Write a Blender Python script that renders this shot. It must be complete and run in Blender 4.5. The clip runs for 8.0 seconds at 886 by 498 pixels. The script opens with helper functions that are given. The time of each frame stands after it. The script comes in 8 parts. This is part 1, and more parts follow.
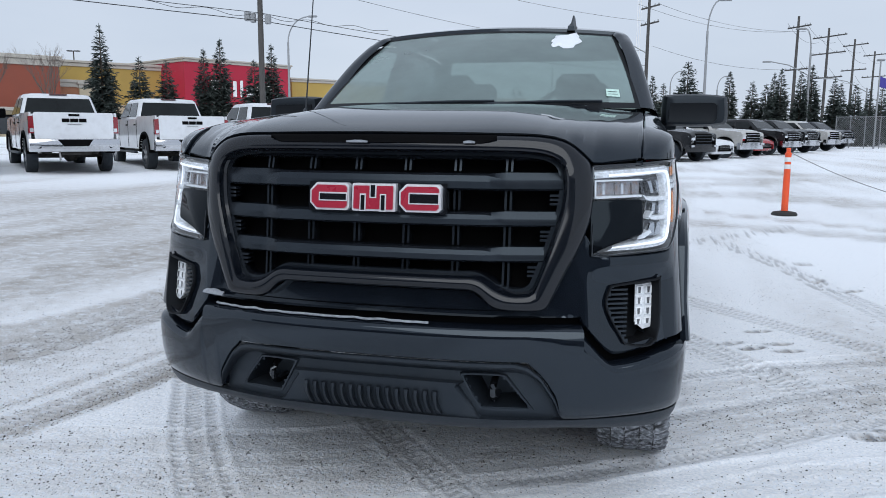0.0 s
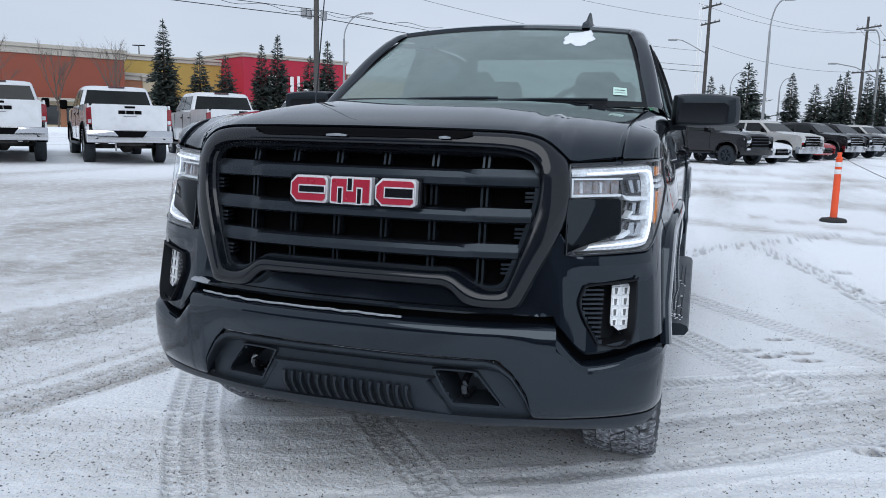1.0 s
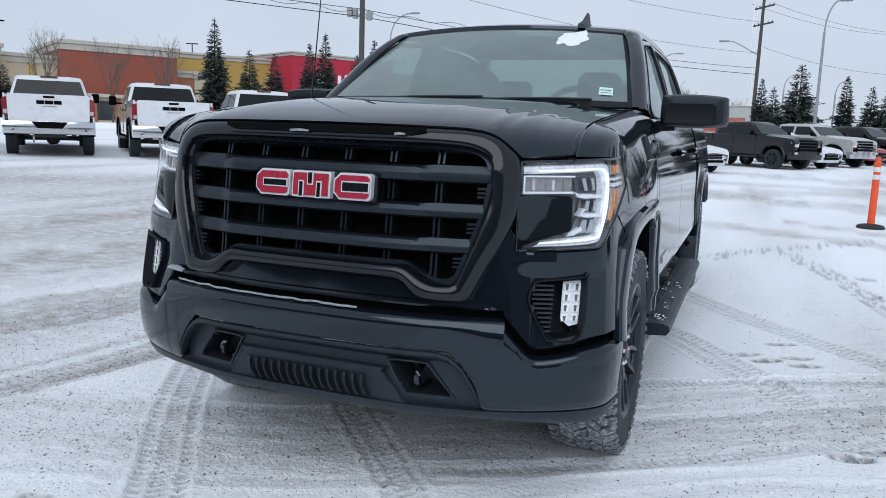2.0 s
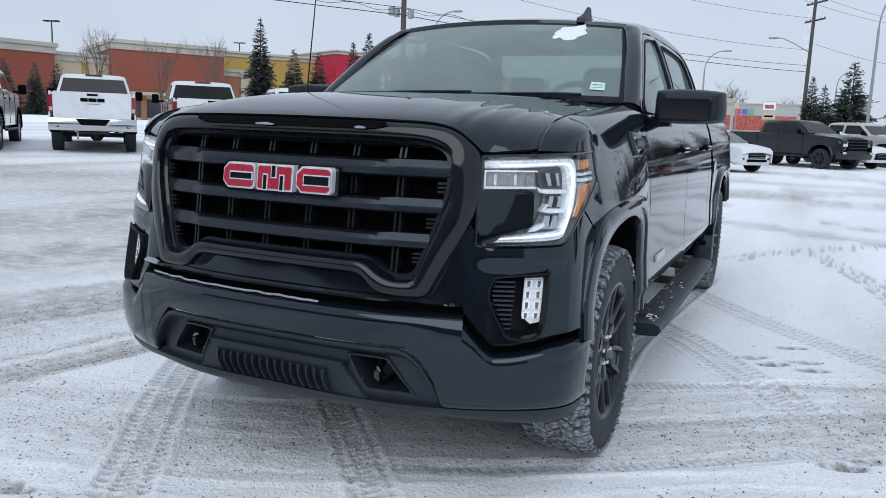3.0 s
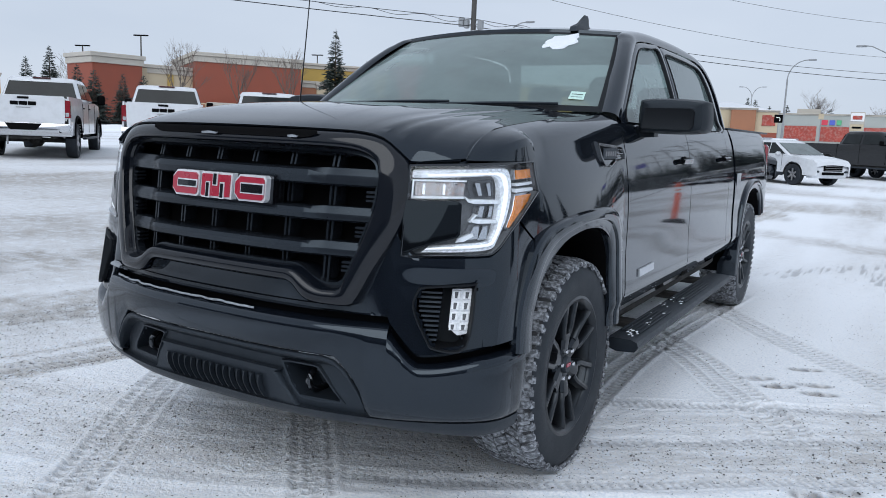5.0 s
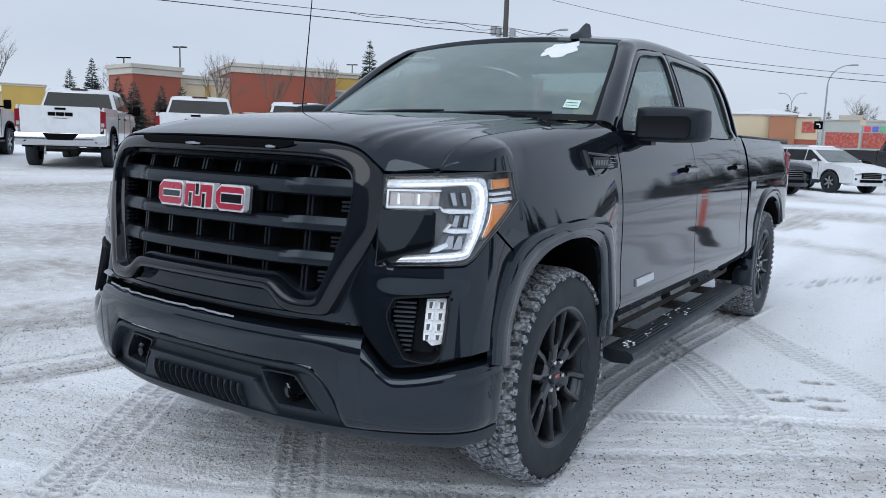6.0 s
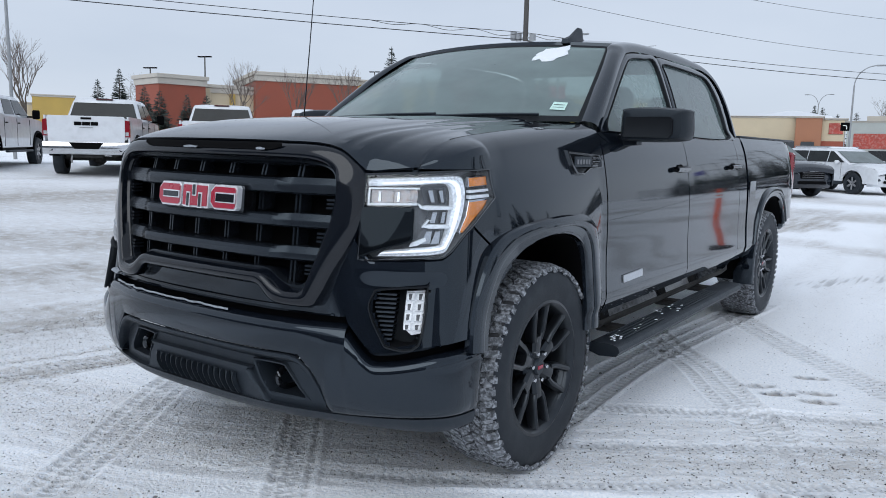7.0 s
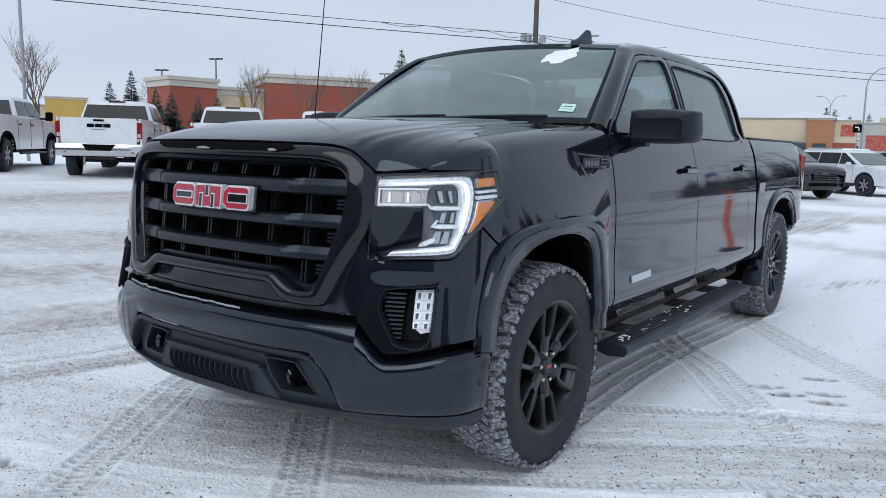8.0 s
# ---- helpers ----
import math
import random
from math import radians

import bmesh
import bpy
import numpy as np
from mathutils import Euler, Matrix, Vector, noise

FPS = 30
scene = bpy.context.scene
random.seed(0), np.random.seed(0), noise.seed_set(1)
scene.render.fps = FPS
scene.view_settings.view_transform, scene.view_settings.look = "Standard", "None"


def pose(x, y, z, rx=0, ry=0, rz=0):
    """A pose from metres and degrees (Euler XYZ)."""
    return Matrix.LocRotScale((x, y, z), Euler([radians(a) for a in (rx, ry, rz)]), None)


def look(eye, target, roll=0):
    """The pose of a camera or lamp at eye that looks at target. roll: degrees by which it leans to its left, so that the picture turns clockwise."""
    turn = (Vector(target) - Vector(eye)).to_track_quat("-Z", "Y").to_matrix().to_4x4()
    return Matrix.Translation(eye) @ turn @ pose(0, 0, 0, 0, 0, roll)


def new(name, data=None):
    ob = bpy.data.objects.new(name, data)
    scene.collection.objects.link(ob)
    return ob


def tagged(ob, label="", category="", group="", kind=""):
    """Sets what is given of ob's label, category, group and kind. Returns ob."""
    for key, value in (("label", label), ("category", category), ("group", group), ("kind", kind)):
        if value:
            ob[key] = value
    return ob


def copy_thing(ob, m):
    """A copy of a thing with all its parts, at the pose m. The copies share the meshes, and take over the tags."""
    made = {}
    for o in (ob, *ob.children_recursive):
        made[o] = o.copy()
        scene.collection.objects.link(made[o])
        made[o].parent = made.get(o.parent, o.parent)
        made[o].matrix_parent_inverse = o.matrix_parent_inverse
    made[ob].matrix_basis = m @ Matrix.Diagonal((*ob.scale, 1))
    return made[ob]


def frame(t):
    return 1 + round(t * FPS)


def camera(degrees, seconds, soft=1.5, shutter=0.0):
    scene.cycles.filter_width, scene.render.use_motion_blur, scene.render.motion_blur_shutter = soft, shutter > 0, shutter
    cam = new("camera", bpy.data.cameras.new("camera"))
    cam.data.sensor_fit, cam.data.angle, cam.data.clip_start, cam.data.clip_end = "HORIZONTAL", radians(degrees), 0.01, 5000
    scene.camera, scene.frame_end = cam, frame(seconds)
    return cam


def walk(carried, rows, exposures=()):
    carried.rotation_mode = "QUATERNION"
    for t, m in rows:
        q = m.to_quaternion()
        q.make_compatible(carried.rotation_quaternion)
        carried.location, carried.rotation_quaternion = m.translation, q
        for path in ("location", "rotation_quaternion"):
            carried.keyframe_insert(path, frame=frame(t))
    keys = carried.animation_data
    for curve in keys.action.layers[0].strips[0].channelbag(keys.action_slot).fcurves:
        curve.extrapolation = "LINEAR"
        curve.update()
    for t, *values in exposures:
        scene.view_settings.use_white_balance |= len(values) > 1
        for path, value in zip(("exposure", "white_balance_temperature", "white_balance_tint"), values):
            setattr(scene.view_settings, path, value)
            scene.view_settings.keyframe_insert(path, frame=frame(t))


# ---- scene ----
cam = camera(59.8, 8.0, soft=0.9)
PATH = [
    (0, (0.797, -2.266, 1.275), (0.311, -0.349, 0.975), 0.3),
    (0.5, (0.895, -2.265, 1.271), (0.342, -0.367, 0.969), 0.8),
    (1, (1.029, -2.202, 1.27), (0.414, -0.324, 0.963), 1.3),
    (1.5, (1.174, -2.184, 1.27), (0.503, -0.325, 0.963), 1.7),
    (3, (1.55, -2.037, 1.262), (0.722, -0.245, 0.944), 2.1),
    (3.5, (1.629, -1.962, 1.274), (0.754, -0.19, 0.96), 2.0),
    (4, (1.774, -1.955, 1.273), (0.858, -0.204, 0.964), 2.1),
    (5.5, (1.998, -1.738, 1.278), (0.957, -0.055, 0.987), 2.2),
    (6, (2.091, -1.71, 1.285), (1.012, -0.049, 1.004), 2.0),
    (6.5, (2.221, -1.722, 1.279), (1.112, -0.08, 1.006), 1.7),
    (7, (2.288, -1.742, 1.272), (1.156, -0.115, 1.004), 1.4),
    (7.5, (2.307, -1.759, 1.274), (1.161, -0.141, 1.01), 1.4),
    (8, (2.308, -1.766, 1.27), (1.155, -0.153, 1.006), 1.4),
]
walk(cam, [(t, look(eye, target, roll)) for t, eye, target, roll in PATH], [(0, 0.04, 6390, 10), (8, 0.05, 6390, 10)])

# ---- world and light: an overcast winter day ----
world = bpy.data.worlds.new("overcast_sky")
scene.world = world
world.use_nodes = True
wn, wl = world.node_tree.nodes, world.node_tree.links
sky = wn.new("ShaderNodeTexSky")
sky.sky_type, sky.sun_disc = "NISHITA", False
sky.sun_elevation, sky.sun_rotation = radians(41), radians(166)
sky_dim = wn.new("ShaderNodeMix")
sky_dim.data_type, sky_dim.blend_type = "RGBA", "MULTIPLY"
sky_dim.inputs["Factor"].default_value = 1.0
sky_dim.inputs["B"].default_value = (0.1, 0.1, 0.1, 1)
wl.new(sky.outputs["Color"], sky_dim.inputs["A"])
coord = wn.new("ShaderNodeTexCoord")
stretch = wn.new("ShaderNodeMapping")
stretch.inputs["Scale"].default_value = (1.0, 1.0, 3.5)
wl.new(coord.outputs["Generated"], stretch.inputs["Vector"])
cloud = wn.new("ShaderNodeTexNoise")
cloud.inputs["Scale"].default_value, cloud.inputs["Detail"].default_value = 2.2, 4.0
wl.new(stretch.outputs["Vector"], cloud.inputs["Vector"])
cloud_ramp = wn.new("ShaderNodeValToRGB")
cloud_ramp.color_ramp.elements[0].position, cloud_ramp.color_ramp.elements[0].color = 0.3, (0.53, 0.6, 0.71, 1)
cloud_ramp.color_ramp.elements[1].position, cloud_ramp.color_ramp.elements[1].color = 0.72, (0.615, 0.68, 0.78, 1)
wl.new(cloud.outputs["Fac"], cloud_ramp.inputs["Fac"])
sky_mix = wn.new("ShaderNodeMix")
sky_mix.data_type = "RGBA"
sky_mix.inputs["Factor"].default_value = 0.93
wl.new(sky_dim.outputs["Result"], sky_mix.inputs["A"])
wl.new(cloud_ramp.outputs["Color"], sky_mix.inputs["B"])
wl.new(sky_mix.outputs["Result"], wn["Background"].inputs["Color"])
wn["Background"].inputs["Strength"].default_value = 1.06

sun = new("sun", bpy.data.lights.new("sun", "SUN"))
sun.data.energy, sun.data.angle, sun.data.color = 1.5, radians(60), (0.95, 0.98, 1.0)
sun.matrix_world = look((9, -33, 32), (0, 3, 0))
scene.view_settings.exposure = 0.0


# ---- materials ----
def mat(name, color, rough=0.5, metal=0.0, var=0.12, scale=6.0, bump=0.0, bscale=120.0, coat=0.0, spec=0.5, dirt=None, dirt_amount=0.0, glow=0.0, island=0.0, coat_ior=1.5):
    """A painted or raw surface: base colour with variation at two scales, roughness variation, fine relief and an optional coat of dirt."""
    m = bpy.data.materials.new(name)
    m.use_nodes = True
    n, l = m.node_tree.nodes, m.node_tree.links
    p = n["Principled BSDF"]
    tc = n.new("ShaderNodeTexCoord")
    coarse, fine = n.new("ShaderNodeTexNoise"), n.new("ShaderNodeTexNoise")
    coarse.inputs["Scale"].default_value, coarse.inputs["Detail"].default_value = scale, 5.0
    fine.inputs["Scale"].default_value, fine.inputs["Detail"].default_value = bscale, 3.0
    l.new(tc.outputs["Object"], coarse.inputs["Vector"])
    l.new(tc.outputs["Object"], fine.inputs["Vector"])
    both = n.new("ShaderNodeMath")
    both.operation = "MULTIPLY_ADD"
    both.inputs[1].default_value = 0.5
    half = n.new("ShaderNodeMath")
    half.operation = "MULTIPLY"
    half.inputs[1].default_value = 0.5
    l.new(fine.outputs["Fac"], half.inputs[0])
    l.new(coarse.outputs["Fac"], both.inputs[0])
    l.new(half.outputs[0], both.inputs[2])
    ramp = n.new("ShaderNodeMapRange")
    ramp.inputs["From Min"].default_value, ramp.inputs["From Max"].default_value = 0.3, 0.7
    ramp.inputs["To Min"].default_value, ramp.inputs["To Max"].default_value = 1.0 - var, 1.0 + var
    l.new(both.outputs[0], ramp.inputs["Value"])
    shade = n.new("ShaderNodeVectorMath")
    shade.operation = "SCALE"
    shade.inputs[0].default_value = color
    l.new(ramp.outputs["Result"], shade.inputs["Scale"])
    out = shade.outputs["Vector"]
    if island:
        geo, isl = n.new("ShaderNodeNewGeometry"), n.new("ShaderNodeMapRange")
        isl.inputs["To Min"].default_value, isl.inputs["To Max"].default_value = 1.0 - island, 1.0 + island
        l.new(geo.outputs["Random Per Island"], isl.inputs["Value"])
        again = n.new("ShaderNodeVectorMath")
        again.operation = "SCALE"
        l.new(out, again.inputs[0])
        l.new(isl.outputs["Result"], again.inputs["Scale"])
        out = again.outputs["Vector"]
    if dirt:
        spots, cut, mixer = n.new("ShaderNodeTexNoise"), n.new("ShaderNodeMapRange"), n.new("ShaderNodeMix")
        spots.inputs["Scale"].default_value, spots.inputs["Detail"].default_value = scale * 2.3, 8.0
        l.new(tc.outputs["Object"], spots.inputs["Vector"])
        cut.inputs["From Min"].default_value, cut.inputs["From Max"].default_value = 0.45, 0.75
        cut.inputs["To Max"].default_value = dirt_amount
        l.new(spots.outputs["Fac"], cut.inputs["Value"])
        mixer.data_type = "RGBA"
        mixer.inputs["B"].default_value = (*dirt, 1)
        l.new(out, mixer.inputs["A"])
        l.new(cut.outputs["Result"], mixer.inputs["Factor"])
        out = mixer.outputs["Result"]
    l.new(out, p.inputs["Base Color"])
    gloss = n.new("ShaderNodeMapRange")
    gloss.inputs["To Min"].default_value, gloss.inputs["To Max"].default_value = max(0.02, rough * 0.75), min(1.0, rough * 1.25)
    l.new(coarse.outputs["Fac"], gloss.inputs["Value"])
    l.new(gloss.outputs["Result"], p.inputs["Roughness"])
    p.inputs["Metallic"].default_value, p.inputs["Specular IOR Level"].default_value = metal, spec
    p.inputs["Coat Weight"].default_value, p.inputs["Coat Roughness"].default_value, p.inputs["Coat IOR"].default_value = coat, 0.02, coat_ior
    if bump:
        b = n.new("ShaderNodeBump")
        b.inputs["Strength"].default_value, b.inputs["Distance"].default_value = bump, 0.004
        l.new(fine.outputs["Fac"], b.inputs["Height"])
        l.new(b.outputs["Normal"], p.inputs["Normal"])
    if glow:
        p.inputs["Emission Color"].default_value = (*color, 1)
        p.inputs["Emission Strength"].default_value = glow
    return m


def glass(name, tint, gloss=1.0, rough=0.0, film_sheen=0.0, ior=1.52):
    """A thin pane: tinted see-through with the mirror sheen of glass."""
    m = bpy.data.materials.new(name)
    m.use_nodes = True
    n, l = m.node_tree.nodes, m.node_tree.links
    n.remove(n["Principled BSDF"])
    clear, shine, mix, fres = n.new("ShaderNodeBsdfTransparent"), n.new("ShaderNodeBsdfGlossy"), n.new("ShaderNodeMixShader"), n.new("ShaderNodeLayerWeight")
    clear.inputs["Color"].default_value = (*tint, 1)
    shine.inputs["Roughness"].default_value = rough
    shine.inputs["Color"].default_value = (gloss, gloss, gloss, 1)
    fres.inputs["Blend"].default_value = 0.5
    f0 = ((ior - 1) / (ior + 1)) ** 2
    steep, sheen = n.new("ShaderNodeMath"), n.new("ShaderNodeMath")
    steep.operation, sheen.operation = "POWER", "MULTIPLY_ADD"
    steep.inputs[1].default_value = 5.0
    sheen.inputs[1].default_value, sheen.inputs[2].default_value = 1 - f0, f0
    l.new(fres.outputs["Facing"], steep.inputs[0])
    l.new(steep.outputs[0], sheen.inputs[0])
    l.new(sheen.outputs[0], mix.inputs["Fac"])
    l.new(clear.outputs["BSDF"], mix.inputs[1])
    l.new(shine.outputs["BSDF"], mix.inputs[2])
    out = mix.outputs["Shader"]
    # diffuse haze over the pane: dust, plus sky reflection put into the colour
    if film_sheen:
        haze, top, spots, tc = n.new("ShaderNodeBsdfDiffuse"), n.new("ShaderNodeMixShader"), n.new("ShaderNodeTexNoise"), n.new("ShaderNodeTexCoord")
        haze.inputs["Color"].default_value = (0.27, 0.345, 0.345, 1)
        spots.inputs["Scale"].default_value, spots.inputs["Detail"].default_value = 5.0, 6.0
        amount = n.new("ShaderNodeMapRange")
        amount.inputs["To Min"].default_value, amount.inputs["To Max"].default_value = film_sheen * 0.7, film_sheen * 1.3
        l.new(tc.outputs["Object"], spots.inputs["Vector"])
        l.new(spots.outputs["Fac"], amount.inputs["Value"])
        l.new(amount.outputs["Result"], top.inputs["Fac"])
        l.new(out, top.inputs[1])
        l.new(haze.outputs["BSDF"], top.inputs[2])
        out = top.outputs["Shader"]
    l.new(out, n["Material Output"].inputs["Surface"])
    return m


PAINT = mat("black_metallic_paint", (0.0048, 0.0066, 0.0103), rough=0.055, var=0.2, bscale=900, coat=0.3, coat_ior=1.5, dirt=(0.02, 0.021, 0.024), dirt_amount=0.06, spec=0.5)
PAINT.node_tree.nodes["Principled BSDF"].inputs["Specular Tint"].default_value = (0.7, 0.86, 1.0, 1)
SATIN_PAINT = mat("worn_gloss_black_frame_paint", (0.0048, 0.0064, 0.0098), rough=0.085, var=0.2, bscale=900, coat=0.1, coat_ior=1.45, dirt=(0.02, 0.021, 0.024), dirt_amount=0.06, spec=0.42)
GLOSS = mat("gloss_black_trim", (0.005, 0.005, 0.006), rough=0.1, var=0.2, coat=0.6)
GRILLE_BAR = mat("satin_black_bar", (0.009, 0.011, 0.0145), rough=0.24, var=0.2, bscale=300, dirt=(0.035, 0.04, 0.048), dirt_amount=0.12, spec=0.42)
GRILLE_BAR.node_tree.nodes["Principled BSDF"].inputs["Specular Tint"].default_value = (0.72, 0.87, 1.0, 1)
PLASTIC = mat("grained_black_plastic", (0.0105, 0.0135, 0.018), rough=0.46, var=0.2, bump=0.15, bscale=700, dirt=(0.06, 0.06, 0.06), dirt_amount=0.12)
# near-black for dark parts, and for shade painted into gaps and recesses
DARK = mat("black_parts_and_cavity_shade", (0.003, 0.003, 0.0035), rough=0.8, spec=0.06)
UNDER = mat("dusty_chassis_steel", (0.015, 0.014, 0.013), rough=0.8, dirt=(0.08, 0.075, 0.07), dirt_amount=0.4)
CHROME = mat("chrome", (0.6, 0.61, 0.63), rough=0.12, metal=1.0, var=0.05)
SILVER = mat("silver_reflector", (0.62, 0.63, 0.65), rough=0.16, metal=1.0, var=0.08)
RED_BADGE = mat("red_enamel", (0.34, 0.012, 0.035), rough=0.28, coat=0.6, var=0.1)
RUBBER = mat("tyre_rubber", (0.012, 0.013, 0.0155), rough=0.62, var=0.3, bump=0.2, bscale=300, dirt=(0.1, 0.105, 0.11), dirt_amount=0.14)
TREAD_SNOW = mat("snow_in_tread_grooves", (0.03, 0.031, 0.034), rough=0.85, var=0.3, scale=14, dirt=(0.7, 0.73, 0.78), dirt_amount=0.75)
TREAD = mat("tread_rubber_dusted_with_snow", (0.1, 0.106, 0.116), rough=0.85, var=0.45, scale=30, bump=0.3, bscale=260, dirt=(0.6, 0.63, 0.68), dirt_amount=0.8, island=0.35)
FOG_CELL = mat("bright_lamp_cell", (0.86, 0.88, 0.9), rough=0.22, var=0.12, scale=60, coat=0.6)
RIM = mat("dark_gloss_wheel", (0.008, 0.009, 0.011), rough=0.3, coat=0.2, var=0.15, spec=0.4, dirt=(0.12, 0.125, 0.13), dirt_amount=0.08)
AMBER = mat("amber_lens", (0.8, 0.25, 0.04), rough=0.2, coat=0.8, var=0.2, scale=60)
LED = mat("lit_white_light_strip", (0.93, 0.96, 1.0), rough=0.3, var=0.02, glow=0.6)
LAMP_CLEAR = mat("clear_lamp_cell", (0.72, 0.74, 0.77), rough=0.15, metal=0.6, var=0.35, scale=40)
LENS = glass("clear_lamp_cover", (0.9, 0.92, 0.94))
WINDSCREEN = glass("greenish_windscreen_glass", (0.66, 0.77, 0.73), film_sheen=0.5, ior=1.75)
SIDE_GLASS = glass("tinted_side_glass", (0.66, 0.77, 0.75), film_sheen=0.45, ior=1.75)
PRIVACY = glass("dark_privacy_glass", (0.1, 0.105, 0.11), film_sheen=0.3, ior=2.1)
MIRROR_SHELL = mat("dark_mirror_shell", (0.009, 0.011, 0.014), rough=0.42, var=0.2, bump=0.1, bscale=700, spec=0.35)
SEAL = mat("matte_black_seal", (0.007, 0.007, 0.008), rough=0.6, spec=0.25)
for cool in (PLASTIC, RUBBER, RIM, MIRROR_SHELL, SEAL, GLOSS):
    cool.node_tree.nodes["Principled BSDF"].inputs["Specular Tint"].default_value = (0.74, 0.87, 1.0, 1)
CABIN = mat("black_cabin_trim", (0.02, 0.02, 0.021), rough=0.65, var=0.2)
SEAT = mat("dark_grey_seat_cloth", (0.035, 0.035, 0.037), rough=0.9, var=0.25, bump=0.2)
SNOW = mat("fresh_snow", (0.80, 0.83, 0.87), rough=0.85, var=0.06, scale=12, bump=0.4, bscale=150)
FROST = mat("thin_grey_frost", (0.27, 0.29, 0.32), rough=0.8, var=0.5, scale=60, bump=0.3, bscale=300)
RED_LENS = mat("red_lamp_lens", (0.22, 0.010, 0.018), rough=0.15, coat=1.0, var=0.25, scale=25)
WHITE_PAINT = mat("white_car_paint", (0.68, 0.7, 0.73), rough=0.2, coat=0.6, var=0.04, scale=3, dirt=(0.42, 0.42, 0.42), dirt_amount=0.25)
DARK_PAINT = mat("charcoal_car_paint", (0.009, 0.01, 0.012), rough=0.2, coat=0.2, spec=0.35, var=0.15, dirt=(0.025, 0.025, 0.026), dirt_amount=0.2)
SILVER_PAINT = mat("silver_beige_car_paint", (0.5, 0.49, 0.47), rough=0.25, coat=0.7, metal=0.3, var=0.06, dirt=(0.3, 0.29, 0.28), dirt_amount=0.3)
BLUE_PAINT = mat("dark_blue_car_paint", (0.014, 0.018, 0.026), rough=0.22, coat=0.3, var=0.1, dirt=(0.05, 0.05, 0.05), dirt_amount=0.25)
RED_PAINT = mat("red_car_paint", (0.3, 0.015, 0.02), rough=0.25, coat=0.7, var=0.08)
ALLOY = mat("silver_alloy_wheel", (0.35, 0.35, 0.36), rough=0.3, metal=0.8, var=0.1)
# paler than the other car glass: mirrored sky put into the base colour
CAR_SCREEN = mat("painted_sheen_windscreen", (0.10, 0.125, 0.125), rough=0.06, spec=0.7, var=0.4, scale=2.5)
CAR_GLASS = mat("dark_car_glass", (0.012, 0.015, 0.016), rough=0.05, spec=0.28, var=0.6, scale=2.5)


# ---- mesh tools ----
class Mesh:
    """Collects vertices and faces; done() links them as one object."""

    def __init__(self):
        self.v, self.f = [], []

    def add(self, verts, faces):
        k = len(self.v)
        self.v += [tuple(p) for p in verts]
        self.f += [tuple(i + k for i in f) for f in faces]
        return self

    def grid(self, rows, wrap=False, skip=None):
        nr, nc = len(rows), len(rows[0])
        faces = []
        for i in range(nr - 1):
            for j in range(nc if wrap else nc - 1):
                q = (i * nc + j, i * nc + (j + 1) % nc, (i + 1) * nc + (j + 1) % nc, (i + 1) * nc + j)
                if skip and skip(i, j):
                    continue
                faces.append(q)
        return self.add([p for r in rows for p in r], faces)

    def shell(self, rows, off):
        """A sheet with thickness: the rows, and the same moved by off, closed at the rim."""
        nr, nc = len(rows), len(rows[0])
        shift = off if callable(off) else (lambda p: off)
        front = [p for r in rows for p in r]
        back = [tuple(a + b for a, b in zip(p, shift(p))) for p in front]
        n = len(front)
        faces = []
        for i in range(nr - 1):
            for j in range(nc - 1):
                a, b, c, d = i * nc + j, i * nc + j + 1, (i + 1) * nc + j + 1, (i + 1) * nc + j
                faces += [(a, b, c, d), (d + n, c + n, b + n, a + n)]
        rim = [j for j in range(nc)] + [i * nc + nc - 1 for i in range(1, nr)] + [(nr - 1) * nc + j for j in range(nc - 2, -1, -1)] + [i * nc for i in range(nr - 2, 0, -1)]
        for a, b in zip(rim, rim[1:] + rim[:1]):
            faces.append((b, a, a + n, b + n))
        return self.add(front + back, faces)

    def loft(self, loops, cap0=False, cap1=False, wrap=True):
        n = len(loops[0])
        self.grid(loops, wrap=wrap)
        k = len(self.v) - n * len(loops)
        if cap0:
            self.f.append(tuple(k + i for i in range(n - 1, -1, -1)))
        if cap1:
            self.f.append(tuple(k + (len(loops) - 1) * n + i for i in range(n)))
        return self

    def box(self, c, s, bev=0.004, m=None):
        """A box with chamfered edges: centre, size, chamfer, optional turn."""
        hx, hy, hz = s[0] / 2, s[1] / 2, s[2] / 2
        b = min(bev, hx * 0.8, hy * 0.8, hz * 0.8)

        def ring(z, i):
            x, y = hx - i, hy - i
            return [(x - b, -y, z), (x, -y + b, z), (x, y - b, z), (x - b, y, z), (-x + b, y, z), (-x, y - b, z), (-x, -y + b, z), (-x + b, -y, z)]

        loops = [ring(-hz, b * 0.9), ring(-hz + b, 0), ring(hz - b, 0), ring(hz, b * 0.9)]
        t = Matrix.Translation(c) @ (m or Matrix())
        return self.loft([[tuple(t @ Vector(p)) for p in r] for r in loops], True, True)

    def tube(self, pts, r, n=8, caps=True):
        """A round bar along points; r is a number or one for each point."""
        pts = [Vector(p) for p in pts]
        loops = []
        up = Vector((0.13, 0.21, 0.97))
        for i, p in enumerate(pts):
            d = (pts[min(i + 1, len(pts) - 1)] - pts[max(i - 1, 0)]).normalized()
            if abs(d.dot(up)) > 0.96:
                up = Vector((0.97, 0.13, 0.21))
            a = d.cross(up).normalized()
            b = d.cross(a)
            rr = r[i] if isinstance(r, (list, tuple)) else r
            loops.append([tuple(p + rr * (math.cos(k * 2 * math.pi / n) * a + math.sin(k * 2 * math.pi / n) * b)) for k in range(n)])
        return self.loft(loops, caps, caps)

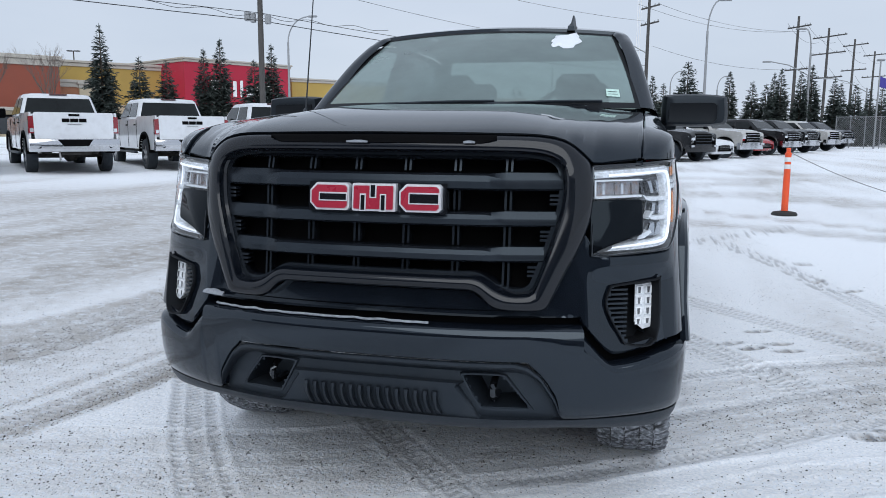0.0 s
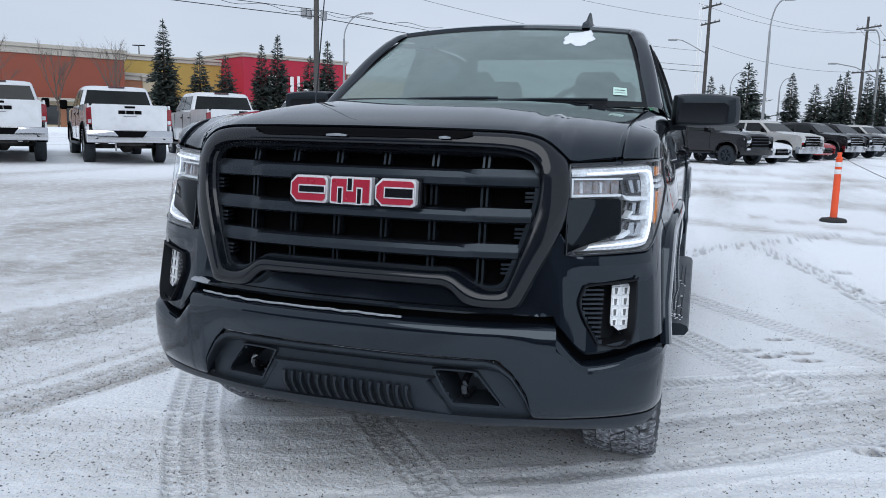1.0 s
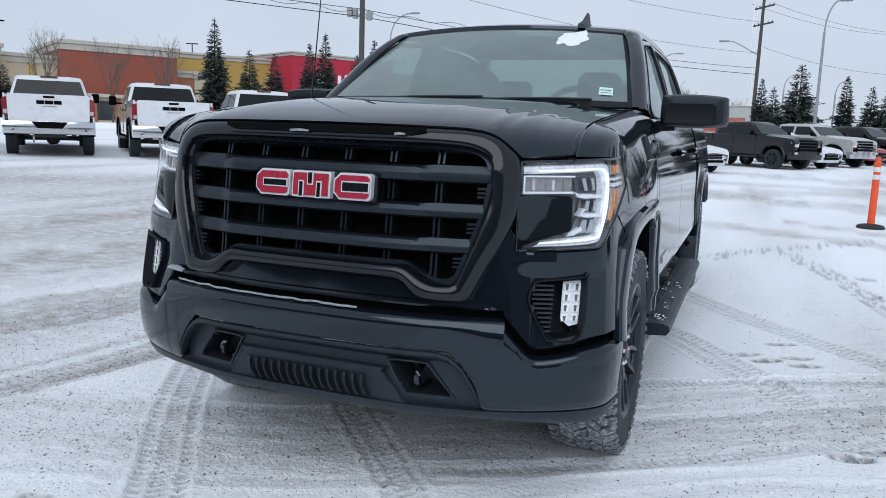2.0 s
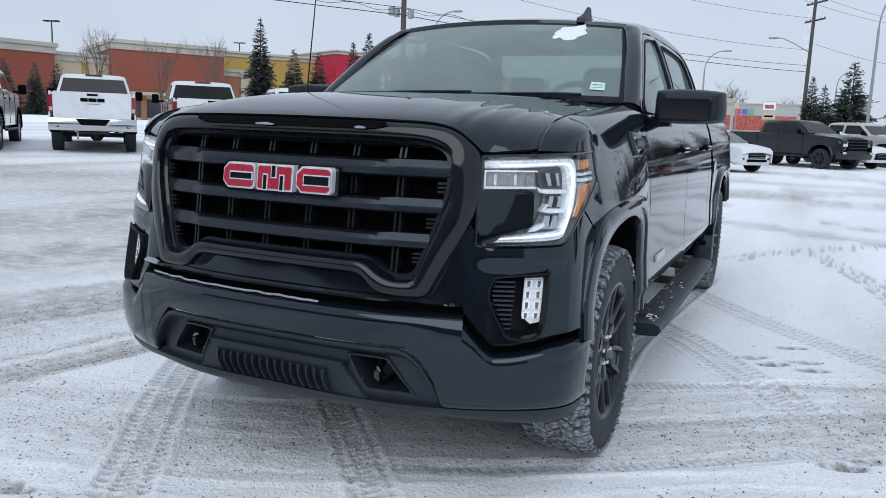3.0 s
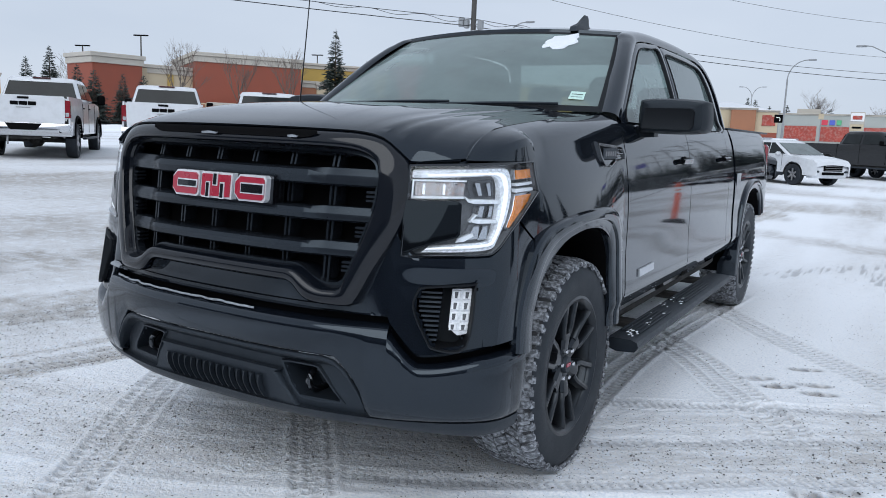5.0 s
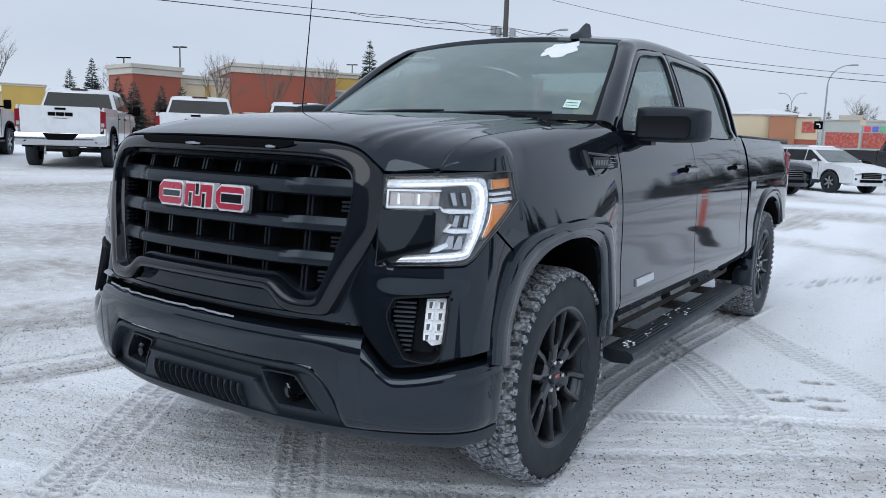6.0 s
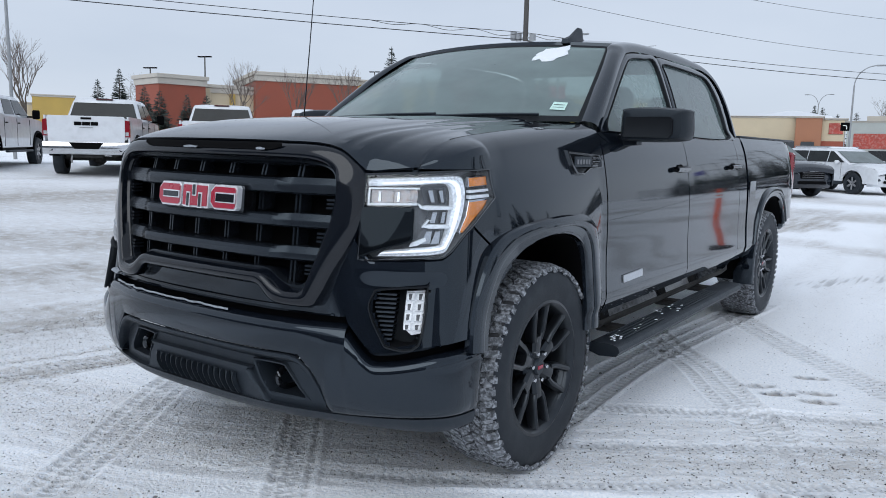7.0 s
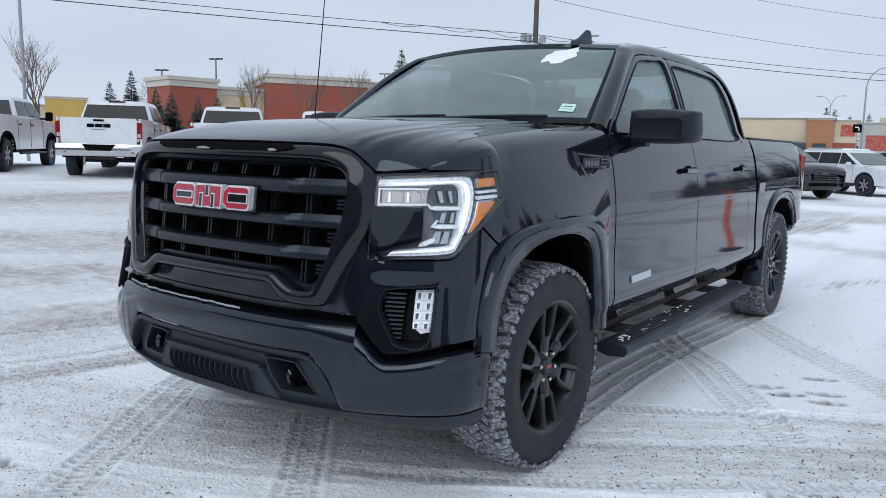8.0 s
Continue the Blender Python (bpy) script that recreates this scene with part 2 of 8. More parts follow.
    def lathe(self, profile, n=48, axis="x", closed=False):
        """Turned about the x axis (or z): profile of (radius, place along the axis)."""
        loops = []
        for r, a in (profile + profile[:1] if closed else profile):
            ring = []
            for k in range(n):
                t = 2 * math.pi * k / n
                ring.append((a, r * math.sin(t), r * math.cos(t)) if axis == "x" else (r * math.cos(t), r * math.sin(t), a))
            loops.append(ring)
        return self.loft(loops)

    def prism(self, outline, to3, depth, bev=0.0):
        """An outline of (a, b), put in space by to3(a, b, d) at d = 0 and d = depth, with an optional chamfer in front."""
        cx, cy = sum(p[0] for p in outline) / len(outline), sum(p[1] for p in outline) / len(outline)

        def inset(k):
            out = []
            for a, b in outline:
                d = math.hypot(a - cx, b - cy) or 1
                out.append((a - (a - cx) / d * k, b - (b - cy) / d * k))
            return out
        loops = [[to3(a, b, depth) for a, b in outline]]
        if bev:
            loops += [[to3(a, b, bev if depth > 0 else -bev) for a, b in outline], [to3(a, b, 0) for a, b in inset(bev)]]
        else:
            loops += [[to3(a, b, 0) for a, b in outline]]
        return self.loft(loops, True, True)

    def done(self, name, material, parent=None, label="", sx=1, at=None, angle=32, smooth=True):
        bm = bmesh.new()
        vs = [bm.verts.new((x * sx, y, z)) for x, y, z in self.v]
        for f in self.f:
            if len(set(f)) > 2:
                try:
                    bm.faces.new([vs[i] for i in f])
                except ValueError:
                    pass
        bmesh.ops.remove_doubles(bm, verts=bm.verts, dist=1e-5)
        bmesh.ops.recalc_face_normals(bm, faces=bm.faces)
        return part(name, bm, material, parent, label, at, angle, smooth)


def part(name, bm, material, parent=None, label="", at=None, angle=32, smooth=True):
    me = bpy.data.meshes.new(name)
    bm.to_mesh(me)
    bm.free()
    me.materials.append(material)
    if smooth:
        me.shade_smooth()
        me.set_sharp_from_angle(angle=radians(angle))
    ob = new(name, me)
    if parent:
        ob.parent = parent
    if at is not None:
        ob.matrix_basis = at
    if label:
        tagged(ob, label)
    return ob


def again(ob, parent, at=None):
    """The same mesh once more, as an object of its own."""
    o = new(ob.name.split(".")[0], ob.data)
    o.parent = parent
    if at is not None:
        o.matrix_basis = at
    if "label" in ob:
        o["label"] = ob["label"]
    return o


def thing(name, label, category, at=None, group="", kind=""):
    o = new(name)
    o.empty_display_size = 0.2
    if at is not None:
        o.matrix_basis = at
    return tagged(o, label, category, group, kind)


def lerp(table, x):
    """Straight-line interpolation in a table of (x, y)."""
    if x <= table[0][0]:
        return table[0][1]
    for (a, b), (c, d) in zip(table, table[1:]):
        if x <= c:
            return b + (d - b) * (x - a) / (c - a) if c > a else d
    return table[-1][1]


def smooth_path(pts, per=6):
    """A Catmull-Rom curve through points of any dimension."""
    out = []
    n = len(pts)
    for i in range(n - 1):
        p0, p1, p2, p3 = pts[max(i - 1, 0)], pts[i], pts[i + 1], pts[min(i + 2, n - 1)]
        for k in range(per):
            t = k / per
            out.append(tuple(0.5 * (2 * b + (c - a) * t + (2 * a - 5 * b + 4 * c - d) * t * t + (3 * b - a - 3 * c + d) * t ** 3) for a, b, c, d in zip(p0, p1, p2, p3)))
    out.append(tuple(pts[-1]))
    return out


def span(a, b, n):
    return [a + (b - a) * i / (n - 1) for i in range(n)]


# ---- the black pickup truck: front at y = 0, centre line x = 0, its left side towards +x ----
truck = thing("pickup_truck", "black crew-cab pickup truck with lit headlights, parked on snow", "pickup truck")

# plan of the nose at bumper height and at headlamp height, from the centre line round to the side
LOW = [(0, -0.03), (0.2, -0.028), (0.4, -0.008), (0.58, 0.038), (0.7, 0.078), (0.822, 0.137), (0.906, 0.2), (0.95, 0.266), (0.966, 0.35), (0.971, 0.45), (0.976, 0.58)]
HIGH = [(0, 0.03), (0.2, 0.034), (0.4, 0.054), (0.58, 0.1), (0.68, 0.162), (0.79, 0.22), (0.866, 0.283), (0.899, 0.36), (0.914, 0.445), (0.921, 0.54), (0.927, 0.64)]
LOW_S, HIGH_S = smooth_path(LOW, 10), smooth_path(HIGH, 10)


SIDE_X = [(0.40, 0.85), (0.5, 0.9), (0.555, 0.938), (0.605, 0.956), (0.66, 0.953), (0.78, 0.946), (0.9, 0.945), (1.0, 0.942), (1.08, 0.935), (1.15, 0.925), (1.22, 0.912), (1.29, 0.893), (1.34, 0.872), (1.39, 0.85), (1.5, 0.815), (1.6, 0.782), (1.7, 0.742), (1.78, 0.708), (1.82, 0.682)]
SIDE_X = smooth_path(SIDE_X, 4)


def side_x(y, z):
    x = lerp(SIDE_X, z)
    if y < 0.95:
        x -= 0.008 * ((0.95 - y) / 0.4) ** 2
    swell = max(0.0, 1 - ((y - 0.9) / 0.5) ** 2)
    x += 0.03 * swell * min(1.0, max(0.0, (1.24 - z) / 0.3))
    return x


def nose(t, z, inward=0.0):
    """Point of the nose at t (0 centre, 10 on the side) and height z, moved inward."""
    w = min(max((z - 0.6) / 0.55, 0), 1)
    k = min(max(t * 10, 0), 99.999)
    i = int(k)
    f = k - i

    def at(i):
        return LOW_S[i][0] * (1 - w) + HIGH_S[i][0] * w, LOW_S[i][1] * (1 - w) + HIGH_S[i][1] * w
    a, b = at(i), at(i + 1)
    x, y = a[0] + (b[0] - a[0]) * f, a[1] + (b[1] - a[1]) * f
    lean = 0.3 * max(0.0, z - 1.15) + 0.25 * max(0.0, 0.45 - z)
    dx, dy = b[0] - a[0], b[1] - a[1]
    d = math.hypot(dx, dy)
    # towards the wheel the corner runs into the body side
    s = min(max((y - 0.36) / 0.22, 0), 1)
    s = s * s * (3 - 2 * s)
    x += (side_x(y, z) - x) * s
    return x - dy / d * inward - 0.0, y + lean + dx / d * inward, z


LAMP_EDGE = [(7.7, 1.014), (8.85, 1.1)]


def skin_x(y, z):
    """Half-width of the body at y and z, over the nose corner and the side."""
    if y > 0.6:
        return side_x(y, z)
    lo, hi = 0.0, 10.0
    for _ in range(30):
        m = (lo + hi) / 2
        if nose(m, z)[1] < y:
            lo = m
        else:
            hi = m
    return nose(lo, z)[0]


def nose_t(x, z):
    lo, hi = 0.0, 10.0
    for _ in range(40):
        m = (lo + hi) / 2
        if nose(m, z)[0] < abs(x):
            lo = m
        else:
            hi = m
    return lo


def front(x, z, inward=0.0):
    p = nose(nose_t(x, z), z, inward)
    return (math.copysign(p[0], x) if x else 0.0, p[1], z)


def face(x, z, back=0.0):
    """On the nose at exactly x, z, moved straight back."""
    return (x, front(x, z)[1] + back, z)


def mirrored_rows(rows):
    """Rows from the centre outward become rows from the right end to the left end."""
    left = [[(-x, y, z) for x, y, z in r] for r in reversed(rows[1:])]
    return left + rows


# front bumper: a gloss shell with a ledge on top, cut out below for the lower insert
BT = [(0, 0.682), (0.60, 0.682), (0.64, 0.672), (0.70, 0.605), (0.735, 0.572), (0.76, 0.567), (0.82, 0.575), (0.93, 0.60), (1.0, 0.61)]
BB = [(0, 0.572), (0.455, 0.572), (0.49, 0.562), (0.53, 0.53), (0.575, 0.46), (0.588, 0.4), (0.6, 0.386), (0.75, 0.388), (0.9, 0.392), (1.0, 0.392)]
BT, BB = smooth_path(BT, 4), smooth_path(BB, 4)
bump_ts = sorted(set([round(i * 0.1, 3) for i in range(0, 85, 2)] + [nose_t(x, 0.55) for x, _ in BB[8:28:2]] + [nose_t(x, 0.6) for x, _ in BT[4:28:2]]))


def bx(t):
    return nose(t, 0.6)[0]


rows = []
for t in bump_ts:
    zt, zb = lerp(BT, bx(t)), lerp(BB, bx(t))
    sec = [(0.085, zt - 0.004), (0.04, zt + 0.004), (0.022, zt + 0.002), (0.009, zt - 0.003), (0.0, zt - 0.010), (-0.004, zt - 0.018)]
    for f in (0.12, 0.25, 0.42, 0.6, 0.8, 0.95):
        z = zt - 0.018 + (zb - zt + 0.018) * f
        sec.append((-0.006 + 0.012 * f * f, z))
    sec += [(0.012, zb), (0.05, zb + 0.004)]
    rows.append([nose(t, z, i) for i, z in sec])
bumper = Mesh().grid(mirrored_rows(rows)).done("front_bumper", PAINT, truck)

# lower air dam under the bumper, and black-painted shade in the gap above it
rows = []
for t in [i * 0.25 for i in range(0, 34)]:
    x = bx(t)
    zt, zb = lerp([(0, 0.386), (0.58, 0.382), (0.75, 0.385), (0.9, 0.388), (1, 0.388)], x), lerp([(0, 0.334), (0.4, 0.336), (0.6, 0.34), (0.8, 0.332), (0.9, 0.325), (1, 0.33)], x)
    rows.append([nose(t, zt, 0.05), nose(t, zt - 0.002, 0.012), nose(t, zt * 0.6 + zb * 0.4, 0.016), nose(t, zb + 0.01, 0.028), nose(t, zb, 0.045), nose(t, zb + 0.012, 0.12 if x < 0.6 else 0.06)])
Mesh().grid(mirrored_rows(rows)).done("air_dam", PLASTIC, truck, "matte black plastic lip")
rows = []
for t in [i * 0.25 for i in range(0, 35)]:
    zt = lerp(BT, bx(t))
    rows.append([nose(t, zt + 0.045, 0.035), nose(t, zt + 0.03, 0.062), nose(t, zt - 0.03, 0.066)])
Mesh().grid(mirrored_rows(rows)).done("bumper_gap_shade", DARK, truck)

# matte lower insert with tow hook pockets and a louvred skid plate
HOLE = [(0.288, 0.514), (0.30, 0.522), (0.40, 0.522), (0.425, 0.505), (0.486, 0.425), (0.478, 0.414), (0.362, 0.412), (0.335, 0.43)]


def inside(poly, a, b):
    hit = False
    for (x0, y0), (x1, y1) in zip(poly, poly[1:] + poly[:1]):
        if (y0 > b) != (y1 > b) and a < (x1 - x0) * (b - y0) / (y1 - y0) + x0:
            hit = not hit
    return hit


ins_xs = span(-0.585, 0.585, 107)
rows = []
for x in ins_xs:
    a = abs(x)
    zt = lerp([(0, 0.571), (0.45, 0.571), (0.488, 0.561), (0.527, 0.53), (0.572, 0.462), (0.588, 0.408)], a)
    zb = min(0.372, zt - 0.04)
    rows.append([face(x, zt, 0.012), face(x, zt - 0.003, 0.004), face(x, zt - 0.012, 0.003), face(x, zt - 0.02, 0.01), face(x, zt - 0.026, 0.03)] + [face(x, (zt - 0.026) * (1 - f) + zb * f, 0.046 - 0.012 * f) for f in span(0.08, 1.0, 15)])


def hook_hole(i, j):
    x, z = (rows[i][j][0] + rows[i + 1][j + 1][0]) / 2, (rows[i][j][2] + rows[i + 1][j + 1][2]) / 2
    return inside(HOLE, abs(x), z)


insert = Mesh().grid(rows, skip=hook_hole).done("lower_insert", PLASTIC, truck, "matte charcoal plastic lower insert")
for sx in (1, -1):
    m = Mesh()
    hs = smooth_path(HOLE + HOLE[:1], 3)[:-1]
    hx, hz = 0.375, 0.47
    m.loft([[face(hx + (x - hx) * k, hz + (z - hz) * k, b) for x, z in hs] for k, b in ((1.16, 0.043), (1.1, 0.034), (1.0, 0.036), (0.93, 0.06))] + [[face(0.36 + (x - 0.36) * 0.62, 0.475 + (z - 0.475) * 0.72, 0.15) for x, z in hs]], False, True)
    m.done("hook_pocket", PLASTIC, insert, "deep recess round the hook", sx=sx)
    h = Mesh()
    arc = [(0.378, 0.034 + 0.06 * (1 - math.sin(a)), 0.466 + 0.036 * math.cos(a)) for a in span(0.0, math.pi, 13)]
    h.tube([(0.378, 0.15, 0.502)] + arc + [(0.378, 0.15, 0.43)], 0.0115, 8)
    h.done("tow_hook", GLOSS, truck, "black steel tow hook", sx=sx)
SKID = [(-0.335, 0.392), (-0.272, 0.486), (-0.25, 0.5), (0.25, 0.5), (0.272, 0.486), (0.335, 0.392), (0.30, 0.366), (-0.30, 0.366)]
skid_rows = []
for k, back in ((1.0, 0.05), (0.99, 0.026), (0.965, 0.018)):
    skid_rows.append([face(x * k, 0.436 + (z - 0.436) * k, back) for x, z in smooth_path(SKID + SKID[:1], 3)[:-1]])
skid = Mesh().loft(skid_rows, False, True).done("skid_plate", PLASTIC, truck, "matte plastic plate with slanted louvres")
for i in range(15):
    x = -0.232 + i * 0.0312
    m = Mesh()
    loops = []
    for f in span(0, 1, 7):
        z = 0.466 - 0.076 * f
        xo = x + 0.012 * (f - 0.5) - 0.006 * math.sin(f * 3.1)
        lift = 0.011 * math.sin(math.pi * (0.12 + 0.76 * f))
        loops.append([face(xo - 0.010, z, 0.022), face(xo - 0.002, z, 0.018 - lift * 0.7), face(xo + 0.005, z, 0.018 - lift), face(xo + 0.0085, z, 0.016 - lift), face(xo + 0.0095, z, 0.024)])
    m.loft(loops, True, True)
    m.done("louvre", PLASTIC, skid)
# packed snow on the bumper ledge
m = Mesh()
loops = []
for x in span(-0.6, 0.18, 60):
    k = 0.5 + 0.5 * noise.noise((x * 14, 0.3, 0)) + 0.25 * noise.noise((x * 50, 1.3, 0))
    w = 0.0012 + 0.0085 * max(0, k + 0.35 * noise.noise((x * 90, 7.0, 0))) * min(1, (0.19 - x) * 1.7)
    b = 0.006 + 0.012 * noise.noise((x * 22, 5.0, 0))
    loops.append([face(x, 0.689, b), face(x, 0.692 + w * 0.35, b + w * 0.4), face(x, 0.690 + w * 0.3, b + w), face(x, 0.685, b + w * 1.2)])
m.loft(loops, True, True)
m.done("snow_strip", FROST, truck, "thin strip of frozen snow", angle=80)

# drift of snow beside the far fog lamp
m = Mesh()
loops = []
for x in span(-0.655, -0.56, 14):
    w = 0.006 * math.sin(math.pi * (x + 0.66) / 0.105) + 0.003 * noise.noise((x * 60, 2.0, 0))
    loops.append([face(x, 0.718, 0.002), face(x, 0.722 + w * 0.3, -0.010 - w * 0.5), face(x, 0.728 + w, -0.006), face(x, 0.73 + w * 1.3, 0.006)])
m.loft(loops, True, True)
m.done("snow_drift", FROST, truck, "small drift of snow", angle=80)

# gloss fascia between bumper, grille and headlamps, with the fog lamp pockets cut through
FT = [(0, 0.792), (0.31, 0.792), (0.36, 0.756), (0.41, 0.742), (0.535, 0.742), (0.59, 0.85), (0.636, 0.944), (0.652, 0.965), (0.672, 0.93), (0.70, 0.9), (0.855, 0.904), (0.90, 0.925), (0.925, 0.96), (1, 1.0)]
POCKET = [(0.728, 0.80), (0.717, 0.745), (0.762, 0.655), (0.788, 0.628), (0.866, 0.638), (0.87, 0.81), (0.86, 0.818), (0.744, 0.806)]


def arch(y, yc, a, b):
    k = abs((y - yc) / a)
    return 0.41 + b * (1 - k ** 2.5) ** 0.4 if k < 1 else 0.0


fas_ts = sorted(set([round(i * 0.08, 3) for i in range(0, 124)] + [nose_t(x, 0.85) for x, _ in FT[1:12]]))
rows = []
for t in fas_ts:
    x = nose(t, 0.8)[0]
    zt, zb = lerp(FT, x), lerp(BT, nose(t, 0.62)[0]) + 0.028
    if t > 5.0:
        zt = lerp([(5.0, 0.903), (6.2, 0.909), (6.55, 0.927), (6.85, 0.952), (7.2, 0.981), (7.66, 1.009), (9.5, 0.892), (10, 0.862)], t)
    r = [nose(t, zt + 0.002, 0.05), nose(t, zt, 0.006)]
    for i, f in enumerate(span(0.02, 0.97, 34)):
        z = zt + (zb - zt) * f
        mid = lerp([(0, 0.045), (0.5, 0.04), (0.58, 0.026), (0.65, 0.01), (0.72, 0.002), (0.78, 0.0), (1, 0.0)], x)
        # the centre piece slopes back to the grille; the corner has a ridge over the fog lamp
        side = min(1, max(0, (x - 0.66) * 14)) * min(1, max(0, (6.6 - t) * 1.6))
        low = min(1, max(0, (0.872 - z) / 0.06))
        ridge = -0.012 * side * low * low * (3 - 2 * low)
        r.append(nose(t, z, mid - ridge))
    r += [nose(t, zb, 0.02), nose(t, zb - 0.004, 0.06)]
    rows.append(r)
full = mirrored_rows(rows)


def in_pocket(i, j):
    c = [sum(full[i + a][j + b][k] for a in (0, 1) for b in (0, 1)) / 4 for k in range(3)]
    in_arch = c[1] > 0.41 and c[2] < arch(c[1], 0.895, 0.47, 0.52)
    return in_arch or inside(POCKET, abs(c[0]), c[2])


fascia = Mesh().grid(full, skip=in_pocket).done("front_fascia", PAINT, truck, angle=28)
SHELF_FOG = mat("clear_white_lamp_body", (0.7, 0.72, 0.75), rough=0.25, var=0.2, scale=60, coat=0.6)
DARK_CELL = mat("dark_mirrored_cell", (0.16, 0.165, 0.175), rough=0.2, metal=0.4, var=0.4, scale=80)
for sx in (1, -1):
    cx, cz = 0.795, 0.72
    m = Mesh()
    loops = []
    pk = smooth_path(POCKET + POCKET[:1], 4)[:-1]
    for k, inn in ((1.06, 0.004), (1.045, -0.004), (1.0, -0.003), (0.98, 0.03), (0.95, 0.09)):
        loops.append([front(cx + (x - cx) * k, cz + (z - cz) * k, inn) for x, z in pk])
    m.loft(loops, False, True)
    bezel = m.done("fog_lamp_bezel", SEAL, truck, "recessed black fog lamp bezel", sx=sx)
    for i in range(11):
        z = 0.79 - i * 0.0142
        for x0, x1, lip in ((max(0.722, 0.728 + max(0, (0.742 - z)) * 0.42), 0.79, 0.026), (0.861, 0.868, 0.055)):
            f = Mesh()
            f.loft([[front(x, z + 0.003, lip), front(x, z + 0.003, 0.09), front(x, z - 0.003, 0.09), front(x, z - 0.003, lip)] for x in span(x0, x1, 4)], True, True)
            f.done("bezel_fin", PLASTIC, bezel, sx=sx)
    lamp = Mesh()
    lo = [(0.797, 0.803), (0.857, 0.808), (0.858, 0.668), (0.826, 0.66), (0.799, 0.684)]
    lamp.loft([[face(x, z, 0.11) for x, z in lo], [face(x, z, 0.046) for x, z in lo], [face(0.827 + (x - 0.827) * 0.94, 0.737 + (z - 0.737) * 0.97, 0.04) for x, z in lo]], False, True)
    body = lamp.done("fog_lamp", SHELF_FOG, truck, "clear upright fog lamp with four cells", sx=sx)
    for i in range(4):
        z1, z0 = 0.798 - i * 0.033, 0.771 - i * 0.033
        if i == 3:
            z0 = 0.676
        for xa, xb in ((0.802, 0.824), (0.829, 0.852)):
            c = Mesh()
            c.loft([[face(xa, z1, 0.042), face(xb, z1 + 0.002, 0.042), face(xb, z0 + 0.002, 0.042), face(xa, z0, 0.042)], [face(xa + 0.002, z1 - 0.001, 0.036), face(xb - 0.002, z1 - 0.001, 0.036), face(xb - 0.002, z0 + 0.003, 0.036), face(xa + 0.002, z0 + 0.003, 0.036)]], False, True)
            c.done("lamp_cell", FOG_CELL, body, sx=sx)
            e = Mesh()
            xm = (xa + xb) / 2
            e.loft([[face(xm - 0.0045, z1 - 0.0035, b), face(xm + 0.0045, z1 - 0.0035, b), face(xm + 0.003, z0 + 0.0045, b), face(xm - 0.003, z0 + 0.0045, b)] for b in (0.037, 0.0345)], False, True)
            e.done("lamp_reflector", DARK_CELL, body, sx=sx)

# grille: surround ring, black sheet behind as painted shade, bars, uprights
OUT = [(0, 1.27), (0.2, 1.269), (0.36, 1.267), (0.50, 1.263), (0.575, 1.247), (0.625, 1.213), (0.655, 1.172), (0.665, 1.10), (0.661, 1.02), (0.637, 0.944), (0.59, 0.848), (0.548, 0.757), (0.532, 0.738), (0.50, 0.733), (0.415, 0.735), (0.37, 0.748), (0.322, 0.788), (0.25, 0.795), (0, 0.795)]
INN = [(0, 1.211), (0.18, 1.211), (0.32, 1.211), (0.44, 1.209), (0.505, 1.203), (0.55, 1.187), (0.57, 1.16), (0.575, 1.115), (0.569, 1.047), (0.55, 0.975), (0.525, 0.893), (0.497, 0.812), (0.485, 0.797), (0.47, 0.79), (0.43, 0.79), (0.388, 0.806), (0.33, 0.838), (0.25, 0.84), (0, 0.84)]


def around(pts):
    s = smooth_path(pts, 5)
    return s + [(-x, z) for x, z in reversed(s[1:-1])]


o_loop, i_loop = around(OUT), around(INN)
loops = []
for f, back in ((0.0, 0.09), (0.0, 0.006), (0.04, -0.004), (0.12, -0.0105), (0.28, -0.0155), (0.46, -0.0175), (0.66, -0.0165), (0.8, -0.013), (0.87, -0.006), (0.91, 0.016), (1.0, 0.026), (1.0, 0.13)):
    loops.append([face(ox + (ix - ox) * f, oz + (iz - oz) * f, back) for (ox, oz), (ix, iz) in zip(o_loop, i_loop)])
surround = Mesh().loft(loops).done("grille_surround", SATIN_PAINT, truck, "gloss black grille frame", angle=34)
# lip line inside the opening
loops = []
for k, back in ((0.0, 0.05), (0.0, 0.03), (0.012, 0.03), (0.012, 0.06)):
    loops.append([face(x * (1 - k * 2), 1.02 + (z - 1.02) * (1 - k * 3.2), back) for x, z in i_loop])
Mesh().loft(loops).done("grille_lip", GRILLE_BAR, surround)
Mesh().loft([[face(x, z, 0.115) for x, z in i_loop]], False, True).done("grille_shade_sheet", DARK, truck)


def opening_half(z):
    """Half-width of the grille opening at height z."""
    pts = [p for p in smooth_path(INN, 8)]
    best = 0.56
    for (x0, z0), (x1, z1) in zip(pts, pts[1:]):
        if min(z0, z1) <= z <= max(z0, z1) and max(x0, x1) > 0.4:
            best = x0 + (x1 - x0) * ((z - z0) / (z1 - z0) if z1 != z0 else 0)
    return best


